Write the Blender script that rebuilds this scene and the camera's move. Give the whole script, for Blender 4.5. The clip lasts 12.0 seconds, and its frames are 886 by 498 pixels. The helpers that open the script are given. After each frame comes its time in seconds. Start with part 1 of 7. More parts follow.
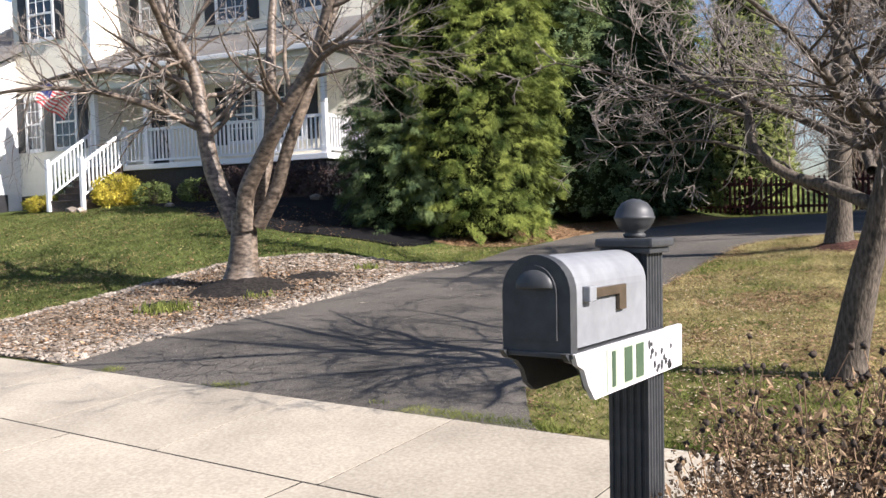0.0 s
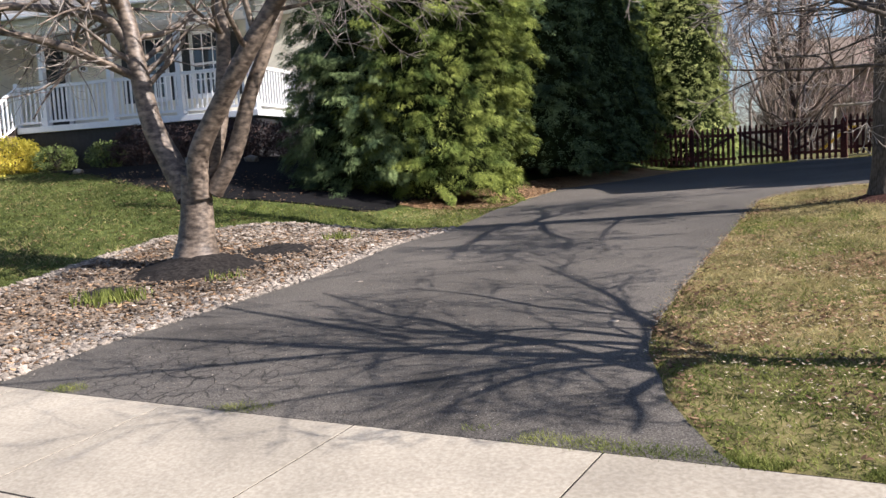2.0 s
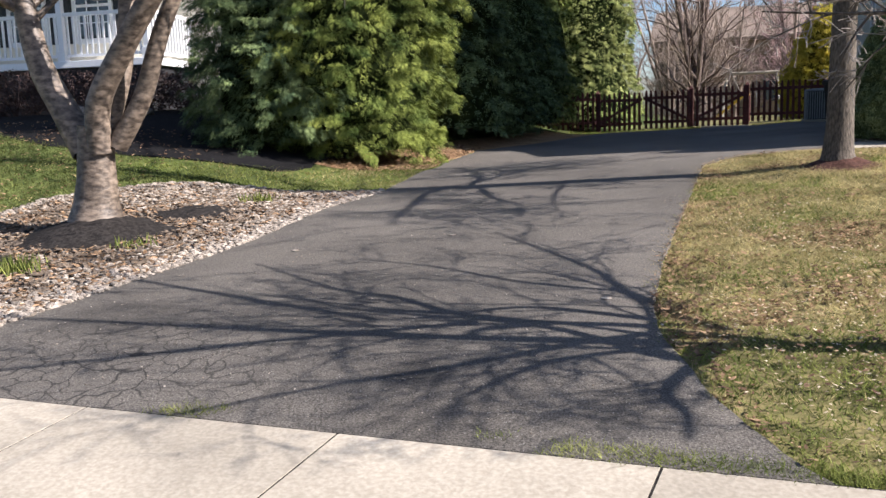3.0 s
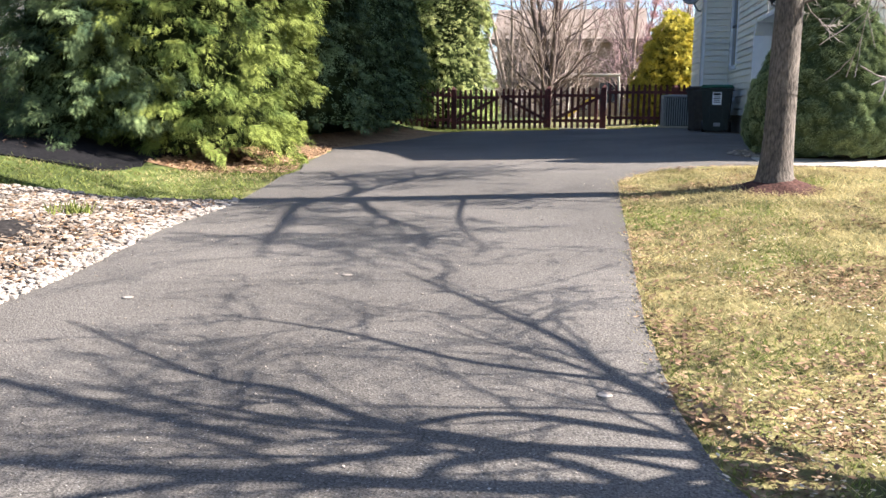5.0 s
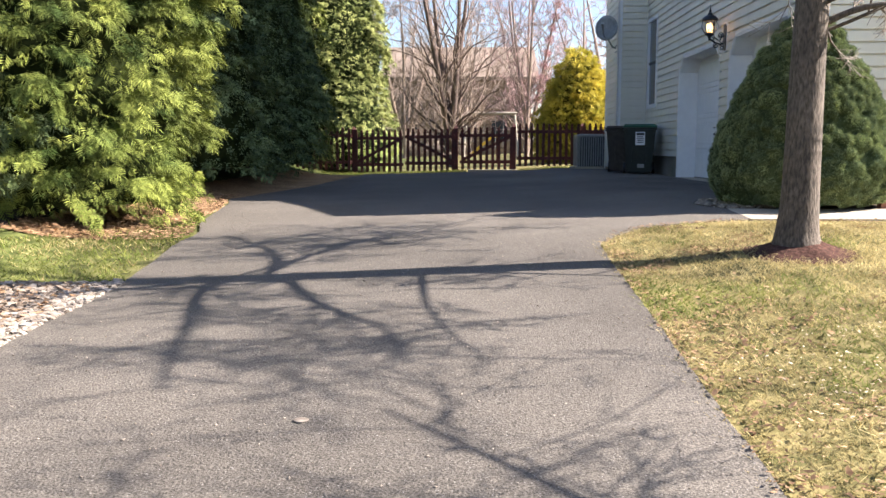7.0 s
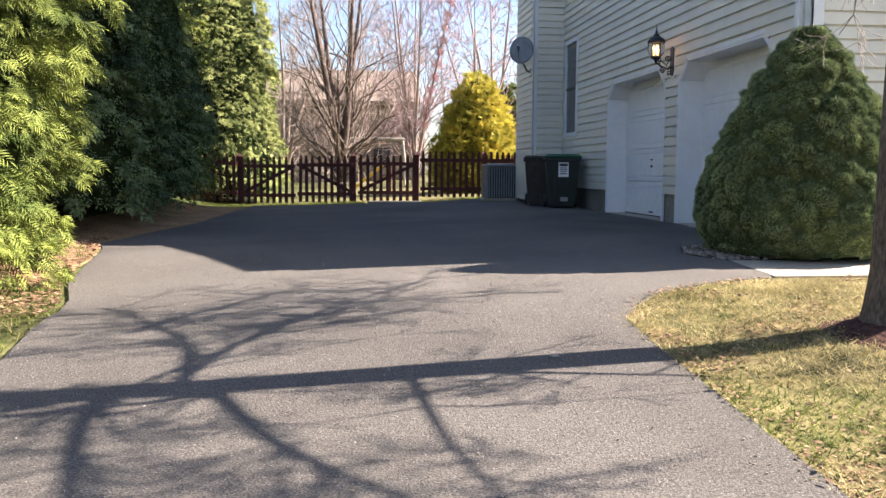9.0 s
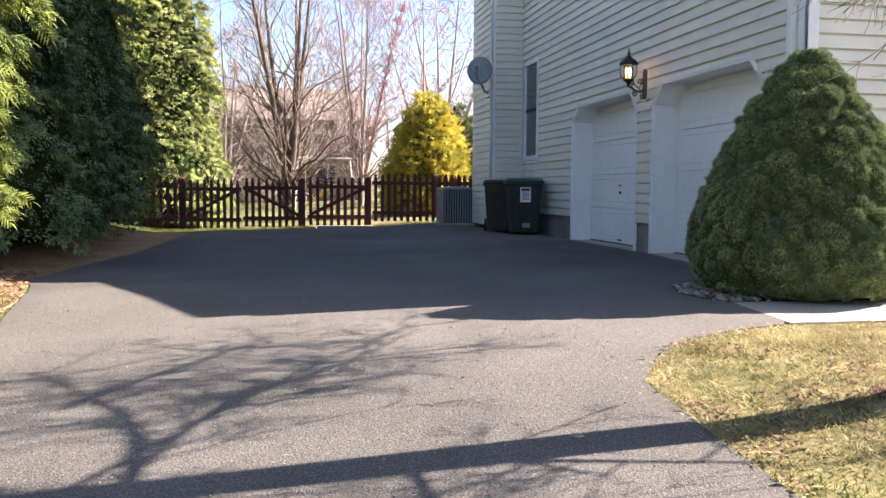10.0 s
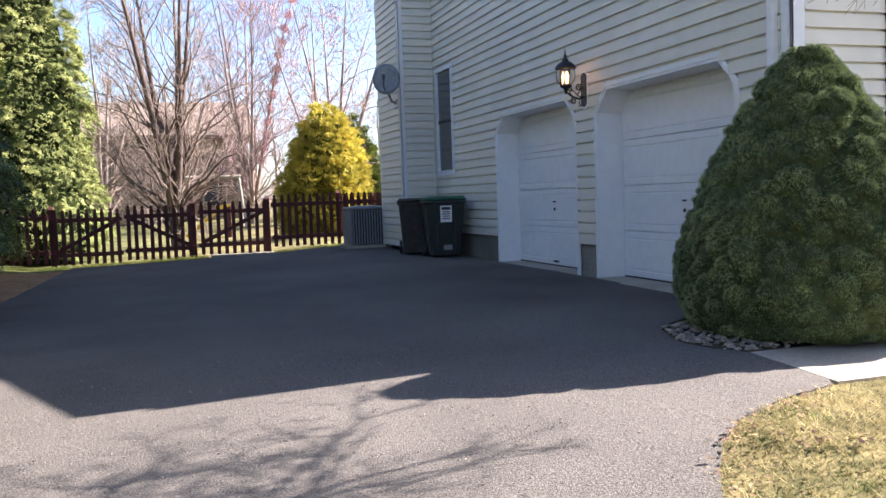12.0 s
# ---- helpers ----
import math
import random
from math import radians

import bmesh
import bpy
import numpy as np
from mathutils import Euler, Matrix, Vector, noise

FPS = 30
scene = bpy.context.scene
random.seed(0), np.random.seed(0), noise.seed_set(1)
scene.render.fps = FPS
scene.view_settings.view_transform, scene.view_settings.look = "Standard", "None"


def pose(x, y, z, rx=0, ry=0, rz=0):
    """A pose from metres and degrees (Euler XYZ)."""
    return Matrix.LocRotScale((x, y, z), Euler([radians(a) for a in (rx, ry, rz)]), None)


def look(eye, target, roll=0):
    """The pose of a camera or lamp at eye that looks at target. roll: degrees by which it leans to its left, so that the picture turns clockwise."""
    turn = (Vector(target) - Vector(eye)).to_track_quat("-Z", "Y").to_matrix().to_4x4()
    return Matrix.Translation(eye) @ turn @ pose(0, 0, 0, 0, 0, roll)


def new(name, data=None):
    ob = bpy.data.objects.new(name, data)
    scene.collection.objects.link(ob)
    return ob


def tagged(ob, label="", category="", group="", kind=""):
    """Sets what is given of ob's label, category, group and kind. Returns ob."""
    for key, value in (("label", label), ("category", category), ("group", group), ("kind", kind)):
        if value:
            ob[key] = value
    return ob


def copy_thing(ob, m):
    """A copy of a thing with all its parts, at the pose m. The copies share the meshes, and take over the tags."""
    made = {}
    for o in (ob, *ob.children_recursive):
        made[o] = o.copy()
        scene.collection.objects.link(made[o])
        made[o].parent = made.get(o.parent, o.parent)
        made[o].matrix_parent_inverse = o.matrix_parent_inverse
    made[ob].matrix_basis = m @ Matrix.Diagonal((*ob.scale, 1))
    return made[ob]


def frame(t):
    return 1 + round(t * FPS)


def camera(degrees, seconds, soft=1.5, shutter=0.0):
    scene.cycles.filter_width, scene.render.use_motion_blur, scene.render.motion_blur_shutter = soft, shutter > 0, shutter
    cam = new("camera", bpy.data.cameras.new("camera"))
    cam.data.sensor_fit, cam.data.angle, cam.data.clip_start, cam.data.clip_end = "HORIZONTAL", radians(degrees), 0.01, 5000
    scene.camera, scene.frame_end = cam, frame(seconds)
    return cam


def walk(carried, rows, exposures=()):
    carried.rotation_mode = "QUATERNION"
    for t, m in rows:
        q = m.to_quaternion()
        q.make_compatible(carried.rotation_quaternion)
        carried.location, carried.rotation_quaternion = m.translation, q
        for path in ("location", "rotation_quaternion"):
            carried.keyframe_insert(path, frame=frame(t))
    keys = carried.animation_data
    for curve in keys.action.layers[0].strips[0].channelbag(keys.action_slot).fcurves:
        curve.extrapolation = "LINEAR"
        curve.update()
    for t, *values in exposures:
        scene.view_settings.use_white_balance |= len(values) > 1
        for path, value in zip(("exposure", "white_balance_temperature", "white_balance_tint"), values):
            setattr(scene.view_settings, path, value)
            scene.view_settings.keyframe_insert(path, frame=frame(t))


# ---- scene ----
cam = camera(54.2, 12.0)
PATH = [
    (0, (-0.008, 0.159, 1.444), (-1.147, 1.8, 1.351), -1.8),
    (0.5, (-0.464, 0.301, 1.428), (-1.728, 1.845, 1.292), -0.9),
    (1, (-0.904, 0.47, 1.461), (-2.156, 2.024, 1.338), -2.3),
    (1.5, (-1.333, 0.675, 1.482), (-2.5, 2.294, 1.356), -1.8),
    (2, (-1.809, 0.906, 1.461), (-2.75, 2.66, 1.267), -3.2),
    (2.5, (-2.249, 1.161, 1.45), (-3.077, 2.962, 1.185), -3.2),
    (3, (-2.652, 1.421, 1.429), (-3.354, 3.271, 1.137), -2.0),
    (3.5, (-2.963, 1.717, 1.415), (-3.503, 3.608, 1.049), -2.3),
    (3.7, (-3.073, 1.874, 1.43), (-3.559, 3.784, 1.091), -2.6),
    (5.3, (-3.797, 3.28, 1.542), (-4.079, 5.237, 1.243), 0.6),
    (5.5, (-3.89, 3.459, 1.561), (-4.134, 5.427, 1.303), 0.3),
    (6, (-4.08, 3.839, 1.6), (-4.251, 5.818, 1.366), 0.0),
    (6.5, (-4.249, 4.27, 1.588), (-4.4, 6.249, 1.342), 0.5),
    (7, (-4.441, 4.712, 1.62), (-4.503, 6.698, 1.386), -0.0),
    (7.5, (-4.624, 5.184, 1.652), (-4.676, 7.179, 1.514), 0.0),
    (7.7, (-4.676, 5.399, 1.644), (-4.684, 7.395, 1.52), 0.5),
    (9.5, (-5.286, 7.06, 1.809), (-4.996, 9.029, 1.618), 0.1),
    (10, (-5.34, 7.466, 1.869), (-4.971, 9.427, 1.733), 0.4),
    (10.5, (-5.412, 7.871, 1.913), (-4.897, 9.797, 1.756), -0.2),
    (11, (-5.458, 8.298, 1.978), (-4.883, 10.209, 1.845), 0.1),
    (11.5, (-5.47, 8.695, 2.038), (-4.823, 10.584, 1.931), 0.1),
    (12, (-5.435, 9.027, 2.094), (-4.822, 10.927, 1.971), -2.0),
]
EXPOSURES = [(0.0, 1.3, 5850, 16.5), (0.5, 1.03, 5820, 16.5), (1.0, 0.95, 5820, 16.5), (2.0, 1.22, 5800, 17), (3.0, 1.4, 5780, 17), (3.7, 1.78, 5780, 17), (5.3, 2.33, 5800, 15.5), (6.0, 2.4, 5900, 16), (6.6, 2.3, 6050, 17), (7.5, 2.18, 6200, 18), (9.5, 2.37, 6150, 19.5), (10.4, 2.52, 6080, 20.3), (11.2, 2.6, 6020, 21), (12.0, 2.37, 5900, 22)]
walk(cam, [(t, look(eye, target, roll)) for t, eye, target, roll in PATH], EXPOSURES)


# ---- sun and sky ----
SUN_EL, SUN_AZ = 34.0, 3.6  # degrees; azimuth from +x towards +y
world = bpy.data.worlds.new("world")
scene.world = world
world.use_nodes = True
wn = world.node_tree.nodes
sky = wn.new("ShaderNodeTexSky")
sky.sky_type = "NISHITA"
sky.sun_disc = False
sky.ozone_density = 1.7
sky.sun_elevation = radians(SUN_EL)
sky.sun_rotation = radians(90 - SUN_AZ)
world.node_tree.links.new(sky.outputs[0], wn["Background"].inputs[0])
wn["Background"].inputs[1].default_value = 0.060
sun = new("sun", bpy.data.lights.new("sun", "SUN"))
sun.data.energy = 5.0
sun.data.angle = radians(0.53)
sun.data.color = (1.0, 0.90, 0.75)
_e, _a = radians(SUN_EL), radians(SUN_AZ)
SUN_DIR = Vector((math.cos(_e) * math.cos(_a), math.cos(_e) * math.sin(_a), math.sin(_e)))
sun.matrix_basis = look(SUN_DIR * 60, (0, 0, 0))


# ---- materials ----
def mat(name, c1, c2, scale=8.0, rough=0.8, bump=0.2, big=0.6, amount=0.35, metal=0.0, spread=0.0, bump_scale=None, coords="Object", spec=0.5, sheer=0.0, stretch=None):
    """Two colours mixed by fine noise, a slow stain over them, a little relief; spread: how far single pieces differ."""
    m = bpy.data.materials.new(name)
    m.use_nodes = True
    n, l = m.node_tree.nodes, m.node_tree.links
    b = n["Principled BSDF"]
    tc = n.new("ShaderNodeTexCoord")
    fine, slow = n.new("ShaderNodeTexNoise"), n.new("ShaderNodeTexNoise")
    fine.inputs["Scale"].default_value, fine.inputs["Detail"].default_value = scale, 6
    slow.inputs["Scale"].default_value, slow.inputs["Detail"].default_value = big, 3
    for t in (fine, slow):
        l.new(tc.outputs[coords], t.inputs["Vector"])
    if stretch:
        mp = n.new("ShaderNodeMapping")
        mp.inputs["Scale"].default_value = stretch
        l.new(tc.outputs[coords], mp.inputs[0])
        l.new(mp.outputs[0], fine.inputs["Vector"])
    ramp = n.new("ShaderNodeValToRGB")
    ramp.color_ramp.elements[0].position, ramp.color_ramp.elements[1].position = 0.35, 0.68
    ramp.color_ramp.elements[0].color, ramp.color_ramp.elements[1].color = (*c1, 1), (*c2, 1)
    l.new(fine.outputs["Fac"], ramp.inputs[0])
    mul = n.new("ShaderNodeMix")
    mul.data_type, mul.blend_type = "RGBA", "MULTIPLY"
    mul.inputs[0].default_value = 1.0
    r2 = n.new("ShaderNodeMapRange")
    r2.inputs[1].default_value, r2.inputs[2].default_value = 0.3, 0.7
    r2.inputs[3].default_value, r2.inputs[4].default_value = 1 - amount, 1 + amount * 0.4
    l.new(slow.outputs["Fac"], r2.inputs[0])
    l.new(ramp.outputs[0], mul.inputs[6])
    l.new(r2.outputs[0], mul.inputs[7])
    out = mul.outputs[2]
    if spread:
        oi, geo, add = n.new("ShaderNodeObjectInfo"), n.new("ShaderNodeNewGeometry"), n.new("ShaderNodeMath")
        l.new(oi.outputs["Random"], add.inputs[0])
        l.new(geo.outputs["Random Per Island"], add.inputs[1])
        fr = n.new("ShaderNodeMath")
        fr.operation = "FRACT"
        l.new(add.outputs[0], fr.inputs[0])
        mr = n.new("ShaderNodeMapRange")
        mr.inputs[3].default_value, mr.inputs[4].default_value = 1 - spread, 1 + spread
        l.new(fr.outputs[0], mr.inputs[0])
        hs = n.new("ShaderNodeHueSaturation")
        l.new(mr.outputs[0], hs.inputs["Value"])
        l.new(out, hs.inputs["Color"])
        out = hs.outputs[0]
    l.new(out, b.inputs["Base Color"])
    b.inputs["Roughness"].default_value, b.inputs["Metallic"].default_value = rough, metal
    b.inputs["Specular IOR Level"].default_value = spec
    if sheer:
        tr, ms = n.new("ShaderNodeBsdfTranslucent"), n.new("ShaderNodeMixShader")
        ms.inputs[0].default_value = sheer
        l.new(out, tr.inputs[0])
        l.new(b.outputs[0], ms.inputs[1])
        l.new(tr.outputs[0], ms.inputs[2])
        l.new(ms.outputs[0], n["Material Output"].inputs[0])
    if bump:
        bp = n.new("ShaderNodeBump")
        bp.inputs["Strength"].default_value, bp.inputs["Distance"].default_value = bump, 0.01
        src = fine
        if bump_scale:
            src = n.new("ShaderNodeTexNoise")
            src.inputs["Scale"].default_value, src.inputs["Detail"].default_value = bump_scale, 5
            l.new(tc.outputs[coords], src.inputs["Vector"])
        l.new(src.outputs["Fac"], bp.inputs["Height"])
        l.new(bp.outputs[0], b.inputs["Normal"])
    return m


def glass_mat(name, tint=(0.03, 0.04, 0.05)):
    m = bpy.data.materials.new(name)
    m.use_nodes = True
    b = m.node_tree.nodes["Principled BSDF"]
    b.inputs["Base Color"].default_value = (*tint, 1)
    b.inputs["Roughness"].default_value = 0.04
    b.inputs["Specular IOR Level"].default_value = 0.8
    return m


def glow_mat(name, colour, strength):
    m = bpy.data.materials.new(name)
    m.use_nodes = True
    b = m.node_tree.nodes["Principled BSDF"]
    b.inputs["Emission Color"].default_value = (*colour, 1)
    b.inputs["Emission Strength"].default_value = strength
    return m




def lawn_mat():
    """Turf: a greener lawn towards -x, a dry straw-coloured one towards +x."""
    m = mat("turf", (0.10, 0.098, 0.036), (0.30, 0.25, 0.11), 7, 0.95, 0.6, 0.9, 0.55, bump_scale=60, spec=0.1)
    n, l = m.node_tree.nodes, m.node_tree.links
    b = n["Principled BSDF"]
    base = b.inputs["Base Color"].links[0].from_socket
    tc, sep, mr, mx = n.new("ShaderNodeTexCoord"), n.new("ShaderNodeSeparateXYZ"), n.new("ShaderNodeMapRange"), n.new("ShaderNodeMix")
    mx.data_type, mx.blend_type = "RGBA", "MULTIPLY"
    l.new(tc.outputs["Object"], sep.inputs[0])
    mr.inputs[1].default_value, mr.inputs[2].default_value = -5.0, -9.0
    l.new(sep.outputs["X"], mr.inputs[0])
    l.new(mr.outputs[0], mx.inputs[0])
    l.new(base, mx.inputs[6])
    mx.inputs[7].default_value = (0.46, 0.66, 0.45, 1)
    l.new(mx.outputs[2], b.inputs["Base Color"])
    return m


GRASS = lawn_mat()


def asphalt_mat():
    """Worn asphalt: dark binder, pale grit, a net of cracks in places, dull stains."""
    m = mat("asphalt", (0.059, 0.053, 0.045), (0.186, 0.167, 0.143), 100, 0.85, 0.6, 0.45, 0.4, spec=0.2)
    n, l = m.node_tree.nodes, m.node_tree.links
    b = n["Principled BSDF"]
    base = b.inputs["Base Color"].links[0].from_socket
    tc = n.new("ShaderNodeTexCoord")
    warp, mixv = n.new("ShaderNodeTexNoise"), n.new("ShaderNodeVectorMath")
    warp.inputs["Scale"].default_value = 3.0
    mixv.operation = "MULTIPLY_ADD"
    mixv.inputs[1].default_value = (0.35, 0.35, 0.35)
    l.new(tc.outputs["Object"], warp.inputs["Vector"])
    l.new(warp.outputs["Color"], mixv.inputs[0])
    l.new(tc.outputs["Object"], mixv.inputs[2])
    vor = n.new("ShaderNodeTexVoronoi")
    vor.feature = "DISTANCE_TO_EDGE"
    vor.inputs["Scale"].default_value = 5.5
    l.new(mixv.outputs[0], vor.inputs["Vector"])
    crack = n.new("ShaderNodeMapRange")
    crack.inputs[1].default_value, crack.inputs[2].default_value = 0.010, 0.045
    crack.inputs[3].default_value, crack.inputs[4].default_value = 1.0, 0.0
    l.new(vor.outputs["Distance"], crack.inputs[0])
    where = n.new("ShaderNodeTexNoise")
    where.inputs["Scale"].default_value = 0.55
    l.new(tc.outputs["Object"], where.inputs["Vector"])
    wr = n.new("ShaderNodeMapRange")
    wr.inputs[1].default_value, wr.inputs[2].default_value = 0.54, 0.66
    l.new(where.outputs["Fac"], wr.inputs[0])
    sep, sy = n.new("ShaderNodeSeparateXYZ"), n.new("ShaderNodeMapRange")
    l.new(tc.outputs["Object"], sep.inputs[0])
    sy.inputs[1].default_value, sy.inputs[2].default_value = 7.5, 5.5
    l.new(sep.outputs["Y"], sy.inputs[0])
    mx = n.new("ShaderNodeMath")
    mx.operation = "MAXIMUM"
    wr.inputs[4].default_value = 0.12
    l.new(wr.outputs[0], mx.inputs[0])
    half = n.new("ShaderNodeMath")
    half.operation = "MULTIPLY"
    half.inputs[1].default_value = 0.28
    l.new(sy.outputs[0], half.inputs[0])
    both = n.new("ShaderNodeMath")
    both.operation = "MULTIPLY"
    l.new(crack.outputs[0], both.inputs[0])
    l.new(mx.outputs[0], both.inputs[1])
    def spot(x, y, radius):
        """1 inside a ragged-edged round patch, 0 outside it."""
        far, ad, out_ = n.new("ShaderNodeVectorMath"), n.new("ShaderNodeMath"), n.new("ShaderNodeMapRange")
        flat = n.new("ShaderNodeVectorMath")
        flat.operation, flat.inputs[1].default_value = "MULTIPLY", (1, 1, 0)
        l.new(tc.outputs["Object"], flat.inputs[0])
        far.operation, far.inputs[1].default_value = "DISTANCE", (x, y, 0)
        l.new(flat.outputs[0], far.inputs[0])
        ad.operation, ad.inputs[1].default_value = "MULTIPLY_ADD", radius * 1.6
        l.new(warp.outputs["Fac"], ad.inputs[0])
        l.new(far.outputs["Value"], ad.inputs[2])
        out_.inputs[1].default_value, out_.inputs[2].default_value = radius * 2.0, radius * 1.3
        l.new(ad.outputs[0], out_.inputs[0])
        return out_.outputs[0]
    worn = n.new("ShaderNodeMath")
    worn.operation, worn.inputs[1].default_value = "MULTIPLY_ADD", 0.5
    l.new(spot(-5.9, 4.95, 0.9), worn.inputs[0])
    l.new(half.outputs[0], worn.inputs[2])
    l.new(worn.outputs[0], mx.inputs[1])
    for x, y, radius, dark in ((-4.27, 5.23, 0.2, 0.5), (-6.5, 5.75, 0.42, 0.42), (-3.15, 5.0, 0.3, 0.25), (-5.6, 25.6, 0.5, 0.3)):
        stain = n.new("ShaderNodeMix")
        stain.data_type = "RGBA"
        k = n.new("ShaderNodeMath")
        k.operation, k.inputs[1].default_value = "MULTIPLY", dark
        l.new(spot(x, y, radius), k.inputs[0])
        l.new(k.outputs[0], stain.inputs[0])
        l.new(base, stain.inputs[6])
        stain.inputs[7].default_value = (0.02, 0.019, 0.018, 1)
        base = stain.outputs[2]
    grit, gr = n.new("ShaderNodeTexVoronoi"), n.new("ShaderNodeMapRange")
    grit.inputs["Scale"].default_value = 38.0
    l.new(tc.outputs["Object"], grit.inputs["Vector"])
    gr.inputs[1].default_value, gr.inputs[2].default_value = 0.17, 0.07
    gr.inputs[3].default_value, gr.inputs[4].default_value = 0.0, 0.62
    l.new(grit.outputs["Distance"], gr.inputs[0])
    a, c = n.new("ShaderNodeMix"), n.new("ShaderNodeMix")
    for x in (a, c):
        x.data_type = "RGBA"
    l.new(gr.outputs[0], a.inputs[0])
    l.new(base, a.inputs[6])
    a.inputs[7].default_value = (0.36, 0.345, 0.325, 1)
    l.new(both.outputs[0], c.inputs[0])
    l.new(a.outputs[2], c.inputs[6])
    c.inputs[7].default_value = (0.018, 0.017, 0.016, 1)
    l.new(c.outputs[2], b.inputs["Base Color"])
    return m


def lap_lines(m, period=0.115):
    """Relief of lapped boards on a far wall."""
    n, l = m.node_tree.nodes, m.node_tree.links
    tc, sep, div, fr, bp = n.new("ShaderNodeTexCoord"), n.new("ShaderNodeSeparateXYZ"), n.new("ShaderNodeMath"), n.new("ShaderNodeMath"), n.new("ShaderNodeBump")
    l.new(tc.outputs["Object"], sep.inputs[0])
    div.operation, div.inputs[1].default_value = "DIVIDE", period
    fr.operation = "FRACT"
    l.new(sep.outputs["Z"], div.inputs[0])
    l.new(div.outputs[0], fr.inputs[0])
    bp.invert = True
    bp.inputs["Distance"].default_value = 0.02
    l.new(fr.outputs[0], bp.inputs["Height"])
    l.new(bp.outputs[0], n["Principled BSDF"].inputs["Normal"])
    return m


ASPHALT = asphalt_mat()
CONCRETE = mat("concrete", (0.34, 0.298, 0.232), (0.445, 0.398, 0.317), 45, 0.9, 0.25, 1.3, 0.22, spread=0.07, spec=0.2)
SIDING = mat("cream_vinyl", (0.68, 0.65, 0.55), (0.74, 0.71, 0.61), 3, 0.55, 0.04, 0.7, 0.08, spread=0.03)
WHITE = mat("white_paint", (0.76, 0.765, 0.775), (0.81, 0.815, 0.82), 9, 0.5, 0.05, 0.8, 0.06)
NSIDING = mat("white_vinyl", (0.66, 0.66, 0.65), (0.72, 0.72, 0.71), 5, 0.55, 0.04, 0.7, 0.06)
NCREAM = mat("pale_cream_vinyl", (0.80, 0.745, 0.61), (0.85, 0.80, 0.67), 5, 0.55, 0.04, 0.7, 0.06)
BLACK = mat("black_paint", (0.012, 0.012, 0.013), (0.022, 0.022, 0.024), 20, 0.45, 0.05)
SKIRT = mat("dark_skirt", (0.010, 0.010, 0.013), (0.02, 0.02, 0.024), 12, 0.7, 0.1)
SHINGLE = mat("grey_shingles", (0.10, 0.095, 0.09), (0.20, 0.19, 0.18), 25, 0.95, 0.5, 0.8)
FOUNDATION = mat("foundation_concrete", (0.20, 0.19, 0.165), (0.28, 0.265, 0.23), 30, 0.95, 0.3, 1.5)
GLASS = glass_mat("dark_glass")
REDWOOD = mat("dark_red_stain", (0.062, 0.015, 0.013), (0.115, 0.028, 0.023), 30, 0.75, 0.2, 2, 0.3, spread=0.2)
SHUTTER_RED = mat("maroon_paint", (0.10, 0.022, 0.024), (0.13, 0.03, 0.032), 10, 0.5, 0.05)
BARK = mat("grey_brown_bark", (0.045, 0.035, 0.026), (0.145, 0.118, 0.09), 46, 0.92, 1.0, 5, 0.25, stretch=(1.3, 1.3, 0.4))
CHERRY = mat("banded_cherry_bark", (0.05, 0.036, 0.026), (0.25, 0.195, 0.145), 13, 0.55, 0.9, 2.5, 0.45, stretch=(1, 1, 1.8))
TWIG = mat("pale_twigs", (0.20, 0.17, 0.145), (0.36, 0.315, 0.27), 12, 0.85, 0.1)
PINKTWIG = mat("budding_twigs", (0.34, 0.22, 0.21), (0.46, 0.31, 0.30), 6, 0.9, 0.0)
FARTWIG = mat("far_twigs", (0.24, 0.18, 0.14), (0.36, 0.285, 0.23), 4, 0.9, 0.0)
ARB = mat("arborvitae_green", (0.035, 0.06, 0.013), (0.265, 0.305, 0.066), 2.2, 0.75, 0.0, 0.8, 0.3, spread=0.35, sheer=0.05, spec=0.1)
# sunlit copy of ARB: paler, with the sun on the far tree painted in
ARB_SUNLIT = mat("arborvitae_green_sunlit", (0.13, 0.16, 0.05), (0.40, 0.43, 0.15), 2.2, 0.75, 0.0, 0.8, 0.3, spread=0.25, sheer=0.1, spec=0.1)
# shaded copy of ARB: darker, bluer, the hedge's shade put into the colour
ARB_SHADED = mat("arborvitae_green_shaded", (0.034, 0.06, 0.03), (0.20, 0.255, 0.10), 2.2, 0.75, 0.0, 0.8, 0.3, spread=0.35, sheer=0.05, spec=0.1)
# near-black inner growth: the shade between the sprays is put into the colour
ARB_INNER_SHADE = mat("arborvitae_inner_shade", (0.010, 0.015, 0.006), (0.026, 0.034, 0.011), 5, 1.0, 0.3, spec=0.0)
# darker shell: shade in the creases between knobs, put into the colour
SPRUCE_INNER_SHADE = mat("spruce_inner_shade", (0.035, 0.048, 0.022), (0.085, 0.105, 0.042), 14, 1.0, 0.8, spec=0.0)
SPRUCE = mat("spruce_needles", (0.115, 0.155, 0.09), (0.34, 0.395, 0.18), 5, 0.8, 0.0, 1.5, 0.2, spread=0.3, sheer=0.05, spec=0.1)
GOLD = mat("golden_cypress", (0.33, 0.31, 0.045), (0.62, 0.51, 0.08), 2.0, 0.75, 0.0, 1, 0.3, spread=0.25, sheer=0.3, spec=0.15)
# dark olive core: colour stands in for the cypress's shaded inside
GOLD_INNER_SHADE = mat("golden_inner_shade", (0.08, 0.08, 0.018), (0.18, 0.155, 0.03), 5, 1.0, 0.3, spec=0.0)
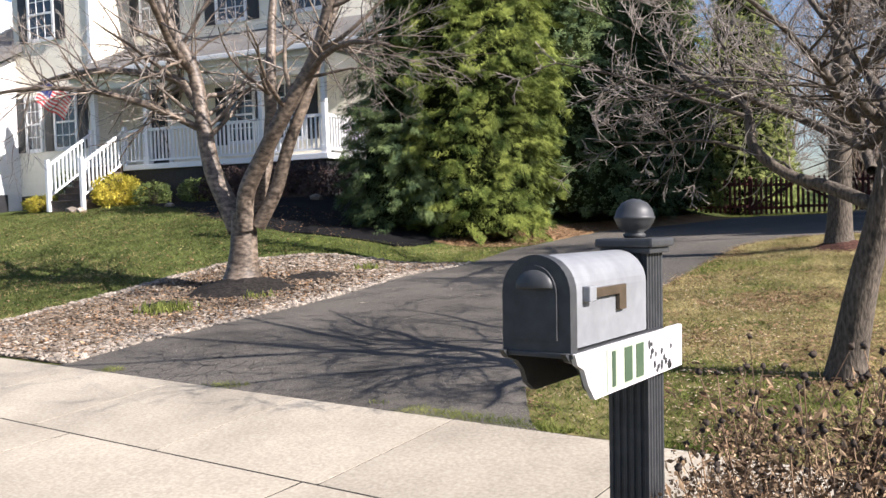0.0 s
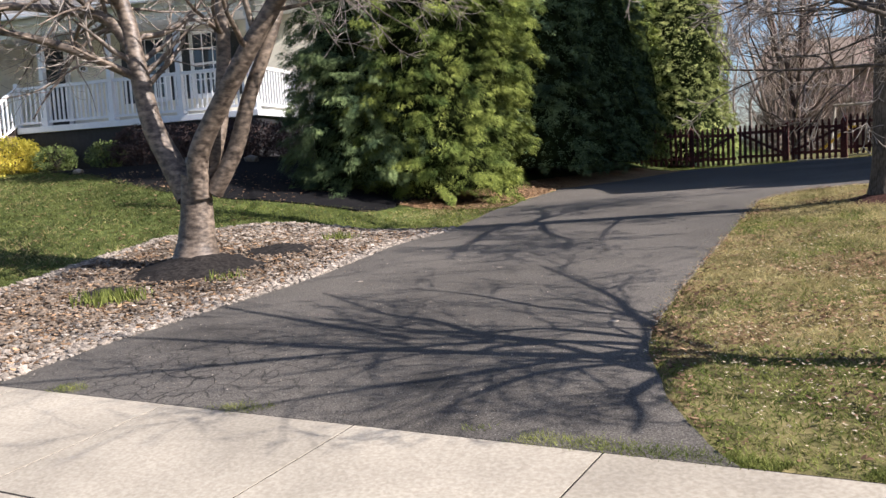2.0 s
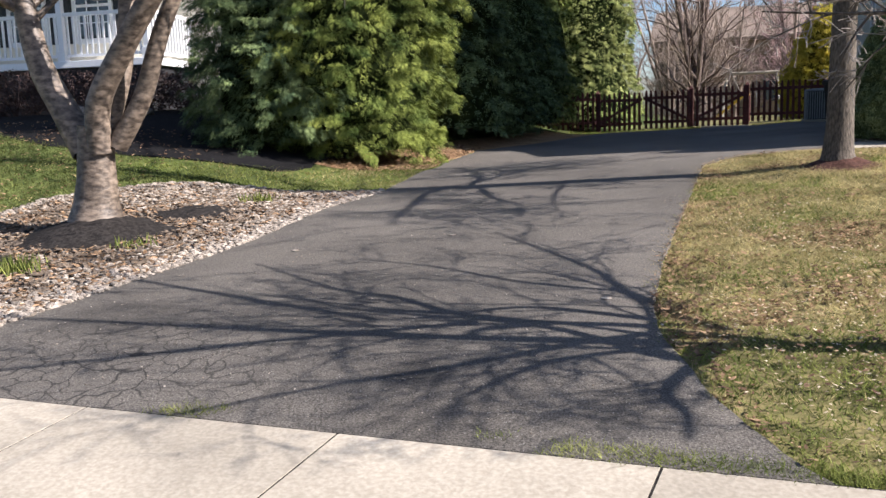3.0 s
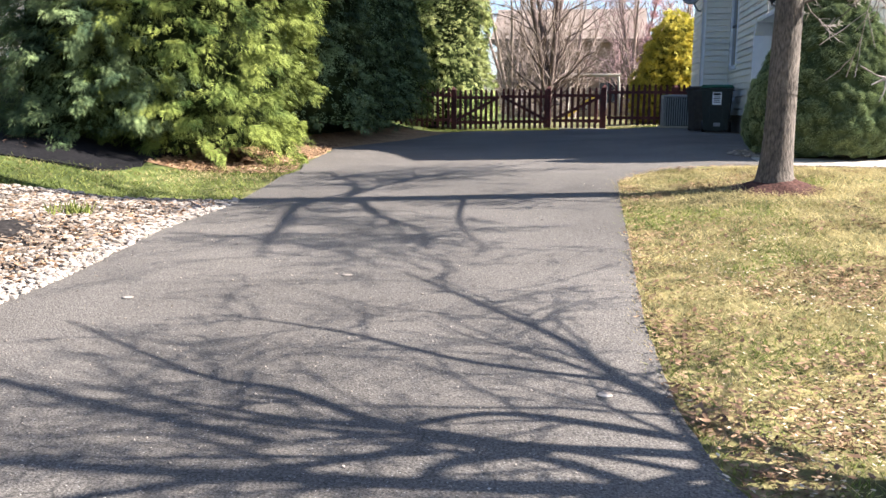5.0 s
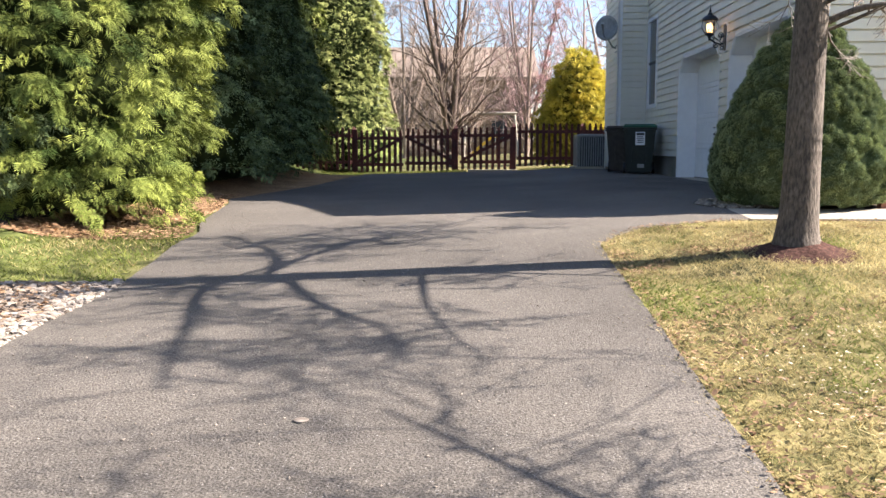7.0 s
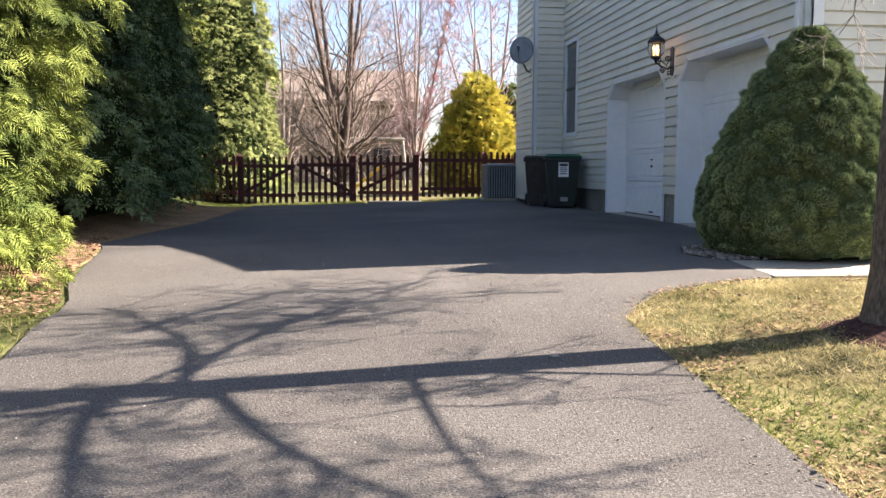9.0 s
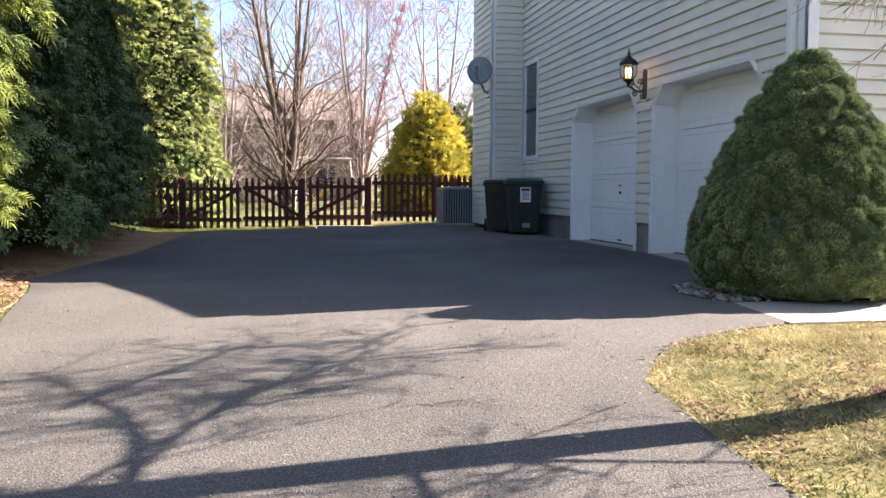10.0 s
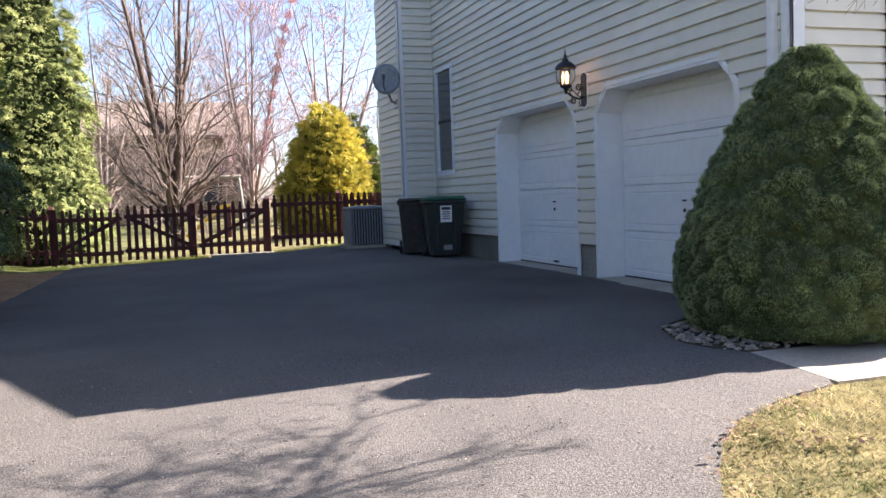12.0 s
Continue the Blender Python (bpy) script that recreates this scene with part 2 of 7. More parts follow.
DARKSTEM = mat("purple_brown_bark", (0.075, 0.052, 0.044), (0.19, 0.14, 0.115), 20, 0.9, 0.4, 2, 0.3, stretch=(1.6, 1.6, 0.35))
LEAFGREEN = mat("shrub_leaves", (0.06, 0.09, 0.02), (0.16, 0.20, 0.05), 5, 0.7, 0.0, 1, 0.2, spread=0.3, sheer=0.2)
BARBERRY = mat("purple_brown_twigs", (0.03, 0.016, 0.015), (0.07, 0.042, 0.035), 8, 0.85, 0.0, 2, 0.2, spread=0.3)
MULCH = mat("brown_mulch", (0.045, 0.035, 0.028), (0.14, 0.10, 0.07), 40, 0.95, 0.9, 1.2, 0.4, bump_scale=30, spec=0.1)
BEDMIX = mat("leafy_bed_soil", (0.085, 0.068, 0.053), (0.27, 0.21, 0.155), 34, 0.95, 0.9, 1.0, 0.4, bump_scale=30, spec=0.1)
DARKSOIL = mat("dark_soil", (0.016, 0.014, 0.013), (0.042, 0.037, 0.033), 26, 0.95, 0.8, 1.5, 0.3, spec=0.1)
# dark mulch, blackened to stand for the evergreens' shade
SHADED_MULCH = mat("shaded_mulch", (0.006, 0.006, 0.007), (0.017, 0.016, 0.016), 30, 0.95, 0.9, 1.5, 0.3, spec=0.1)
REDMULCH = mat("red_mulch", (0.04, 0.02, 0.016), (0.105, 0.053, 0.039), 35, 0.95, 0.9, 2, 0.3, spec=0.1)
NEEDLES = mat("orange_litter", (0.18, 0.105, 0.055), (0.40, 0.27, 0.145), 30, 0.95, 0.7, 1.5, 0.3, spec=0.1)
STONE = mat("pale_stones", (0.19, 0.155, 0.12), (0.40, 0.35, 0.29), 18, 0.85, 0.2, 3, 0.2, spread=0.4, spec=0.3)
lap_lines(NSIDING)
lap_lines(NCREAM)
THATCH = mat("brown_thatch", (0.17, 0.11, 0.06), (0.40, 0.28, 0.16), 6, 0.95, 0.0, 1.3, 0.4, spread=0.4, sheer=0.2, spec=0.1)
STRAW = mat("straw_grass", (0.33, 0.275, 0.12), (0.57, 0.48, 0.24), 3, 0.9, 0.0, 1.1, 0.4, spread=0.35, sheer=0.35, spec=0.1)
BLADE = mat("green_grass", (0.11, 0.145, 0.03), (0.27, 0.29, 0.08), 3, 0.85, 0.0, 1.1, 0.4, spread=0.35, sheer=0.35, spec=0.15)
DEADLEAF = mat("dead_leaves", (0.13, 0.075, 0.042), (0.42, 0.28, 0.165), 9, 0.9, 0.0, 1, 0.2, spread=0.6, sheer=0.15, spec=0.1)
PLASTIC = mat("dark_green_plastic", (0.012, 0.02, 0.018), (0.02, 0.03, 0.027), 14, 0.5, 0.08, 2, 0.3)
LIDGREEN = mat("green_plastic", (0.015, 0.10, 0.055), (0.025, 0.14, 0.08), 14, 0.5, 0.05)
BROWNPLASTIC = mat("brown_black_plastic", (0.03, 0.024, 0.02), (0.055, 0.045, 0.038), 14, 0.6, 0.1, 2, 0.3)
GREYMETAL = mat("grey_metal", (0.22, 0.23, 0.235), (0.28, 0.29, 0.29), 18, 0.5, 0.05, 2, 0.2, metal=0.2)
MAILGREY = mat("grey_plastic", (0.20, 0.208, 0.22), (0.24, 0.248, 0.26), 25, 0.42, 0.03, 5, 0.22)
MAILDARK = mat("dark_grey_plastic", (0.035, 0.037, 0.04), (0.055, 0.057, 0.06), 25, 0.5, 0.06, 5, 0.2)
GREENPAINT = mat("green_paint", (0.05, 0.09, 0.05), (0.07, 0.11, 0.06), 20, 0.6, 0.0)
PALEGREEN = mat("pale_green_tape", (0.42, 0.48, 0.36), (0.5, 0.56, 0.42), 20, 0.6, 0.0)
BRONZE = mat("bronze_flag", (0.10, 0.075, 0.05), (0.15, 0.11, 0.075), 20, 0.45, 0.05, metal=0.4)
FLAGRED = mat("red_cloth", (0.65, 0.04, 0.05), (0.72, 0.06, 0.07), 12, 0.8, 0.0, sheer=0.3)
FLAGWHITE = mat("white_cloth", (0.75, 0.73, 0.7), (0.82, 0.8, 0.77), 12, 0.8, 0.0, sheer=0.3)
FLAGBLUE = mat("blue_cloth", (0.02, 0.03, 0.14), (0.03, 0.045, 0.2), 12, 0.8, 0.0, sheer=0.2)
BRICK = mat("red_brick", (0.22, 0.09, 0.06), (0.34, 0.15, 0.10), 22, 0.9, 0.3, 4, 0.2, spread=0.2)
SEED = mat("seed_heads", (0.03, 0.022, 0.018), (0.07, 0.05, 0.035), 40, 0.95, 0.5)
STALK = mat("dry_stalks", (0.16, 0.10, 0.06), (0.30, 0.20, 0.12), 20, 0.9, 0.0, spread=0.3)
FARBROWN = mat("brown_siding", (0.17, 0.125, 0.09), (0.22, 0.165, 0.12), 4, 0.85, 0.1)
YELLOW = mat("yellow_plastic", (0.7, 0.42, 0.02), (0.8, 0.5, 0.04), 8, 0.5, 0.0)
BULB = glow_mat("lamp_flame", (1.0, 0.5, 0.14), 1.7)
SEEDED = glass_mat("lantern_glass", (0.95, 0.9, 0.8))
SEEDED.node_tree.nodes["Principled BSDF"].inputs["Transmission Weight"].default_value = 1.0
SEEDED.node_tree.nodes["Principled BSDF"].inputs["IOR"].default_value = 1.1
FARROOF = mat("brown_shingles", (0.19, 0.145, 0.11), (0.26, 0.20, 0.155), 12, 0.95, 0.3)
LAWNGREEN = mat("lawn_green", (0.08, 0.105, 0.028), (0.19, 0.205, 0.065), 3, 0.85, 0.0, 0.5, 0.3, spread=0.4, sheer=0.3, spec=0.15)
STEPWOOD = mat("brown_treads", (0.08, 0.058, 0.045), (0.13, 0.098, 0.078), 14, 0.8, 0.1)
BUDS = mat("red_buds", (0.40, 0.20, 0.20), (0.55, 0.32, 0.32), 5, 0.9, 0.0, spread=0.3)
BOARDWHITE = mat("weathered_white_board", (0.58, 0.56, 0.57), (0.68, 0.66, 0.67), 16, 0.6, 0.05, 8, 0.15)
PALELEAF = mat("bleached_leaf", (0.42, 0.34, 0.22), (0.66, 0.57, 0.43), 9, 0.9, 0.0, 1, 0.2, spread=0.3, sheer=0.15, spec=0.1)
BROWNLEAF = mat("brown_leaf", (0.07, 0.042, 0.026), (0.24, 0.15, 0.09), 9, 0.9, 0.0, 1, 0.2, spread=0.5, sheer=0.1, spec=0.1)
CRUMPLE = mat("withered_foliage", (0.10, 0.06, 0.036), (0.44, 0.32, 0.20), 12, 0.9, 0.0, 2, 0.2, spread=0.55, sheer=0.15, spec=0.1)


# ---- helpers for building ----
def smooth(a, b, x):
    t = np.clip((x - a) / (b - a), 0, 1)
    return t * t * (3 - 2 * t)


PROFILE = np.array([(-300, -0.4), (-30, -0.1), (0, -0.05), (3.4, 0.02), (4.55, 0.125), (5.4, 0.225), (7.3, 0.37), (9, 0.53), (10.5, 0.685), (11.7, 0.80), (12.4, 0.88), (14, 0.97), (16, 1.02), (30, 1.08), (60, 1.2), (400, 3.0)])


def ground_z(x, y):
    x, y = np.asarray(x, float), np.asarray(y, float)
    z = np.interp(y, PROFILE[:, 0], PROFILE[:, 1])
    z = z + 0.82 * smooth(-7.6, -14, x) * smooth(5.5, 15, y)
    far = 1 - 0.2 * smooth(18, 25, y)
    fall = 0.031 * np.clip(-3 - x, 0, 4.5) * smooth(9, 11, y) * smooth(-10.0, -8.2, x) + 0.09 * smooth(-1.9, -3.2, x) * smooth(12, 14.5, y) * smooth(-10.0, -8.2, x)
    z = z - fall * far
    return z + 0.09 * smooth(-3.3, -1.9, x) * smooth(8, 11, y) * (1 - smooth(12, 13, y))


def gz(x, y):
    return float(ground_z(x, y))


def waves(x, y, z, seed, n=7):
    """Smooth uneven swelling between about -1 and 1, quick for many points."""
    r = np.random.default_rng(seed + 991)
    total = 0
    for _ in range(n):
        k, ph = r.normal(0, 1.6, 3), r.uniform(0, math.tau)
        total = total + np.sin(k[0] * x + k[1] * y + k[2] * z + ph)
    return total / math.sqrt(n) * 0.6


def link_mesh(name, verts, faces, material, parent=None, smooth_shade=False):
    me = bpy.data.meshes.new(name)
    if isinstance(faces, np.ndarray) and faces.ndim == 2:
        v, (n, k) = np.asarray(verts, np.float32), faces.shape
        me.vertices.add(len(v))
        me.vertices.foreach_set("co", v.ravel())
        me.loops.add(n * k)
        me.loops.foreach_set("vertex_index", faces.astype(np.int32).ravel())
        me.polygons.add(n)
        me.polygons.foreach_set("loop_start", np.arange(0, n * k, k, dtype=np.int32))
        me.update(calc_edges=True)
    else:
        me.from_pydata([tuple(v) for v in verts], [], faces)
    me.materials.append(material)
    me.polygons.foreach_set("use_smooth", np.full(len(me.polygons), smooth_shade))
    ob = new(name, me)
    ob.parent = parent
    return ob


def part(name, bm, material, parent, label=""):
    me = bpy.data.meshes.new(name)
    bm.to_mesh(me)
    bm.free()
    me.materials.append(material)
    ob = new(name, me)
    ob.parent = parent
    return tagged(ob, label)


def box(x0, x1, y0, y1, z0, z1, bevel=0.0, bm=None):
    bm = bm or bmesh.new()
    made = bmesh.ops.create_cube(bm, size=1)["verts"]
    for v in made:
        v.co = Vector((x0 + (v.co.x + 0.5) * (x1 - x0), y0 + (v.co.y + 0.5) * (y1 - y0), z0 + (v.co.z + 0.5) * (z1 - z0)))
    if bevel:
        edges = list({e for v in made for e in v.link_edges})
        bmesh.ops.bevel(bm, geom=edges, offset=bevel, segments=2, profile=0.6, affect="EDGES")
    return bm


def prism(outline, axis, a, b, bm=None):
    """A flat outline (pairs) pushed along an axis from a to b; pairs are the other two axes in order."""
    bm = bm or bmesh.new()
    def place(p, d):
        return {"x": (d, p[0], p[1]), "y": (p[0], d, p[1]), "z": (p[0], p[1], d)}[axis]
    lo = [bm.verts.new(place(p, a)) for p in outline]
    hi = [bm.verts.new(place(p, b)) for p in outline]
    bm.faces.new(lo)
    bm.faces.new(hi[::-1])
    for i in range(len(outline)):
        j = (i + 1) % len(outline)
        bm.faces.new((lo[j], lo[i], hi[i], hi[j]))
    bmesh.ops.recalc_face_normals(bm, faces=bm.faces)
    return bm


def cyl(p, q, r1, r2, n=12, bm=None):
    bm = bm or bmesh.new()
    p, q = Vector(p), Vector(q)
    turn = (q - p).to_track_quat("Z", "Y").to_matrix().to_4x4()
    bmesh.ops.create_cone(bm, cap_ends=True, segments=n, radius1=r1, radius2=r2, depth=(q - p).length, matrix=Matrix.Translation((p + q) / 2) @ turn)
    return bm


def lathe(rows, n=24, centre=(0, 0, 0), bm=None):
    bm = bm or bmesh.new()
    rings = []
    for r, z in rows:
        rings.append([bm.verts.new((centre[0] + r * math.cos(k * math.tau / n), centre[1] + r * math.sin(k * math.tau / n), centre[2] + z)) for k in range(n)])
    for a, b in zip(rings, rings[1:]):
        for k in range(n):
            f = bm.faces.new((a[k], a[(k + 1) % n], b[(k + 1) % n], b[k]))
            f.smooth = True
    bm.faces.new(rings[0][::-1])
    bm.faces.new(rings[-1])
    return bm


def empty(name, m=None):
    ob = new(name)
    ob.empty_display_size = 0.2
    if m is not None:
        ob.matrix_basis = m
    return ob


def sheet(name, left, right, y0, y1, lift, material, step=0.12, cols=26, ragged=0.03, skirt=0.05, seed=0, parent=None):
    """A piece of ground between two edges x = left(y) and x = right(y)."""
    ys = np.arange(y0, y1 + step / 2, step)
    rng = np.random.default_rng(seed)
    rag = np.cumsum(rng.normal(0, ragged * 0.5, (len(ys), 2)), 0)
    rag = rag - np.linspace(rag[0], rag[-1], len(ys))
    rag = np.clip(rag, -ragged * 1.5, ragged * 1.5) + rng.normal(0, ragged * 0.25, rag.shape)
    u = np.linspace(0, 1, cols)
    verts = []
    for k, y in enumerate(ys):
        a, b = left(y) + rag[k, 0], right(y) + rag[k, 1]
        xs = a + (b - a) * u
        z = ground_z(xs, np.full_like(xs, y)) + lift
        z[0] -= skirt
        z[-1] -= skirt
        xs[1], xs[-2] = xs[0] + 0.012, xs[-1] - 0.012
        verts += [(x, y, zz) for x, zz in zip(xs, z)]
    faces = [(r * cols + c, r * cols + c + 1, (r + 1) * cols + c + 1, (r + 1) * cols + c) for r in range(len(ys) - 1) for c in range(cols - 1)]
    return link_mesh(name, verts, faces, material, parent, False)


def table(*pairs):
    ys, xs = [p[0] for p in pairs], [p[1] for p in pairs]
    def at(y):
        return float(np.interp(y, ys, xs))
    at.many = lambda y: np.interp(y, ys, xs)
    return at


# ---- ground, road, drive, pavement ----
def axis_steps(lo, a, b, hi, fine):
    far_lo = a - np.geomspace(fine, a - lo, 26)[::-1]
    far_hi = b + np.geomspace(fine, hi - b, 26)
    return np.concatenate((far_lo, np.arange(a, b + fine / 2, fine), far_hi))


gx, gy = axis_steps(-600, -26, 8, 600, 0.35), axis_steps(-600, -4, 34, 900, 0.35)
GX, GY = np.meshgrid(gx, gy)
GV = np.stack((GX, GY, ground_z(GX, GY)), -1).reshape(-1, 3)
_n = len(gx)
GF = np.array([(r * _n + c, r * _n + c + 1, (r + 1) * _n + c + 1, (r + 1) * _n + c) for r in range(len(gy) - 1) for c in range(_n - 1)])
ground = tagged(link_mesh("ground", GV, GF, GRASS, None, True), "early spring lawn, green with straw-coloured patches", "lawn", kind="structure")

DRIVE_L = table((4.535, -7.32), (6, -7.16), (8, -6.95), (10.4, -7.02), (12.8, -7.1), (13.4, -7.22), (14.3, -7.5), (16.8, -7.85), (18, -8.15), (19.5, -7.95), (21.6, -7.55), (23.5, -7.4), (27.6, -7.2))
DRIVE_R = table((4.535, -2.40), (4.68, -2.54), (5.13, -2.82), (5.9, -3.14), (6.5, -3.28), (7.6, -3.35), (11.9, -3.38), (12.15, -3.22), (12.45, -3.0), (12.75, -2.65), (12.95, -2.2), (13.05, -1.76), (13.9, -1.76), (14.0, -1.9), (14.4, -1.98), (14.9, -1.8), (15.3, -1.2), (15.5, -0.56), (25.6, -0.56), (25.7, -0.9), (27.6, -0.9))
drive = tagged(sheet("driveway", DRIVE_L, DRIVE_R, 4.535, 27.5, 0.018, ASPHALT, 0.1, 40, 0.014), "worn black asphalt driveway with cracks and pale grit", "driveway", kind="structure")
street = tagged(sheet("road", lambda y: -60.0, lambda y: 60.0, -9.0, 0.3, 0.006, ASPHALT, 0.8, 30, 0.0), "asphalt street beyond the kerb", "road", kind="structure")
for a, b in ((-60, -9.65), (-1.7, 60)):
    kerb = box(a, b, 0.32, 0.5, -0.3, 0.09, 0.02)
    tagged(part("kerb", kerb, CONCRETE, None), "pale concrete kerb along the street", "kerb", kind="structure")


# ---- pavement ----
def slab(x0, x1, y0, y1, name, parent, skew=0.0):
    bm = box(0, 1, 0, 1, 0, 1)
    for v in bm.verts:
        fx, fy, top = v.co.x > 0.5, v.co.y > 0.5, v.co.z > 0.5
        x = (x1 if fx else x0) + (0 if fy else skew)
        y = y1 if fy else y0
        v.co = Vector((x, y, gz(x, y) + (0.02 if top else -0.10)))
    return part(name, bm, CONCRETE, parent)


JOINT = "dark soil in the pavement joints"
tagged(sheet("joint_soil", lambda y: -15.2, lambda y: 6.4, 3.46, 4.54, 0.0165, DARKSOIL, 0.18, 40, 0.0, 0.0), JOINT, "soil", kind="structure")
tagged(sheet("joint_soil", lambda y: -9.58, lambda y: -1.77, 0.76, 3.47, 0.0165, DARKSOIL, 0.27, 30, 0.0, 0.0), JOINT, "soil", kind="structure")
pavement = tagged(empty("pavement"), "pale concrete pavement and drive apron with tooled joints", "pavement", kind="structure")
for k in range(-8, 8):
    slab(-4.335 + 1.335 * k + 0.006, -4.335 + 1.335 * (k + 1) - 0.006, 3.398, 4.525, "slab", pavement, -0.09)
for a, b in ((-9.6, -7.45), (-7.434, -5.3), (-5.284, -3.2), (-3.184, -1.75)):
    slab(a, b, 0.75, 3.382, "slab", pavement)
walk_path = tagged(empty("path"), "short concrete front path beside the lawn", "path", kind="structure")
for a, b in ((-1.75, -0.72), (-0.71, 0.35), (0.36, 1.4), (1.41, 2.5)):
    slab(a, b, 13.06, 13.85, "slab", walk_path)


# ---- garage side of the near house ----
WX = -0.46
house = tagged(empty("house"), "cream vinyl-sided two-storey house with two white garage doors", "house")


def board_mesh(length, drop=0.138, out=0.034):
    """One lapped board, from its back lower corner; runs along +y, shows towards -x."""
    bm = prism([(0, 0.016), (0.01 - out, 0.016), (0.01 - out, 0.0), (-out, 0.0), (-out * 0.75, drop - 0.023), (-out * 0.08, drop - 0.021), (-out * 0.08, drop + 0.012), (0, drop + 0.012)], "y", 0, length)
    me = bpy.data.meshes.new("siding_board")
    bm.to_mesh(me)
    bm.free()
    me.materials.append(SIDING)
    return me


_boards = {}


def lay_board(parent, m, length):
    key = round(length, 3)
    if key not in _boards:
        _boards[key] = board_mesh(length)
    ob = new("siding_board", _boards[key])
    ob.parent = parent
    ob.matrix_basis = m


def side_wall():
    """The wall with the two door openings, whose top corners are cut off at a slant."""
    cut = 0.27
    doors = [(15.66, 18.3), (18.86, 21.5)]
    zb, zt = 0.9, 3.28
    bm = bmesh.new()
    ys = [14.95] + [v for d in doors for v in d] + [27.4]
    for a, b in ((ys[0], ys[1]), (ys[2], ys[3]), (ys[4], ys[5])):
        box(WX, WX + 0.3, a, b, 1.44, 4.28, bm=bm)
    box(WX, WX + 0.3, 18.65, 27.4, 4.28, 7.6, bm=bm)
    for a, b in doors:
        box(WX, WX + 0.3, a, b, zt, 4.28, bm=bm)
        prism([(a, zt), (a + cut, zt), (a, zt - cut)], "x", WX, WX + 0.3, bm)
        prism([(b, zt), (b, zt - cut), (b - cut, zt)], "x", WX, WX + 0.3, bm)
    wall = part("wall", bm, SIDING, house, "cream lapped vinyl siding")
    for a, b in ((14.95, 15.66), (18.3, 18.86), (21.5, 27.4)):
        part("foundation", box(WX + 0.02, WX + 0.3, a, b, 0.7, 1.44), FOUNDATION, house, "grey parged foundation")
    # lapped boards, row by row, cut round the openings
    z = 1.44
    window = (23.58, 24.42, 2.54, 4.36)
    while z < 6.0:
        gaps = []
        for a, b in doors:
            if z < zt:
                s = max(0.0, z + 0.06 - (zt - cut))
                gaps.append((a - 0.05 + s, b + 0.05 - s))
        if window[2] - 0.09 < z < window[3]:
            gaps.append((window[0] - 0.06, window[1] + 0.06))
        y = 15.06 if z < 4.1 else min(18.7, 15.06 + (z + 0.16 - 4.29) / 0.297)
        for a, b in sorted(gaps) + [(24.65, 30)]:
            if a - y > 0.05:
                lay_board(wall, pose(WX - 0.001, y, z), a - y)
            y = b
        z += 0.138
    # white casing and reveals
    for a, b in doors:
        for s, e in ((a, 1), (b, -1)):
            c = bmesh.new()
            box(*sorted((WX - 0.022, WX + 0.34)), *sorted((s, s + e * 0.025)), 1.03, zt - cut, 0.004, c)
            box(WX - 0.03, WX - 0.002, *sorted((s - e * 0.055, s)), 1.03, zt - cut + 0.02, 0.004, c)
            part("door_casing", c, WHITE, house)
            c = prism([(s, zt - cut), (s + e * 0.035, zt - cut), (s + e * (cut + 0.0), zt - 0.035), (s + e * cut, zt)], "x", WX - 0.022, WX + 0.34)
            part("door_casing", c, WHITE, house)
            c = prism([(s - e * 0.055, zt - cut + 0.02), (s, zt - cut), (s + e * cut, zt), (s + e * (cut - 0.02), zt + 0.055)], "x", WX - 0.03, WX - 0.002)
            part("door_casing", c, WHITE, house)
        c = box(WX - 0.022, WX + 0.34, a + cut, b - cut, zt - 0.03, zt, 0.004)
        box(WX - 0.03, WX - 0.002, a + cut - 0.02, b - cut + 0.02, zt, zt + 0.055, 0.004, c)
        part("door_casing", c, WHITE, house)
        garage_door(a + 0.03, b - 0.03)
        sill = box(WX - 0.16, WX + 0.4, a - 0.02, b + 0.02, 0.85, 1.045, 0.01)
        part("sill", sill, CONCRETE, house, "concrete sill at the garage door")


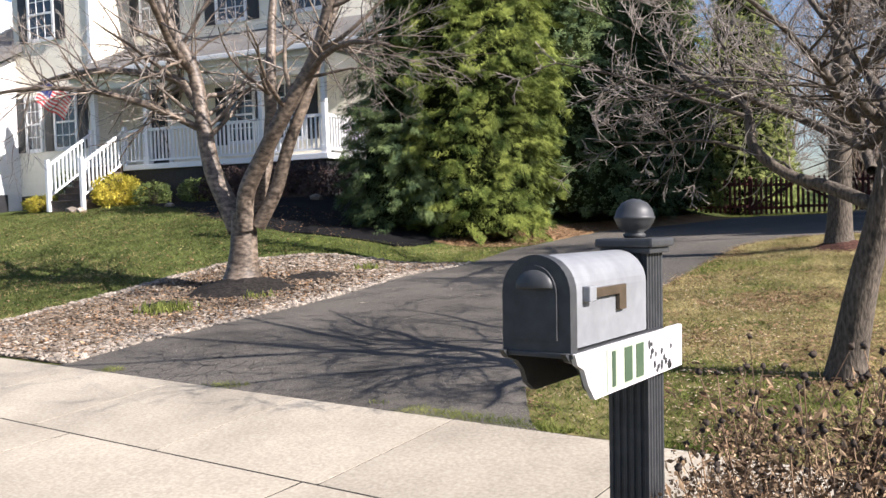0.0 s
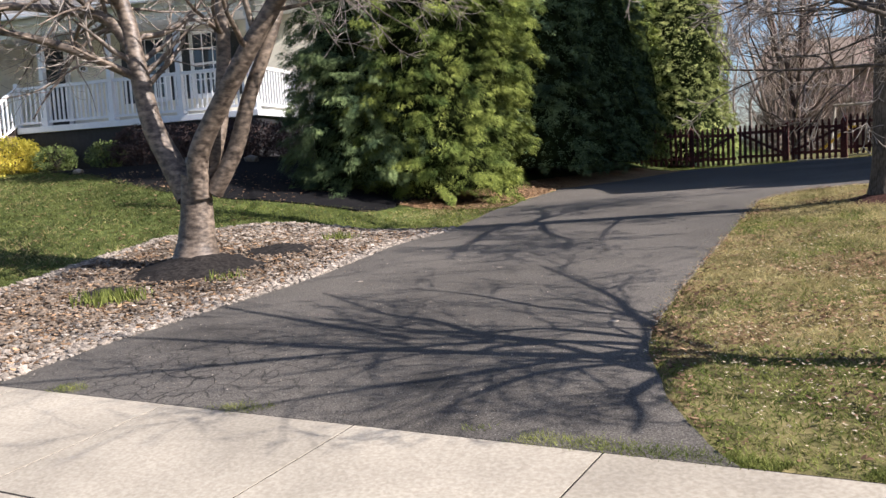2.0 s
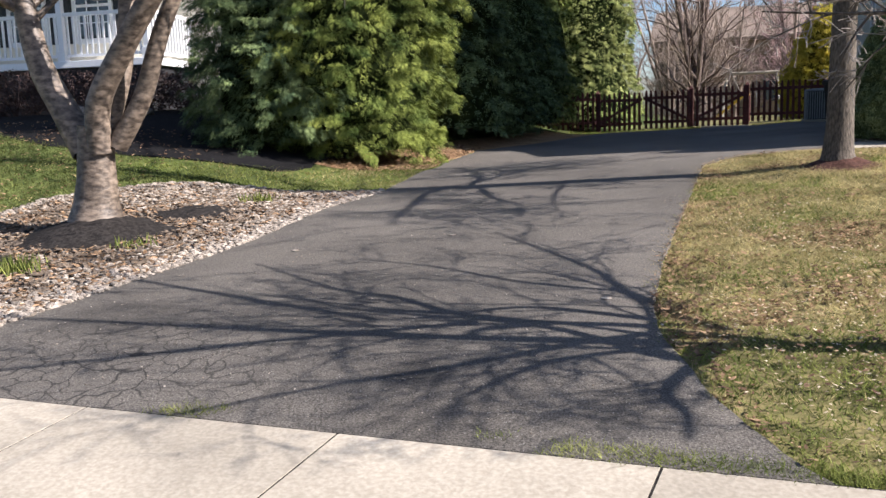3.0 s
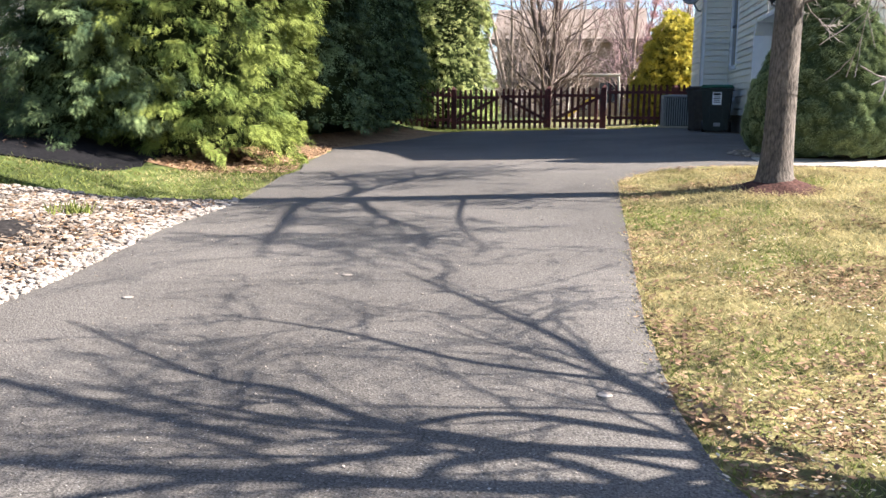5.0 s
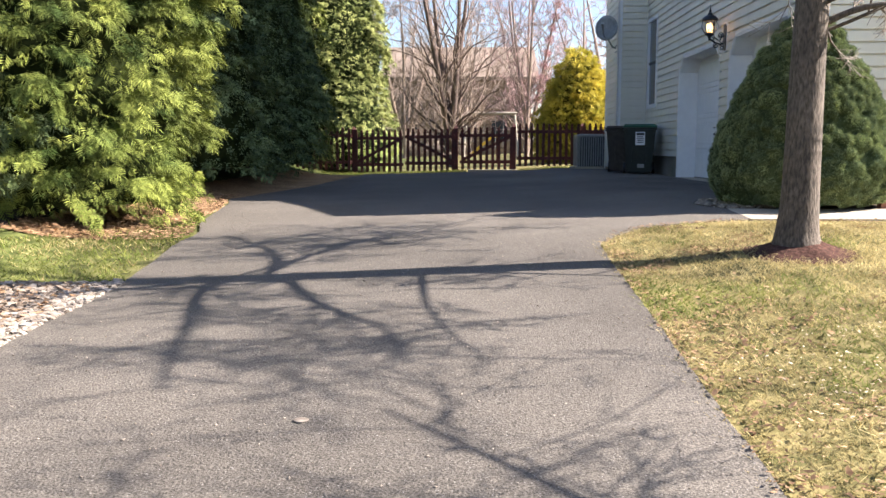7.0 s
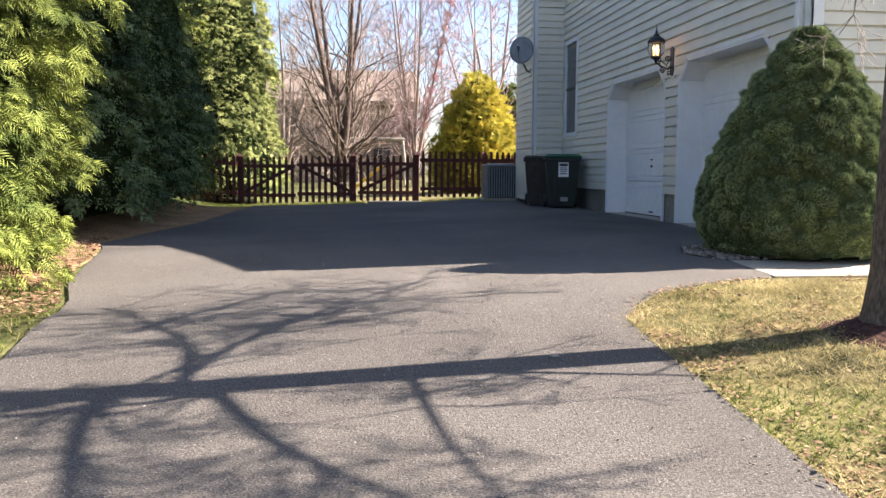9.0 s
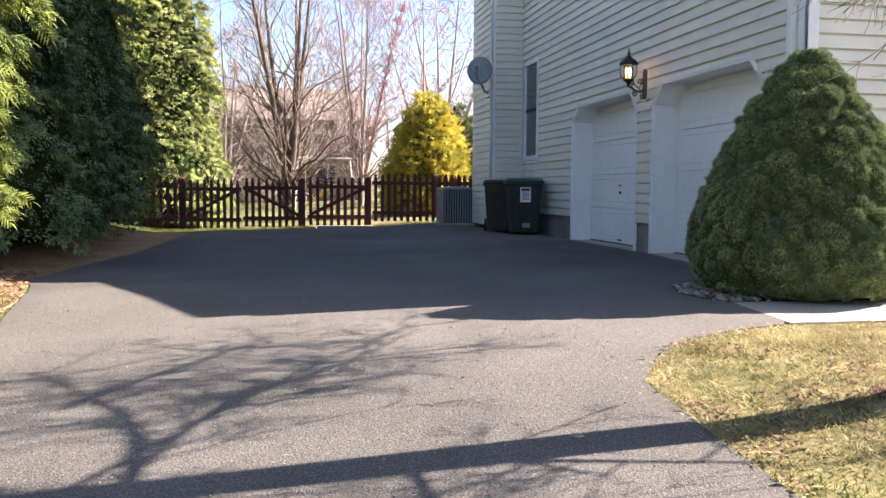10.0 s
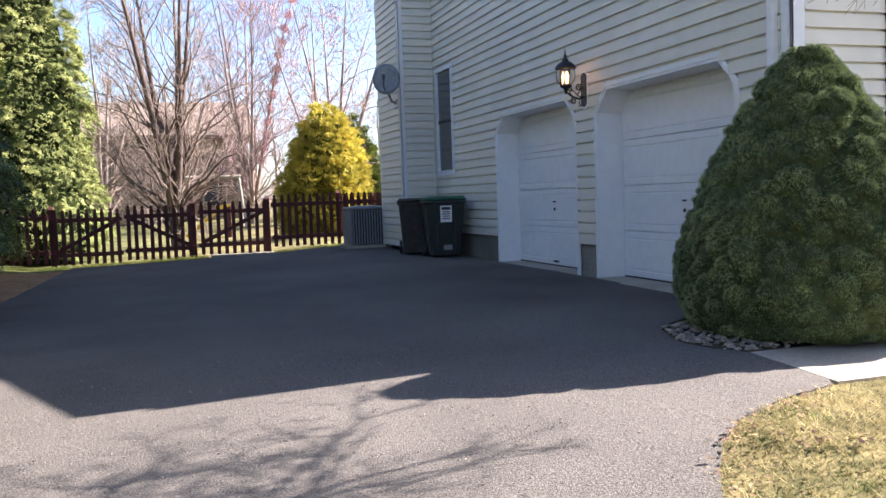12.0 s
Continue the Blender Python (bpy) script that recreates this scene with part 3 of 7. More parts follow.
def garage_door(a, b):
    door = part("garage_door", box(WX + 0.34, WX + 0.38, a, b, 1.05, 3.26), WHITE, house, "white sectional garage door, closed")
    n, h = 4, 0.54
    for k in range(n):
        z0 = 1.06 + k * h
        # one pressed section with a shallow groove near its upper and lower edge
        f, g, t1 = WX + 0.312, WX + 0.32, z0 + h - 0.01
        bm = prism([(WX + 0.345, z0), (f + 0.004, z0), (f, z0 + 0.006), (f, z0 + 0.07), (g, z0 + 0.076), (g, z0 + 0.088), (f, z0 + 0.094), (f, t1 - 0.094), (g, t1 - 0.088), (g, t1 - 0.076), (f, t1 - 0.07), (f, t1 - 0.006), (f + 0.004, t1), (WX + 0.345, t1)], "y", a + 0.01, b - 0.01)
        part("panel", bm, WHITE, door)
    mid = (a + b) / 2
    lock = cyl((WX + 0.315, mid, 1.955), (WX + 0.285, mid, 1.955), 0.012, 0.010)
    box(WX + 0.28, WX + 0.29, mid - 0.06, mid + 0.03, 1.95, 1.963, 0.003, lock)
    part("handle", lock, BLACK, door, "black lock handle")
    part("keyhole", box(WX + 0.285, WX + 0.312, mid - 0.007, mid + 0.007, 1.83, 1.868, 0.003), BLACK, door)
    pull = box(WX + 0.285, WX + 0.30, mid - 0.09, mid + 0.05, 1.10, 1.125, 0.004)
    box(WX + 0.295, WX + 0.318, mid - 0.085, mid - 0.06, 1.105, 1.12, 0.002, pull)
    box(WX + 0.295, WX + 0.318, mid + 0.02, mid + 0.045, 1.105, 1.12, 0.002, pull)
    part("pull", pull, BLACK, door, "black lift handle")
    part("weather_strip", box(WX + 0.31, WX + 0.35, a, b, 1.046, 1.062), BLACK, door)


side_wall()

# bump-out at the far end
BX, BY0, BY1 = -1.11, 24.66, 26.36
bump = part("wall", box(BX + 0.004, 0.4, BY0 + 0.004, BY1, 1.15, 6.5), SIDING, house, "shallow projecting bay, cream siding")
z = 1.16
while z < 6.0:
    lay_board(bump, pose(BX, BY0 + 0.06, z), BY1 - BY0 - 0.1)
    lay_board(bump, pose(BX + 0.06, BY0, z, 0, 0, 90) @ pose(0, -(WX - BX - 0.07), 0), WX - BX - 0.07)
    z += 0.138
cb = box(BX - 0.02, BX + 0.07, BY0 - 0.02, BY0 + 0.0, 1.1, 6.5, 0.004)
box(BX - 0.02, BX - 0.0, BY0 - 0.02, BY0 + 0.09, 1.1, 6.5, 0.004, cb)
part("corner_board", cb, WHITE, house)
part("corner_board", box(BX - 0.018, BX + 0.002, BY1 - 0.08, BY1, 1.1, 6.5, 0.004), WHITE, house)
# not a real footing: black block added as the shade below the bay
part("foundation", box(BX + 0.15, 0.3, BY0 + 0.15, BY1 - 0.05, 0.7, 1.15), BLACK, house, "black block painting the shade in the gap under the bay")

# tall narrow window
win = part("window", box(WX - 0.004, WX + 0.05, 23.58, 24.42, 2.54, 4.36), GLASS, house, "tall narrow window with white frame")
fr = bmesh.new()
for a, b, c, d in ((23.52, 23.6, 2.46, 4.42), (24.4, 24.48, 2.46, 4.42), (23.6, 24.4, 2.46, 2.55), (23.6, 24.4, 4.34, 4.42)):
    box(WX - 0.045, WX + 0.0, a, b, c, d, 0.005, fr)
part("window_frame", fr, WHITE, win)
part("sash", box(WX - 0.025, WX - 0.005, 23.6, 24.4, 3.42, 3.47, 0.004), BLACK, win)

# street front of the near house
FY = 14.95
front = part("wall", box(WX + 0.004, 9.0, FY + 0.004, FY + 0.3, 0.8, 4.26), SIDING, house, "cream lapped vinyl siding")
z = 1.3
while z < 4.1:
    lay_board(front, pose(WX + 0.1, FY, z, 0, 0, 90) @ pose(0, -5.5, 0), 5.5)
    z += 0.138
cb = box(WX - 0.035, WX + 0.10, FY - 0.03, FY - 0.005, 1.05, 4.27, 0.004)
box(WX - 0.035, WX - 0.01, FY - 0.03, FY + 0.10, 1.05, 4.27, 0.004, cb)
part("corner_board", cb, WHITE, house)
ds = box(WX - 0.085, WX - 0.02, FY + 0.14, FY + 0.22, 1.2, 4.26, 0.012)
part("downspout", ds, WHITE, house, "white rain pipe")
part("foundation", box(WX + 0.03, 9, FY + 0.03, FY + 0.3, 0.6, 1.3), FOUNDATION, house)


def shutter(x0, x1, z0, z1, y, material, parent):
    leaf_ = part("shutter", box(x0, x1, y - 0.035, y, z0, z1, 0.004), material, parent)
    h = (z1 - z0) / 3
    for k in range(3):
        part("panel", box(x0 + 0.06, x1 - 0.06, y - 0.045, y - 0.03, z0 + k * h + 0.06, z0 + (k + 1) * h - 0.03, 0.006), material, leaf_)
    return leaf_


wf = part("window", box(0.95, 2.0, FY - 0.02, FY + 0.1, 2.1, 3.75), GLASS, house)
fr = bmesh.new()
for a, b, c, d in ((0.9, 0.97, 2.05, 3.8), (1.98, 2.05, 2.05, 3.8), (0.97, 1.98, 2.05, 2.12), (0.97, 1.98, 3.73, 3.8), (0.97, 1.98, 2.92, 2.96)):
    box(a, b, FY - 0.05, FY, c, d, 0.004, fr)
part("window_frame", fr, WHITE, wf)
shutter(0.47, 0.88, 2.05, 3.8, FY - 0.016, SHUTTER_RED, house)
shutter(2.07, 2.48, 2.05, 3.8, FY - 0.016, SHUTTER_RED, house)

# roofs: a low one over the street front, the main gable towards the drive
part("roof", prism([(15.0, 4.29), (15.0, 4.38), (18.66, 5.47), (18.66, 5.36)], "x", WX - 0.3, 9.5), SHINGLE, house, "dark shingled lower roof")
part("gable", prism([(14.95, 4.26), (18.65, 4.26), (18.65, 5.36), (14.95, 4.29)], "x", WX + 0.01, WX + 0.3), SIDING, house)
part("roof", prism([(18.4, 9.3), (18.4, 9.5), (22.4, 13.5), (28.2, 7.75), (28.2, 7.55), (22.4, 13.2)], "x", WX - 0.3, 9.5), SHINGLE, house, "dark shingled gable roof")
part("gable", prism([(18.65, 7.6), (27.4, 7.6), (27.4, 8.3), (22.4, 13.2), (18.65, 9.5)], "x", WX + 0.01, WX + 0.3), SIDING, house)
part("wall", box(WX + 0.3, 9.0, 18.65, 18.95, 4.3, 9.4), SIDING, house)
part("wall", box(WX, 9.0, 27.4, 27.7, 0.7, 7.6), SIDING, house)
part("wall", box(8.7, 9.0, 15.25, 27.4, 0.7, 4.3), SIDING, house)
part("wall", box(8.7, 9.0, 18.95, 27.4, 4.3, 7.6), SIDING, house)


# ---- picket fence and gates ----
FENCE_Y = 27.9


def picket_mesh():
    w, t, h = 0.038, 0.02, 1.13
    bm = prism([(-w, 0), (w, 0), (w, h - 0.10), (w * 0.55, h - 0.085), (w * 0.95, h - 0.05), (0, h), (-w * 0.95, h - 0.05), (-w * 0.55, h - 0.085), (-w, h - 0.10)], "y", -t / 2, t / 2)
    me = bpy.data.meshes.new("picket")
    bm.to_mesh(me)
    bm.free()
    me.materials.append(REDWOOD)
    return me


PICKET = picket_mesh()


def fence_run(name, label, x0, x1, y, brace=0, posts=(True, True), parent_kind="", z=None):
    z0 = gz((x0 + x1) / 2, y) + 0.05 if z is None else z
    f = tagged(empty(name, pose(x0, y, z0)), label, "gate" if "gate" in name else "fence")
    n = max(2, round((x1 - x0) / 0.152))
    for k in range(n):
        p = new("picket", PICKET)
        p.parent = f
        p.matrix_basis = pose((k + 0.5) * (x1 - x0) / n, -0.035 + random.uniform(-0.003, 0.003), random.uniform(-0.012, 0.012), 0, random.uniform(-0.8, 0.8), 0)
    for rz in (0.16, 0.86):
        part("rail", box(0, x1 - x0, -0.02, 0.02, rz, rz + 0.085, 0.004), REDWOOD, f)
    if brace:
        a, b = ((0.05, 0.2), (x1 - x0 - 0.05, 0.85)) if brace > 0 else ((0.05, 0.85), (x1 - x0 - 0.05, 0.2))
        bm = prism([(a[0], a[1]), (a[0], a[1] + 0.09), (b[0], b[1] + 0.09), (b[0], b[1])], "y", -0.018, 0.018)
        part("brace", bm, REDWOOD, f)
    for on, px in zip(posts, (0, x1 - x0)):
        if on:
            bm = box(px - 0.055, px + 0.055, 0.025, 0.135, -0.2, 1.13, 0.006)
            bmesh.ops.create_cone(bm, cap_ends=True, segments=4, radius1=0.095, radius2=0.01, depth=0.08, matrix=pose(px, 0.08, 1.17, 0, 0, 45))
            part("post", bm, REDWOOD, f)
    return f


LEAF = "dark red picket gate leaf with diagonal brace, closed"
fence_run("gate", LEAF, -7.55, -6.22, FENCE_Y, 1, (True, False))
fence_run("gate", LEAF, -6.18, -4.82, FENCE_Y, -1, (False, True))
fence_run("gate", LEAF, -4.72, -3.28, FENCE_Y, 1, (False, True))
fence_run("fence", "dark red stained picket fence", -3.2, -0.6, FENCE_Y, 0, (False, True))
fence_run("fence", "dark red stained picket fence beside the hedge", -9.6, -7.6, FENCE_Y, 0, (True, False))
fence_run("fence", "sunlit red picket fence further back", -1.0, 1.4, 31.6, 0, (True, True))

# ---- plants ----
rng = np.random.default_rng(7)


def fronds(name, points, normals, size, material, parent, leaflets=5, droop=0.5, width=0.3, seed=1, spread=0.5, flat=0.0, face=0.0):
    """Flat branching sprays: a short stem with leaflets on both sides, pointing out and down."""
    r = np.random.default_rng(seed)
    n = len(points)
    d = normals + r.normal(0, spread, (n, 3))
    d[:, 2] -= droop
    d /= np.linalg.norm(d, axis=1, keepdims=True)
    side = np.cross(d, r.normal(0, 1, (n, 3)) * (1 - flat) * (1 - face) + np.array([0, 0, 1.0]) * flat + normals * face)
    side /= np.linalg.norm(side, axis=1, keepdims=True) + 1e-9
    L = size * r.uniform(0.55, 1.35, n)[:, None]
    verts = np.empty((n, leaflets, 4, 3))
    for k in range(leaflets):
        t = (k + 0.6) / leaflets
        s = 0 if k == leaflets - 1 else (1 if k % 2 else -1)
        base = points + d * L * t * 0.7
        way = d * (0.55 if s else 1.0) + side * s * 0.8
        ln = L * (0.62 - 0.32 * t if s else 0.36)
        across = np.cross(way, np.cross(d, side))
        across /= np.linalg.norm(across, axis=1, keepdims=True) + 1e-9
        wd = ln * width
        tip = base + way * ln
        tip[:, 2] -= (L * 0.10 * t)[:, 0]
        verts[:, k, 0] = base
        verts[:, k, 1] = base + way * ln * 0.5 + across * wd
        verts[:, k, 2] = tip
        verts[:, k, 3] = base + way * ln * 0.5 - across * wd
    v = verts.reshape(-1, 3)
    f = np.arange(len(v)).reshape(-1, 4)
    return link_mesh(name, v, f, material, parent)


def crown_points(centre, height, radius, shape, n, seed, lumps=0.18, lump_scale=1.2, inside=0.0, sector=None, low=0.0):
    """Points over a lumpy crown of revolution with their outward directions. shape(t): the radius share at height share t."""
    r = np.random.default_rng(seed)
    t = low + (1 - low) * r.uniform(0, 1, n * 3)
    s = shape(t)
    keep = r.uniform(0, 1, n * 3) < s / s.max() + 0.05
    t = t[keep][:n]
    a = r.uniform(*(sector or (0, math.tau)), len(t))
    base = shape(t) * radius
    q, zz = lump_scale, t * height * lump_scale / max(radius, 0.1)
    bump = 0.7 * waves(np.cos(a) * q, np.sin(a) * q, zz, seed) + 0.4 * waves(np.cos(a) * q * 3, np.sin(a) * q * 3, zz * 3, seed + 1)
    rad = base * (1 + lumps * bump) * (1 - inside * r.uniform(0, 1, len(t)) ** 1.6)
    p = np.stack((centre[0] + rad * np.cos(a), centre[1] + rad * np.sin(a), centre[2] + t * height), 1)
    nrm = np.stack((np.cos(a), np.sin(a), 0.25 + 0 * a), 1)
    return p, nrm


def clumps(centre, height, radius, shape, count, per, length, seed, tilt=0.1, fan=0.4, reach=0.9, lumps=0.12, lump_scale=1.3, low=0.0):
    """Branch ends over a crown: flat fans of growth that start inside and stick out past the outline."""
    r = np.random.default_rng(seed + 100)
    c, nr = crown_points(centre, height, radius * reach, shape, count, seed, lumps, lump_scale, 0.05, low=low)
    d = nr + r.normal(0, 0.28, nr.shape)
    d[:, 2] = tilt + r.normal(0, 0.25, len(d))
    d /= np.linalg.norm(d, axis=1, keepdims=True)
    side = np.cross(d, np.array([0, 0, 1.0]) + r.normal(0, 0.5, d.shape))
    side /= np.linalg.norm(side, axis=1, keepdims=True)
    L = length * r.uniform(0.5, 1.4, len(c))
    C, D, S, LL = (np.repeat(a, per, axis=0) for a in (c, d, side, L))
    t, u = r.uniform(0, 1, len(C)) ** 0.8, r.uniform(-1, 1, len(C))
    p = C + D * (LL * t)[:, None] + S * (LL * fan * u * (1.1 - 0.6 * t))[:, None]
    p[:, 2] -= LL * 0.35 * t ** 2
    p += r.normal(0, 0.05, p.shape) * LL[:, None]
    return p, D + S * (u * 0.8)[:, None]


# lumpy core inside the foliage, coloured dark for the shade within the crown
def core(centre, height, radius, shape, material, parent, seed, lumps=0.15, lump_scale=1.2, n=40, rows=26, name="inner_growth"):
    verts, faces = [], []
    for k in range(rows):
        t = k / (rows - 1)
        for j in range(n):
            a = j * math.tau / n
            b = 0.7 * waves(math.cos(a) * lump_scale, math.sin(a) * lump_scale, t * height * lump_scale / radius, seed)
            rad = float(shape(np.array([t]))[0]) * radius * (1 + lumps * b)
            verts.append((centre[0] + rad * math.cos(a), centre[1] + rad * math.sin(a), centre[2] + t * height))
    for k in range(rows - 1):
        for j in range(n):
            faces.append((k * n + j, k * n + (j + 1) % n, (k + 1) * n + (j + 1) % n, (k + 1) * n + j))
    return link_mesh(name, verts, faces, material, parent, True)


def arb_shape(p=0.75, belly=0.12):
    return lambda t: np.clip(0.86 + 0.14 * np.sin(np.clip(t / belly, 0, 1) * math.pi / 2), 0, 1) * np.clip(1 - t ** 1.7, 0.0, 1) ** p + 0.02


def arborvitae(x, y, h, radius, count, per, size, seed, label, shape=None, length=0.5, leaflets=5, width=0.17, droop=0.9, face=0.8, green=None):
    shape = shape or arb_shape()
    z = gz(x, y)
    t = tagged(empty("arborvitae", pose(x, y, z)), label, "evergreen tree", "evergreen hedge")
    part("trunk", cyl((0, 0, -0.1), (0, 0, h * 0.6), 0.14, 0.05), BARK, t)
    core((0, 0, 0.1), h * 0.97, radius * 0.82, shape, ARB_INNER_SHADE, t, seed, 0.17, 1.3)
    p, nr = clumps((0, 0, 0.08), h, radius, shape, count, per, length, seed, lumps=0.17)
    q, nq = crown_points((0, 0, 0.08), h, radius * 0.98, shape, count * per // 3, seed, 0.17, 1.3, 0.22)
    p, nr = np.concatenate((p, q)), np.concatenate((nr, nq))
    keep = ((p[:, 0] > -0.35 * radius) | (p[:, 1] < -0.3 * radius)) & (p[:, 1] < 0.75 * radius) | (rng.uniform(0, 1, len(p)) < 0.3)
    fronds("foliage", p[keep], nr[keep], size, green or ARB, t, leaflets, droop, width, seed, 0.28, face=face)
    return t


HEDGE = "tall feathery evergreen tree in a dense screen along the drive"
arborvitae(-8.93, 14.1, 7.6, 1.64, 640, 46, 0.15, 11, "tall feathery evergreen, bright green, branches down to the lawn", lambda t: arb_shape(0.5)(t) * (0.81 + 0.19 * np.clip(t / 0.4, 0, 1)), 0.38, 9, 0.075, 0.95, 0.68)
# this tree and the next three take the green with shade painted in
arborvitae(-9.85, 13.5, 5.2, 1.12, 400, 46, 0.15, 17, "feathery evergreen, branches down to the lawn", None, 0.42, 9, 0.075, 0.95, 0.75, green=ARB_SHADED)
arborvitae(-9.6, 19.2, 8.6, 1.8, 560, 40, 0.125, 12, HEDGE, None, 0.36, 3, 0.22, green=ARB_SHADED)
arborvitae(-9.5, 21.4, 8.4, 1.8, 460, 40, 0.125, 13, HEDGE, None, 0.36, 3, 0.22, green=ARB_SHADED)
arborvitae(-9.4, 23.6, 8.6, 1.75, 420, 38, 0.13, 14, HEDGE, None, 0.36, 3, 0.22, green=ARB_SHADED)
arborvitae(-9.4, 26.1, 8.2, 1.5, 420, 40, 0.13, 15, HEDGE, None, 0.36, 3, 0.22)
arborvitae(-8.55, 30.4, 9.4, 2.0, 760, 56, 0.115, 16, HEDGE, arb_shape(1.0), 0.26, 4, 0.2, green=ARB_SUNLIT)


def cone_shrub(name, label, x, y, h, radius, count, per, size, length, material, seed, p=0.8, belly=0.2, lumps=0.1, lump_scale=3.0, category="shrub", power=1.8, width=0.22, reach=0.93, inner=ARB_INNER_SHADE, leaflets=5, face=0.0):
    z = gz(x, y)
    shape = lambda t: (0.8 + 0.2 * np.sin(np.clip(t / belly, 0, 1) * math.pi / 2)) * np.clip(1 - t ** power, 0, 1) ** p + 0.01
    t = tagged(empty(name, pose(x, y, z)), label, category)
    part("trunk", cyl((0, 0, -0.1), (0, 0, h * 0.5), 0.06, 0.03), BARK, t)
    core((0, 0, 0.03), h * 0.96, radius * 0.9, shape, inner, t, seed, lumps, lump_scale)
    pt, nr = clumps((0, 0, 0.02), h * 0.98, radius, shape, count, per, length, seed, 0.35, 0.55, reach, lumps, lump_scale)
    q, nq = crown_points((0, 0, 0.02), h, radius * 0.98, shape, count * per // 2, seed, lumps, lump_scale, 0.07)
    fronds("foliage", np.concatenate((pt, q)), np.concatenate((nr, nq)), size, material, t, leaflets, -0.15, width, seed, 0.6, face=face)
    return t


def dwarf_spruce(x, y, h, radius, seed):
    """Dense cone of short needles, knobbly all over."""
    shape = lambda t: (0.8 + 0.2 * np.sin(np.clip(t / 0.2, 0, 1) * math.pi / 2)) * np.clip(1 - t ** 1.6, 0, 1) ** 0.8 + 0.01
    t = tagged(empty("dwarf_spruce", pose(x, y, gz(x, y))), "dense conical dwarf spruce, green, beside the garage", "conifer")
    part("trunk", cyl((0, 0, -0.1), (0, 0, h * 0.5), 0.06, 0.03), BARK, t)
    r = np.random.default_rng(seed)
    knobs, _ = crown_points((0, 0, 0.02), h * 0.97, radius * 0.9, shape, 680, seed, 0.05, 3.0, 0.0)
    reach_ = r.uniform(0.055, 0.12, len(knobs))

    own = r.uniform(0, 1, len(knobs))

    def surface(tt, aa):
        rad = shape(tt) * radius * 0.915 * (1 + 0.035 * waves(np.cos(aa) * 3, np.sin(aa) * 3, tt * 6, seed))
        q = np.stack((rad * np.cos(aa), rad * np.sin(aa), 0.02 + tt * h * 0.965), 1)
        nrm = np.stack((np.cos(aa), np.sin(aa), np.full_like(aa, 0.45)), 1)
        nrm /= np.linalg.norm(nrm, axis=1, keepdims=True)
        lift = np.zeros(len(q))
        for k in range(0, len(q), 4000):
            d = np.linalg.norm(q[k:k + 4000, None] - knobs[None], axis=2) / reach_
            lift[k:k + 4000] = np.sqrt(np.clip(1 - d.min(1) ** 2, 0, 1)) * (0.55 + 0.45 * own[d.argmin(1)])
        return q + nrm * (lift * 0.105)[:, None], nrm, lift

    rows, cols = 130, 240
    T, A = np.meshgrid(np.linspace(0, 1, rows), np.arange(cols) * math.tau / cols, indexing="ij")
    v, _, _ = surface(T.ravel(), A.ravel())
    i, j = np.meshgrid(np.arange(rows - 1) * cols, np.arange(cols), indexing="ij")
    link_mesh("inner_growth", v, np.stack((i + j, i + (j + 1) % cols, i + cols + (j + 1) % cols, i + cols + j), -1).reshape(-1, 4), SPRUCE_INNER_SHADE, t, True)
    tt = r.uniform(0, 1, 150000)
    tt = tt[r.uniform(0, 1, len(tt)) < shape(tt) + 0.06]
    p, d, lift = surface(tt, r.uniform(0, math.tau, len(tt)))
    # needles thin out in the creases, so the shade-coloured shell shows
    keep = lift + r.uniform(0, 0.6, len(p)) > 0.5
    fronds("foliage", p[keep], d[keep], 0.026, SPRUCE, t, 3, -0.15, 0.2, seed, 0.55, face=0.3)
    return t


dwarf_spruce(-0.80, 14.40, 2.15, 1.04, 21)
cone_shrub("golden_cypress", "golden yellow thread cypress behind the fence", -0.95, 33.5, 3.7, 1.28, 520, 22, 0.14, 0.28, GOLD, 22, 0.7, 0.3, 0.2, 1.8, "conifer", inner=GOLD_INNER_SHADE, face=0.6)


# ---- bare trees ----
def tube_mesh(paths, sides=6):
    """Tapering tubes along paths of (points, radii), as one set of vertices and faces."""
    V, F, off = [], [], 0
    for pts, rad in paths:
        pts = np.asarray(pts, float)
        n = len(pts)
        k = sides if rad[0] > 0.012 else (4 if rad[0] > 0.005 else 3)
        tang = np.gradient(pts, axis=0)
        tang /= np.linalg.norm(tang, axis=1, keepdims=True) + 1e-9
        ref = np.array([0.31, 0.87, 0.39])
        u = np.cross(tang, ref)
        u /= np.linalg.norm(u, axis=1, keepdims=True) + 1e-9
        w = np.cross(tang, u)
        a = np.arange(k) * math.tau / k
        ring = pts[:, None] + np.asarray(rad)[:, None, None] * (np.cos(a)[None, :, None] * u[:, None] + np.sin(a)[None, :, None] * w[:, None])
        V.append(ring.reshape(-1, 3))
        a, c = np.meshgrid(np.arange(n - 1) * k, np.arange(k), indexing="ij")
        d = (c + 1) % k
        F.append(off + np.stack((a + c, a + d, a + k + d, a + k + c), -1).reshape(-1, 4))
        off += n * k
    return np.concatenate(V), np.concatenate(F)


def cross(a, b):
    return np.array((a[1] * b[2] - a[2] * b[1], a[2] * b[0] - a[0] * b[2], a[0] * b[1] - a[1] * b[0]))


def unit(a):
    return a / (math.sqrt(a[0] * a[0] + a[1] * a[1] + a[2] * a[2]) + 1e-9)


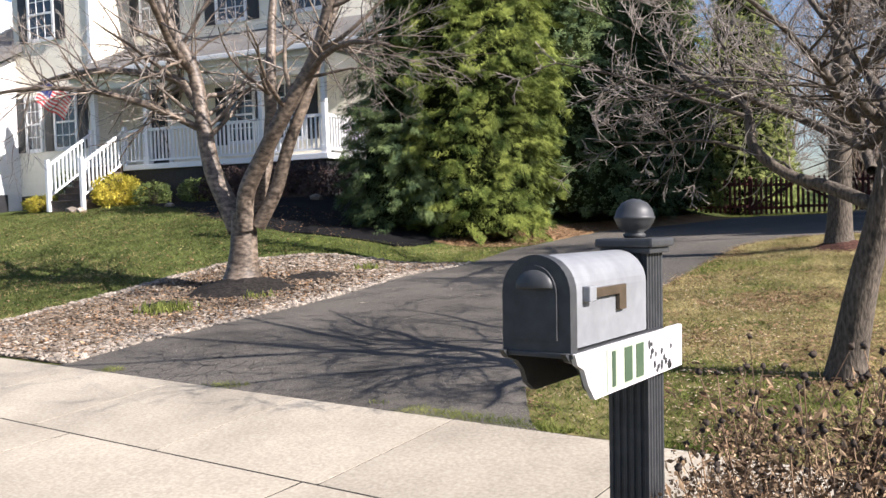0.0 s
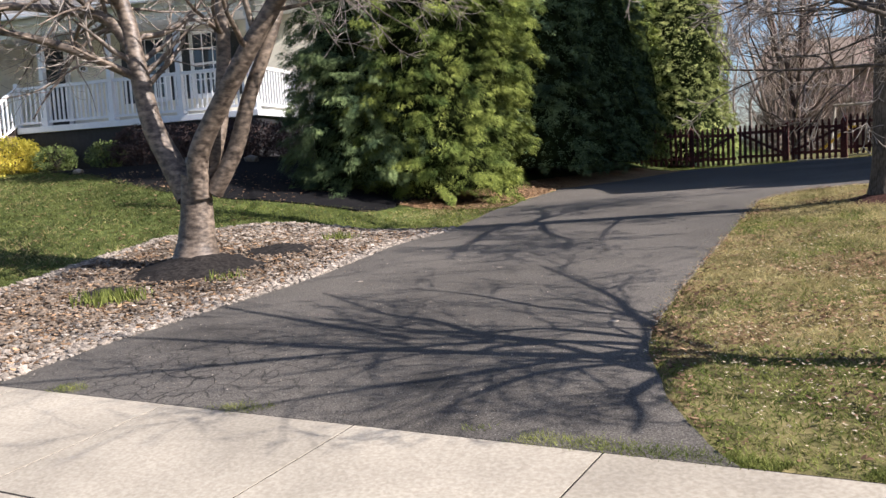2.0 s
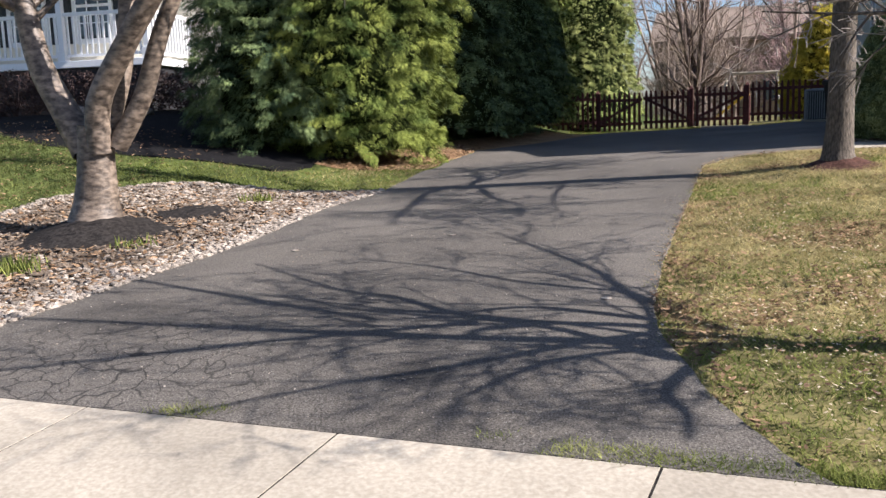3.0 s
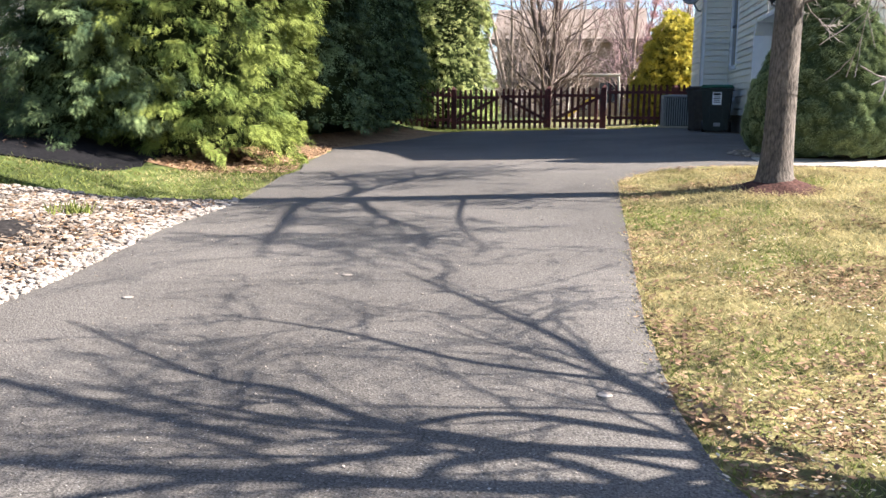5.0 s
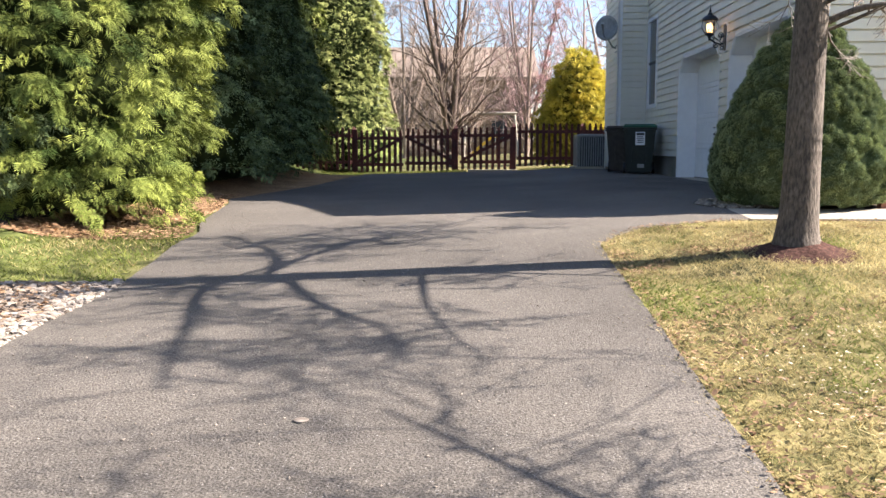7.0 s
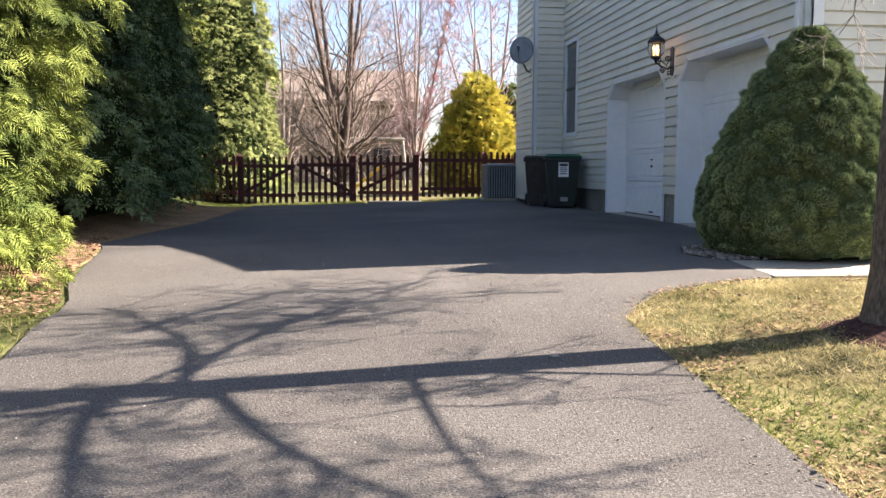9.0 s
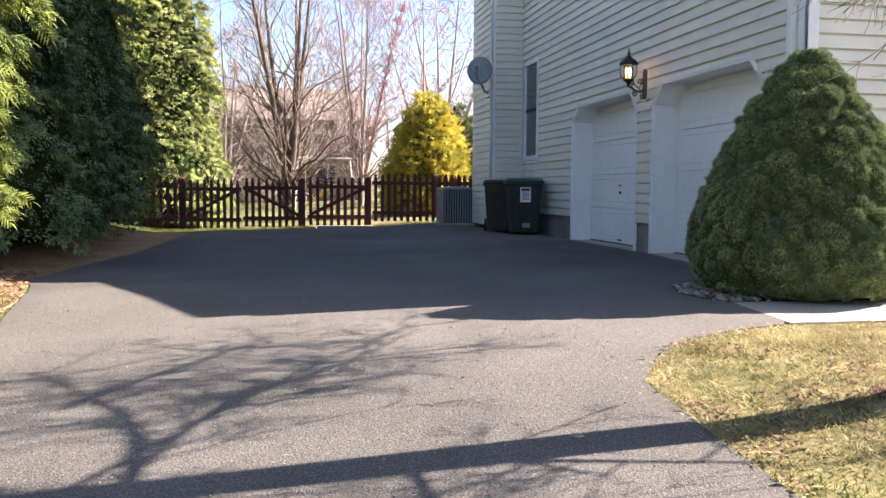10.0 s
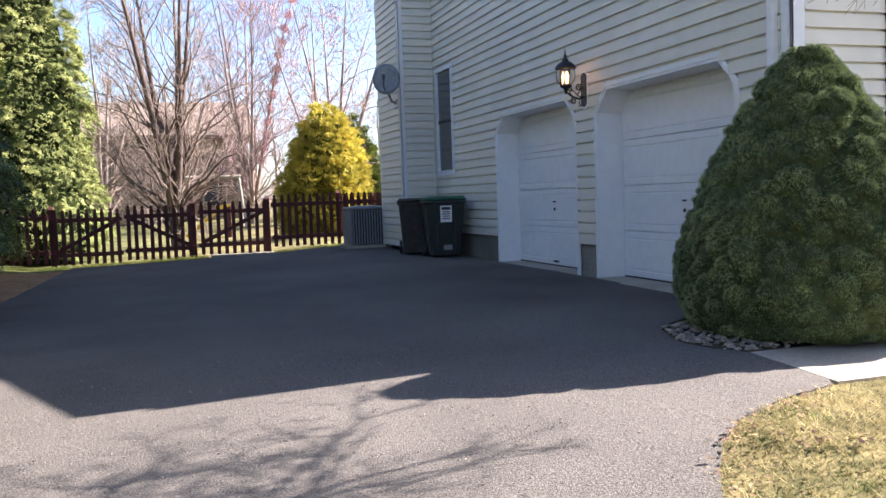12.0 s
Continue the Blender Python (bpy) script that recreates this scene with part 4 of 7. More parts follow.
def grow(start, way, length, radius, level, out, r, up=0.12, wander=0.16, fork=(5, 7), shrink=0.55, spread=0.9, min_r=0.003, tip=0.25):
    """A wandering branch and, along it, its side branches."""
    n = max(4, int(length / 0.16)) if level < 2 else max(4, int(length / 0.11))
    n = min(n, 16)
    p, d = np.array(start, float), np.array(way, float)
    d = unit(d)
    pts, dirs = [p.copy()], [d.copy()]
    turns = r.normal(0, wander, (n, 3))
    turns[:, 2] += up / n * 3
    for k in range(n):
        d = unit(d + turns[k])
        p = p + d * length / n
        pts.append(p.copy())
        dirs.append(d.copy())
    rad = [max(min_r * 0.8, radius * (1 - (1 - tip) * i / n)) for i in range(n + 1)]
    out.append((level, pts, rad))
    if level >= out_depth[0]:
        return
    for _ in range(r.integers(*fork)):
        t = r.uniform(0.22, 1.0)
        i = min(n, int(t * n))
        side = unit(cross(dirs[i], r.normal(0, 1, 3)))
        nd = dirs[i] + side * spread * r.uniform(0.6, 1.3)
        grow(pts[i], nd, length * shrink * r.uniform(0.6, 1.15) * (1.1 - 0.4 * t), max(min_r, rad[i] * r.uniform(0.42, 0.65)), level + 1, out, r, up, wander, fork, shrink, spread, min_r, tip)


out_depth = [3]


def limb(points, radii, out, level=0):
    """A main limb through given points, smoothed."""
    pts = np.asarray(points, float)
    t = np.linspace(0, len(pts) - 1, (len(pts) - 1) * 5 + 1)
    i = np.clip(t.astype(int), 0, len(pts) - 2)
    f = (t - i)[:, None]
    p0, p1, p2, p3 = pts[np.clip(i - 1, 0, None)], pts[i], pts[i + 1], pts[np.clip(i + 2, None, len(pts) - 1)]
    q = 0.5 * (2 * p1 + (p2 - p0) * f + (2 * p0 - 5 * p1 + 4 * p2 - p3) * f ** 2 + (3 * p1 - p0 - 3 * p2 + p3) * f ** 3)
    rad = np.interp(t, np.arange(len(radii)), radii)
    out.append((level, q, rad))
    return q, rad


def sprout(q, rad, out, r, count, length, level=1, lo=0.3, bias=(0, 0, 0.1), spread=1.0, least=0.004, **kw):
    for _ in range(count):
        i = int(r.uniform(lo, 1) * (len(q) - 1))
        d = q[min(i + 1, len(q) - 1)] - q[max(i - 1, 0)]
        d /= np.linalg.norm(d) + 1e-9
        side = np.cross(d, r.normal(0, 1, 3))
        side /= np.linalg.norm(side) + 1e-9
        grow(q[i], d * 0.6 + side * spread + np.array(bias), length * r.uniform(0.6, 1.2), max(least, rad[i] * r.uniform(0.28, 0.46)), level, out, r, **kw)


def bare_tree(name, label, out, origin, bark, twig, category="tree"):
    t = tagged(empty(name, pose(*origin)), label, category)
    o = np.array(origin)
    limbs = [(np.asarray(p) - o, r_) for l, p, r_ in out if l < 1]
    branches = [(np.asarray(p) - o, r_) for l, p, r_ in out if l == 1]
    twigs = [(np.asarray(p) - o, r_) for l, p, r_ in out if l > 1]
    pieces = [("limb" if k else "trunk", q, 14) for k, q in enumerate(limbs)] + [("branch", q, 8) for q in branches]
    for nm, q, sides in pieces:
        v, f = tube_mesh([q], sides)
        link_mesh(nm, v, f, bark, t, True)
    if twigs:
        v, f = tube_mesh(twigs, 5)
        tagged(link_mesh("crown", v, f, twig, t, True), kind="stuff")
    return t


# many-stemmed cherry in the stone bed
r = np.random.default_rng(3)
out, Y = [], 8.1
limb([(-8.8, Y, 0.45), (-8.77, Y, 0.75), (-8.74, Y, 1.0), (-8.72, Y, 1.3), (-8.7, Y, 1.5)], [0.32, 0.215, 0.185, 0.17, 0.17], out)


def stem(points, radii, count=9, length=1.3, lo=0.45, bias=(0, -0.1, 0.05), **kw):
    q, rd = limb(points, radii, out)
    sprout(q, rd, out, r, count, length, 1, lo, bias, **{**dict(fork=(3, 6), up=0.05, wander=0.13), **kw})


stem([(-8.82, Y, 1.25), (-9.05, Y, 1.65), (-9.3, Y, 2.1), (-9.45, Y, 2.75), (-9.6, Y, 3.45), (-9.95, Y - 0.2, 4.3), (-10.3, Y - 0.3, 5.3)], [0.15, 0.135, 0.12, 0.105, 0.09, 0.06, 0.03], 14)
stem([(-8.66, Y + 0.06, 1.35), (-8.5, Y + 0.2, 2.0), (-8.45, Y + 0.3, 2.7), (-8.4, Y + 0.3, 3.5), (-8.5, Y + 0.5, 4.4), (-8.3, Y + 0.6, 5.4)], [0.10, 0.09, 0.08, 0.07, 0.05, 0.02])
stem([(-8.62, Y - 0.05, 1.25), (-8.55, Y - 0.1, 1.7), (-8.2, Y - 0.1, 2.2), (-7.75, Y - 0.1, 2.75), (-7.3, Y, 3.4), (-7.0, Y, 4.3), (-6.9, Y, 5.4)], [0.12, 0.115, 0.105, 0.10, 0.085, 0.06, 0.02], 12)
stem([(-8.5, Y + 0.05, 1.3), (-8.2, Y + 0.1, 1.75), (-7.95, Y + 0.1, 2.3), (-7.65, Y + 0.2, 3.0), (-7.5, Y + 0.5, 3.9), (-7.2, Y + 0.9, 5.0)], [0.10, 0.09, 0.08, 0.07, 0.05, 0.02])
stem([(-9.5, Y, 2.9), (-9.75, Y - 0.1, 3.3), (-10.3, Y - 0.3, 3.45), (-11.0, Y - 0.5, 3.55), (-11.9, Y - 0.7, 3.5), (-12.8, Y - 0.8, 3.3)], [0.075, 0.07, 0.055, 0.045, 0.03, 0.012], 26, lo=0.15)
stem([(-9.4, Y, 2.6), (-10.0, Y - 0.6, 3.0), (-10.7, Y - 1.1, 3.2), (-11.6, Y - 1.6, 3.2), (-12.6, Y - 2.0, 2.9)], [0.05, 0.045, 0.035, 0.025, 0.01], 26, lo=0.15)
stem([(-7.5, Y, 3.1), (-7.0, Y - 0.2, 3.3), (-6.4, Y - 0.4, 3.35), (-5.7, Y - 0.6, 3.2)], [0.05, 0.04, 0.03, 0.01], 20, lo=0.15)
stem([(-9.6, Y, 3.4), (-9.4, Y - 0.5, 3.7), (-9.1, Y - 1.0, 4.1), (-8.9, Y - 1.5, 4.6)], [0.06, 0.05, 0.04, 0.02], 8, lo=0.2)
stem([(-9.55, Y, 3.2), (-10.1, Y + 0.4, 3.7), (-10.8, Y + 0.8, 4.0), (-11.7, Y + 1.0, 4.1), (-12.6, Y + 1.1, 4.0)], [0.06, 0.05, 0.04, 0.028, 0.01], 24, lo=0.15)
bare_tree("cherry_tree", "bare many-stemmed cherry tree in a stone-edged bed", out, (-8.76, Y, 0.6), CHERRY, TWIG)

# leaning tree near the mailbox
r = np.random.default_rng(5)
out = []
stem([(-1.08, 6.14, 0.08), (-1.02, 6.12, 0.45), (-0.93, 6.08, 0.9), (-0.83, 6.04, 1.3), (-0.72, 5.98, 1.9), (-0.62, 5.95, 2.6), (-0.6, 5.95, 3.4), (-0.65, 6.0, 4.3), (-0.6, 6.0, 5.3)], [0.16, 0.112, 0.092, 0.08, 0.058, 0.048, 0.038, 0.026, 0.01], 10, 1.7, 0.4, (-0.2, -0.1, 0.15), fork=(4, 6))
kw = dict(lo=0.2, bias=(0, 0, 0.08), wander=0.17, fork=(4, 6), least=0.0065)
stem([(-0.82, 6.04, 1.36), (-1.12, 6.15, 1.5), (-1.4, 6.2, 1.6), (-1.62, 6.2, 1.8), (-1.7, 6.3, 2.1), (-2.03, 6.6, 2.25), (-2.3, 6.75, 2.42), (-2.75, 7.4, 2.85)], [0.047, 0.042, 0.037, 0.033, 0.027, 0.022, 0.016, 0.007], 14, 0.9, **kw)
stem([(-1.6, 6.15, 1.75), (-1.9, 6.1, 1.85), (-2.3, 6.0, 1.86), (-2.7, 6.0, 1.9)], [0.013, 0.010, 0.007, 0.004], 9, 0.5, **kw)
stem([(-1.65, 6.1, 2.0), (-2.0, 6.0, 2.15), (-2.5, 5.9, 2.35), (-3.0, 5.9, 2.5)], [0.016, 0.012, 0.008, 0.004], 9, 0.6, **kw)
stem([(-0.9, 6.15, 1.8), (-1.0, 5.9, 2.0), (-1.04, 5.7, 2.12), (-1.1, 5.5, 2.25), (-1.25, 5.2, 2.45), (-1.5, 4.7, 2.7)], [0.036, 0.032, 0.029, 0.022, 0.014, 0.007], 12, 0.9, **kw)
stem([(-0.95, 6.3, 1.75), (-1.28, 6.45, 1.93), (-1.48, 6.48, 2.04), (-1.72, 6.3, 2.16), (-2.08, 6.41, 2.38), (-2.45, 6.55, 2.6)], [0.032, 0.029, 0.024, 0.020, 0.014, 0.007], 12, 0.9, **kw)
stem([(-0.9, 6.25, 1.6), (-0.98, 6.55, 1.8), (-0.98, 6.95, 2.05), (-0.9, 7.4, 2.3), (-1.0, 7.95, 2.6), (-1.1, 8.6, 3.0)], [0.036, 0.030, 0.025, 0.020, 0.015, 0.007], 22, 1.1, **kw)
stem([(-1.0, 6.9, 2.0), (-1.5, 7.05, 2.16), (-1.85, 7.4, 2.44), (-2.25, 7.6, 2.66)], [0.022, 0.018, 0.013, 0.006], 10, 0.8, **kw)
stem([(-0.74, 5.99, 1.75), (-0.72, 5.75, 1.85), (-0.88, 6.1, 2.16), (-1.05, 6.25, 2.41), (-1.29, 6.34, 2.77), (-1.45, 6.53, 3.01), (-1.56, 6.92, 3.3)], [0.036, 0.031, 0.027, 0.022, 0.017, 0.013, 0.008], 11, 0.8, **kw)
stem([(-0.72, 5.98, 1.95), (-0.59, 6.57, 2.15), (-0.55, 6.99, 2.39), (-0.62, 7.45, 2.74), (-0.63, 7.85, 3.0)], [0.019, 0.016, 0.012, 0.008, 0.005], 11, 0.7, **kw)
stem([(-0.73, 5.98, 1.8), (-0.91, 5.67, 2.05), (-0.79, 5.48, 2.23), (-0.59, 5.22, 2.44), (-0.36, 5.0, 2.6)], [0.03, 0.025, 0.019, 0.013, 0.008], 12, 0.8, **kw)
stem([(-0.74, 5.99, 1.7), (-0.65, 5.4, 1.85), (-0.15, 5.17, 2.09), (0.23, 4.96, 2.3)], [0.032, 0.025, 0.017, 0.01], 9, 0.7, **kw)
stem([(-0.9, 6.15, 1.75), (-0.5, 5.95, 2.1), (0.1, 5.72, 2.33), (0.6, 5.5, 2.6)], [0.036, 0.030, 0.022, 0.007], 8, 0.9, **kw)
stem([(-0.85, 6.2, 2.3), (-0.4, 6.1, 2.8), (0.2, 6.0, 3.2), (0.9, 6.0, 3.5)], [0.036, 0.029, 0.022, 0.007], 8, 1.0, **kw)
stem([(-0.8, 6.2, 2.6), (-1.1, 5.7, 3.1), (-1.5, 5.2, 3.5), (-2.0, 4.8, 3.8)], [0.032, 0.026, 0.018, 0.007], 10, 1.0, **kw)
stem([(-0.78, 6.2, 3.0), (-1.2, 6.6, 3.6), (-1.7, 7.0, 4.1), (-2.2, 7.4, 4.4)], [0.032, 0.026, 0.018, 0.007], 10, 1.0, **kw)
lawn_tree = bare_tree("lawn_tree", "bare grey-barked tree leaning over the lawn edge", out, (-1.04, 6.2, 0.25), BARK, TWIG)

# straight tree in the lawn with a ring of red mulch
r = np.random.default_rng(9)
out = []
stem([(-1.99, 11.25, 0.55), (-1.99, 11.25, 0.86), (-1.99, 11.25, 1.0), (-1.98, 11.25, 1.3), (-1.97, 11.25, 2.2), (-1.95, 11.25, 3.2), (-1.95, 11.3, 4.4), (-1.9, 11.3, 5.8), (-1.9, 11.3, 7.2), (-1.9, 11.3, 8.4)], [0.290, 0.185, 0.155, 0.134, 0.122, 0.112, 0.095, 0.075, 0.050, 0.015], 16, 2.2, 0.55, (0, 0, 0.2), fork=(5, 7), up=0.15)
kw = dict(lo=0.15, bias=(0, 0, 0.08), wander=0.16, fork=(5, 8), least=0.009)
stem([(-1.9, 11.25, 2.5), (-1.6, 11.2, 2.62), (-1.1, 11.1, 2.66), (-0.4, 11.0, 2.8), (0.3, 10.9, 2.9)], [0.027, 0.022, 0.016, 0.011, 0.006], 8, 0.6, **kw)
stem([(-1.98, 11.25, 2.45), (-1.75, 11.3, 2.5), (-1.2, 11.1, 2.75), (-0.5, 11.0, 3.07)], [0.016, 0.014, 0.011, 0.006], 7, 0.6, **kw)
stem([(-1.96, 11.25, 3.3), (-1.61, 11.13, 3.45), (-1.06, 10.56, 3.61), (-0.53, 10.14, 3.75), (-0.1, 9.83, 3.85), (0.34, 9.28, 4.0)], [0.036, 0.031, 0.025, 0.02, 0.014, 0.009], 27, 0.9, **kw)
stem([(-1.96, 11.25, 3.35), (-1.8, 12.02, 3.6), (-1.72, 12.59, 3.94), (-1.58, 13.18, 4.3)], [0.027, 0.022, 0.015, 0.01], 21, 0.9, **kw)
stem([(-1.96, 11.25, 3.46), (-1.78, 11.12, 3.7), (-1.37, 10.49, 3.89), (-0.88, 9.87, 4.09), (-0.54, 9.41, 4.24), (-0.09, 8.91, 4.4)], [0.042, 0.036, 0.029, 0.023, 0.016, 0.01], 30, 1.0, **kw)
stem([(-1.96, 11.25, 2.62), (-1.38, 10.42, 2.9), (-1.15, 10.13, 3.0), (-0.8, 9.72, 3.13), (-0.26, 9.21, 3.3)], [0.018, 0.014, 0.012, 0.009, 0.005], 11, 0.7, **kw)
stem([(-1.96, 11.25, 3.4), (-1.57, 12.26, 3.5), (-0.99, 12.66, 3.61), (-0.13, 13.66, 3.8)], [0.018, 0.014, 0.01, 0.005], 21, 0.8, **kw)
stem([(-1.7, 12.35, 3.95), (-1.1, 13.12, 4.05), (-0.13, 13.97, 4.4)], [0.022, 0.015, 0.008], 21, 0.9, **kw)
stem([(-1.96, 11.25, 3.55), (-0.82, 12.87, 3.75), (0.31, 14.18, 4.0)], [0.018, 0.012, 0.005], 24, 0.9, **kw)
shade_tree = bare_tree("shade_tree", "bare straight-trunked tree ringed with red mulch", out, (-1.99, 11.25, 0.85), BARK, TWIG)


def yard_tree(name, label, x, y, h, stems, radius, seed, bark, twig, tilt=0.25, count=9, depth=3, min_r=0.011):
    out_depth[0] = depth
    r = np.random.default_rng(seed)
    out = []
    z = gz(x, y)
    for k in range(stems):
        a = k * math.tau / stems + r.uniform(-0.4, 0.4)
        s = tilt * r.uniform(0.5, 1.3) if stems > 1 else 0.03
        pts = [(x, y, z - 0.1)] + [(x + math.cos(a) * s * h * f ** 1.25 + r.normal(0, 0.04), y + math.sin(a) * s * h * f ** 1.25, z + h * f) for f in (0.08, 0.25, 0.5, 0.75, 1.0)]
        q, rd = limb(pts, [radius, radius * 0.85, radius * 0.7, radius * 0.5, radius * 0.25, 0.012], out)
        sprout(q, rd, out, r, count, h * 0.3, 1, 0.15, (0, 0, 0.35), 0.9, fork=(4, 6), up=0.12, min_r=min_r, wander=0.14)
    t = bare_tree(name, label, out, (x, y, z), bark, twig)
    out_depth[0] = 3
    return t


yard_tree("maple_tree", "bare many-stemmed tree behind the fence", -5.1, 33.0, 9.0, 6, 0.125, 31, DARKSTEM, FARTWIG, 0.2, 18, 3, 0.007)
red_maple = yard_tree("red_maple", "bare tree with reddish buds behind the fence", -1.7, 47.0, 11.0, 5, 0.11, 32, FARTWIG, PINKTWIG, 0.24, 24, 3, 0.009)
yard_tree("bare_tree", "bare tree in the next yard", -13.5, 50.0, 12, 4, 0.16, 33, FARTWIG, FARTWIG, 0.3, 12)
yard_tree("bare_tree", "bare tree in the next yard", 3.4, 54.0, 12, 4, 0.16, 34, FARTWIG, FARTWIG, 0.28, 12)
yard_tree("bare_tree", "bare tree in the next yard", -8.0, 52.0, 10, 5, 0.14, 35, FARTWIG, FARTWIG, 0.32, 14)
yard_tree("bare_tree", "bare tree in the next yard", -4.6, 56.0, 9, 5, 0.12, 36, FARTWIG, FARTWIG, 0.34, 13)
yard_tree("bare_tree", "bare tree in the next yard", -20.0, 56.0, 12, 4, 0.16, 37, FARTWIG, FARTWIG, 0.3, 10)
yard_tree("bare_tree", "bare tree in the next yard", -9.6, 41.0, 8, 5, 0.09, 38, FARTWIG, FARTWIG, 0.3, 13)
yard_tree("bare_tree", "bare tree in the next yard", 0.6, 43.0, 8, 4, 0.09, 39, FARTWIG, PINKTWIG, 0.3, 12)

r = np.random.default_rng(90)
src = np.array([tuple(v.co) for v in red_maple.children[-1].data.vertices])
src = src[src[:, 2] > 2.5]
pk = src[r.integers(0, len(src), 22000)] + r.normal(0, 0.1, (22000, 3))
fronds("budding", pk, r.normal(0, 1, (22000, 3)), 0.05, BUDS, red_maple, 2, 0.0, 0.4, 91)


def dry_leaves(tree, count, low, seed):
    """A few withered leaves that still hang on the twigs, in small tufts."""
    r = np.random.default_rng(seed)
    v = np.array([tuple(x.co) for x in tree.children[-1].data.vertices])
    v = v[v[:, 2] > low]
    c = np.repeat(v[r.integers(0, len(v), count)], 7, axis=0)
    c = c + r.normal(0, 0.05, c.shape)
    fronds("dry_leaves", c, r.normal(0, 1, c.shape), 0.07, DEADLEAF, tree, 2, 0.5, 0.4, seed)


dry_leaves(lawn_tree, 16, 1.9, 5)
dry_leaves(shade_tree, 22, 1.9, 6)
dry_leaves(shade_tree, 300, 2.4, 16)


# ---- neighbour's house with the porch ----
NB = tagged(empty("porch_house", pose(-14.2, 15.8, 0, 0, 0, 9.8)), "pale two-storey house with a white railed front porch", "house")
PF = 2.88


def nwall(x0, x1, y0, y1, z0, z1, m, label=""):
    return part("wall", box(x0, x1, y0, y1, z0, z1), m, NB, label)


nwall(-8.0, 1.5, 2.0, 2.3, 1.2, 8.6, NCREAM, "cream siding behind the porch")
nwall(1.2, 1.5, 2.3, 11, 1.2, 8.6, NCREAM)
nwall(-11.1, -8.0, 0.5, 2.3, 1.2, 8.6, NCREAM, "projecting cream-sided bay")
nwall(-20.0, -11.1, -0.8, 9.0, 1.2, 5.6, NSIDING, "white-sided side wing")
part("foundation", box(-19.98, -11.08, -0.82, 0, 1.0, 2.25), SKIRT, NB)
part("porch_floor", box(-8.0, 0.12, -0.12, 2.0, PF - 0.14, PF, 0.01), WHITE, NB)
part("porch_skirt", box(-7.9, 0.02, -0.02, 1.9, 1.2, PF - 0.14), SKIRT, NB, "black boarded skirt under the porch")
part("porch_ceiling", box(-8.0, 0.5, -0.35, 2.0, 5.2, 5.32), WHITE, NB)
part("porch_beam", box(-8.0, 0.12, -0.12, 0.08, 4.98, 5.2), WHITE, NB)
part("porch_roof", prism([(-0.5, 5.3), (-0.5, 5.42), (2.0, 6.55), (2.0, 6.3)], "x", -8.1, 1.9), SHINGLE, NB)
part("gutter", box(-8.1, 1.9, -0.6, -0.48, 5.3, 5.43, 0.02), WHITE, NB)


def railing(a, b, z, rise=0.0, n=None):
    """Top and bottom rail with balusters from a to b (pairs)."""
    a, b = Vector((a[0], a[1], z)), Vector((b[0], b[1], z + rise))
    d = b - a
    rail = None
    for lo, hi, w in ((0.88, 0.95, 0.04), (0.08, 0.13, 0.03)):
        bm = bmesh.new()
        s = Vector((-d.y, d.x, 0)).normalized() * w
        ring = []
        for p in (a, b):
            ring.append([bm.verts.new(p + s * k + Vector((0, 0, h))) for k, h in ((-1, lo), (1, lo), (1, hi), (-1, hi))])
        bm.faces.new(ring[0][::-1])
        bm.faces.new(ring[1])
        for k in range(4):
            bm.faces.new((ring[0][k], ring[0][(k + 1) % 4], ring[1][(k + 1) % 4], ring[1][k]))
        bmesh.ops.recalc_face_normals(bm, faces=bm.faces)
        made = part("bottom_rail" if rail else "railing", bm, WHITE, rail or NB)
        rail = rail or made
    n = n or int(d.length / 0.125)
    for k in range(n):
        p = a + d * (k + 0.5) / n
        o = new("baluster", BALUSTER)
        o.parent = rail
        o.matrix_basis = pose(p.x, p.y, p.z + 0.1)
    return rail


_b = box(-0.019, 0.019, -0.019, 0.019, 0, 0.8)
BALUSTER = bpy.data.meshes.new("baluster")
_b.to_mesh(BALUSTER)
_b.free()
BALUSTER.materials.append(WHITE)
POSTS = (0.0, -1.85, -3.7, -5.6)
for x in POSTS:
    p = box(x - 0.06, x + 0.06, -0.06, 0.06, PF, 5.0, 0.008)
    box(x - 0.085, x + 0.085, -0.085, 0.085, PF, PF + 0.2, 0.006, p)
    box(x - 0.085, x + 0.085, -0.085, 0.085, 4.86, 5.0, 0.006, p)
    part("porch_post", p, WHITE, NB)
for a, b in zip(POSTS, POSTS[1:]):
    railing((b + 0.07, 0), (a - 0.07, 0), PF)
railing((-6.4, 0), (-5.67, 0), PF)
railing((0, 0.07), (0, 1.95), PF)
part("porch_post", box(-7.97, -7.83, 0.35, 0.49, PF, 5.0, 0.008), WHITE, NB)
# steps
NS, ST = 6, (-7.62, -6.4)
G0 = 1.78
rise = (PF - G0) / NS
for k in range(NS):
    part("step", box(ST[0], ST[1], -1.5 + k * 0.26, -0.12, G0 + k * rise - (0.3 if k == 0 else 0), G0 + (k + 1) * rise - 0.03), STEPWOOD, NB)
    part("tread", box(ST[0] - 0.02, ST[1] + 0.02, -1.53 + k * 0.26, -1.2 + k * 0.26, G0 + (k + 1) * rise - 0.03, G0 + (k + 1) * rise, 0.006), STEPWOOD, NB)
for x in ST:
    railing((x, -1.5), (x, -0.05), G0 + 0.2, PF - G0 - 0.2, 11)
    part("newel", box(x - 0.05, x + 0.05, -1.58, -1.48, G0 - 0.1, G0 + 1.27, 0.008), WHITE, NB)
    part("newel", box(x - 0.05, x + 0.05, -0.06, 0.04, PF, PF + 1.05, 0.008), WHITE, NB)


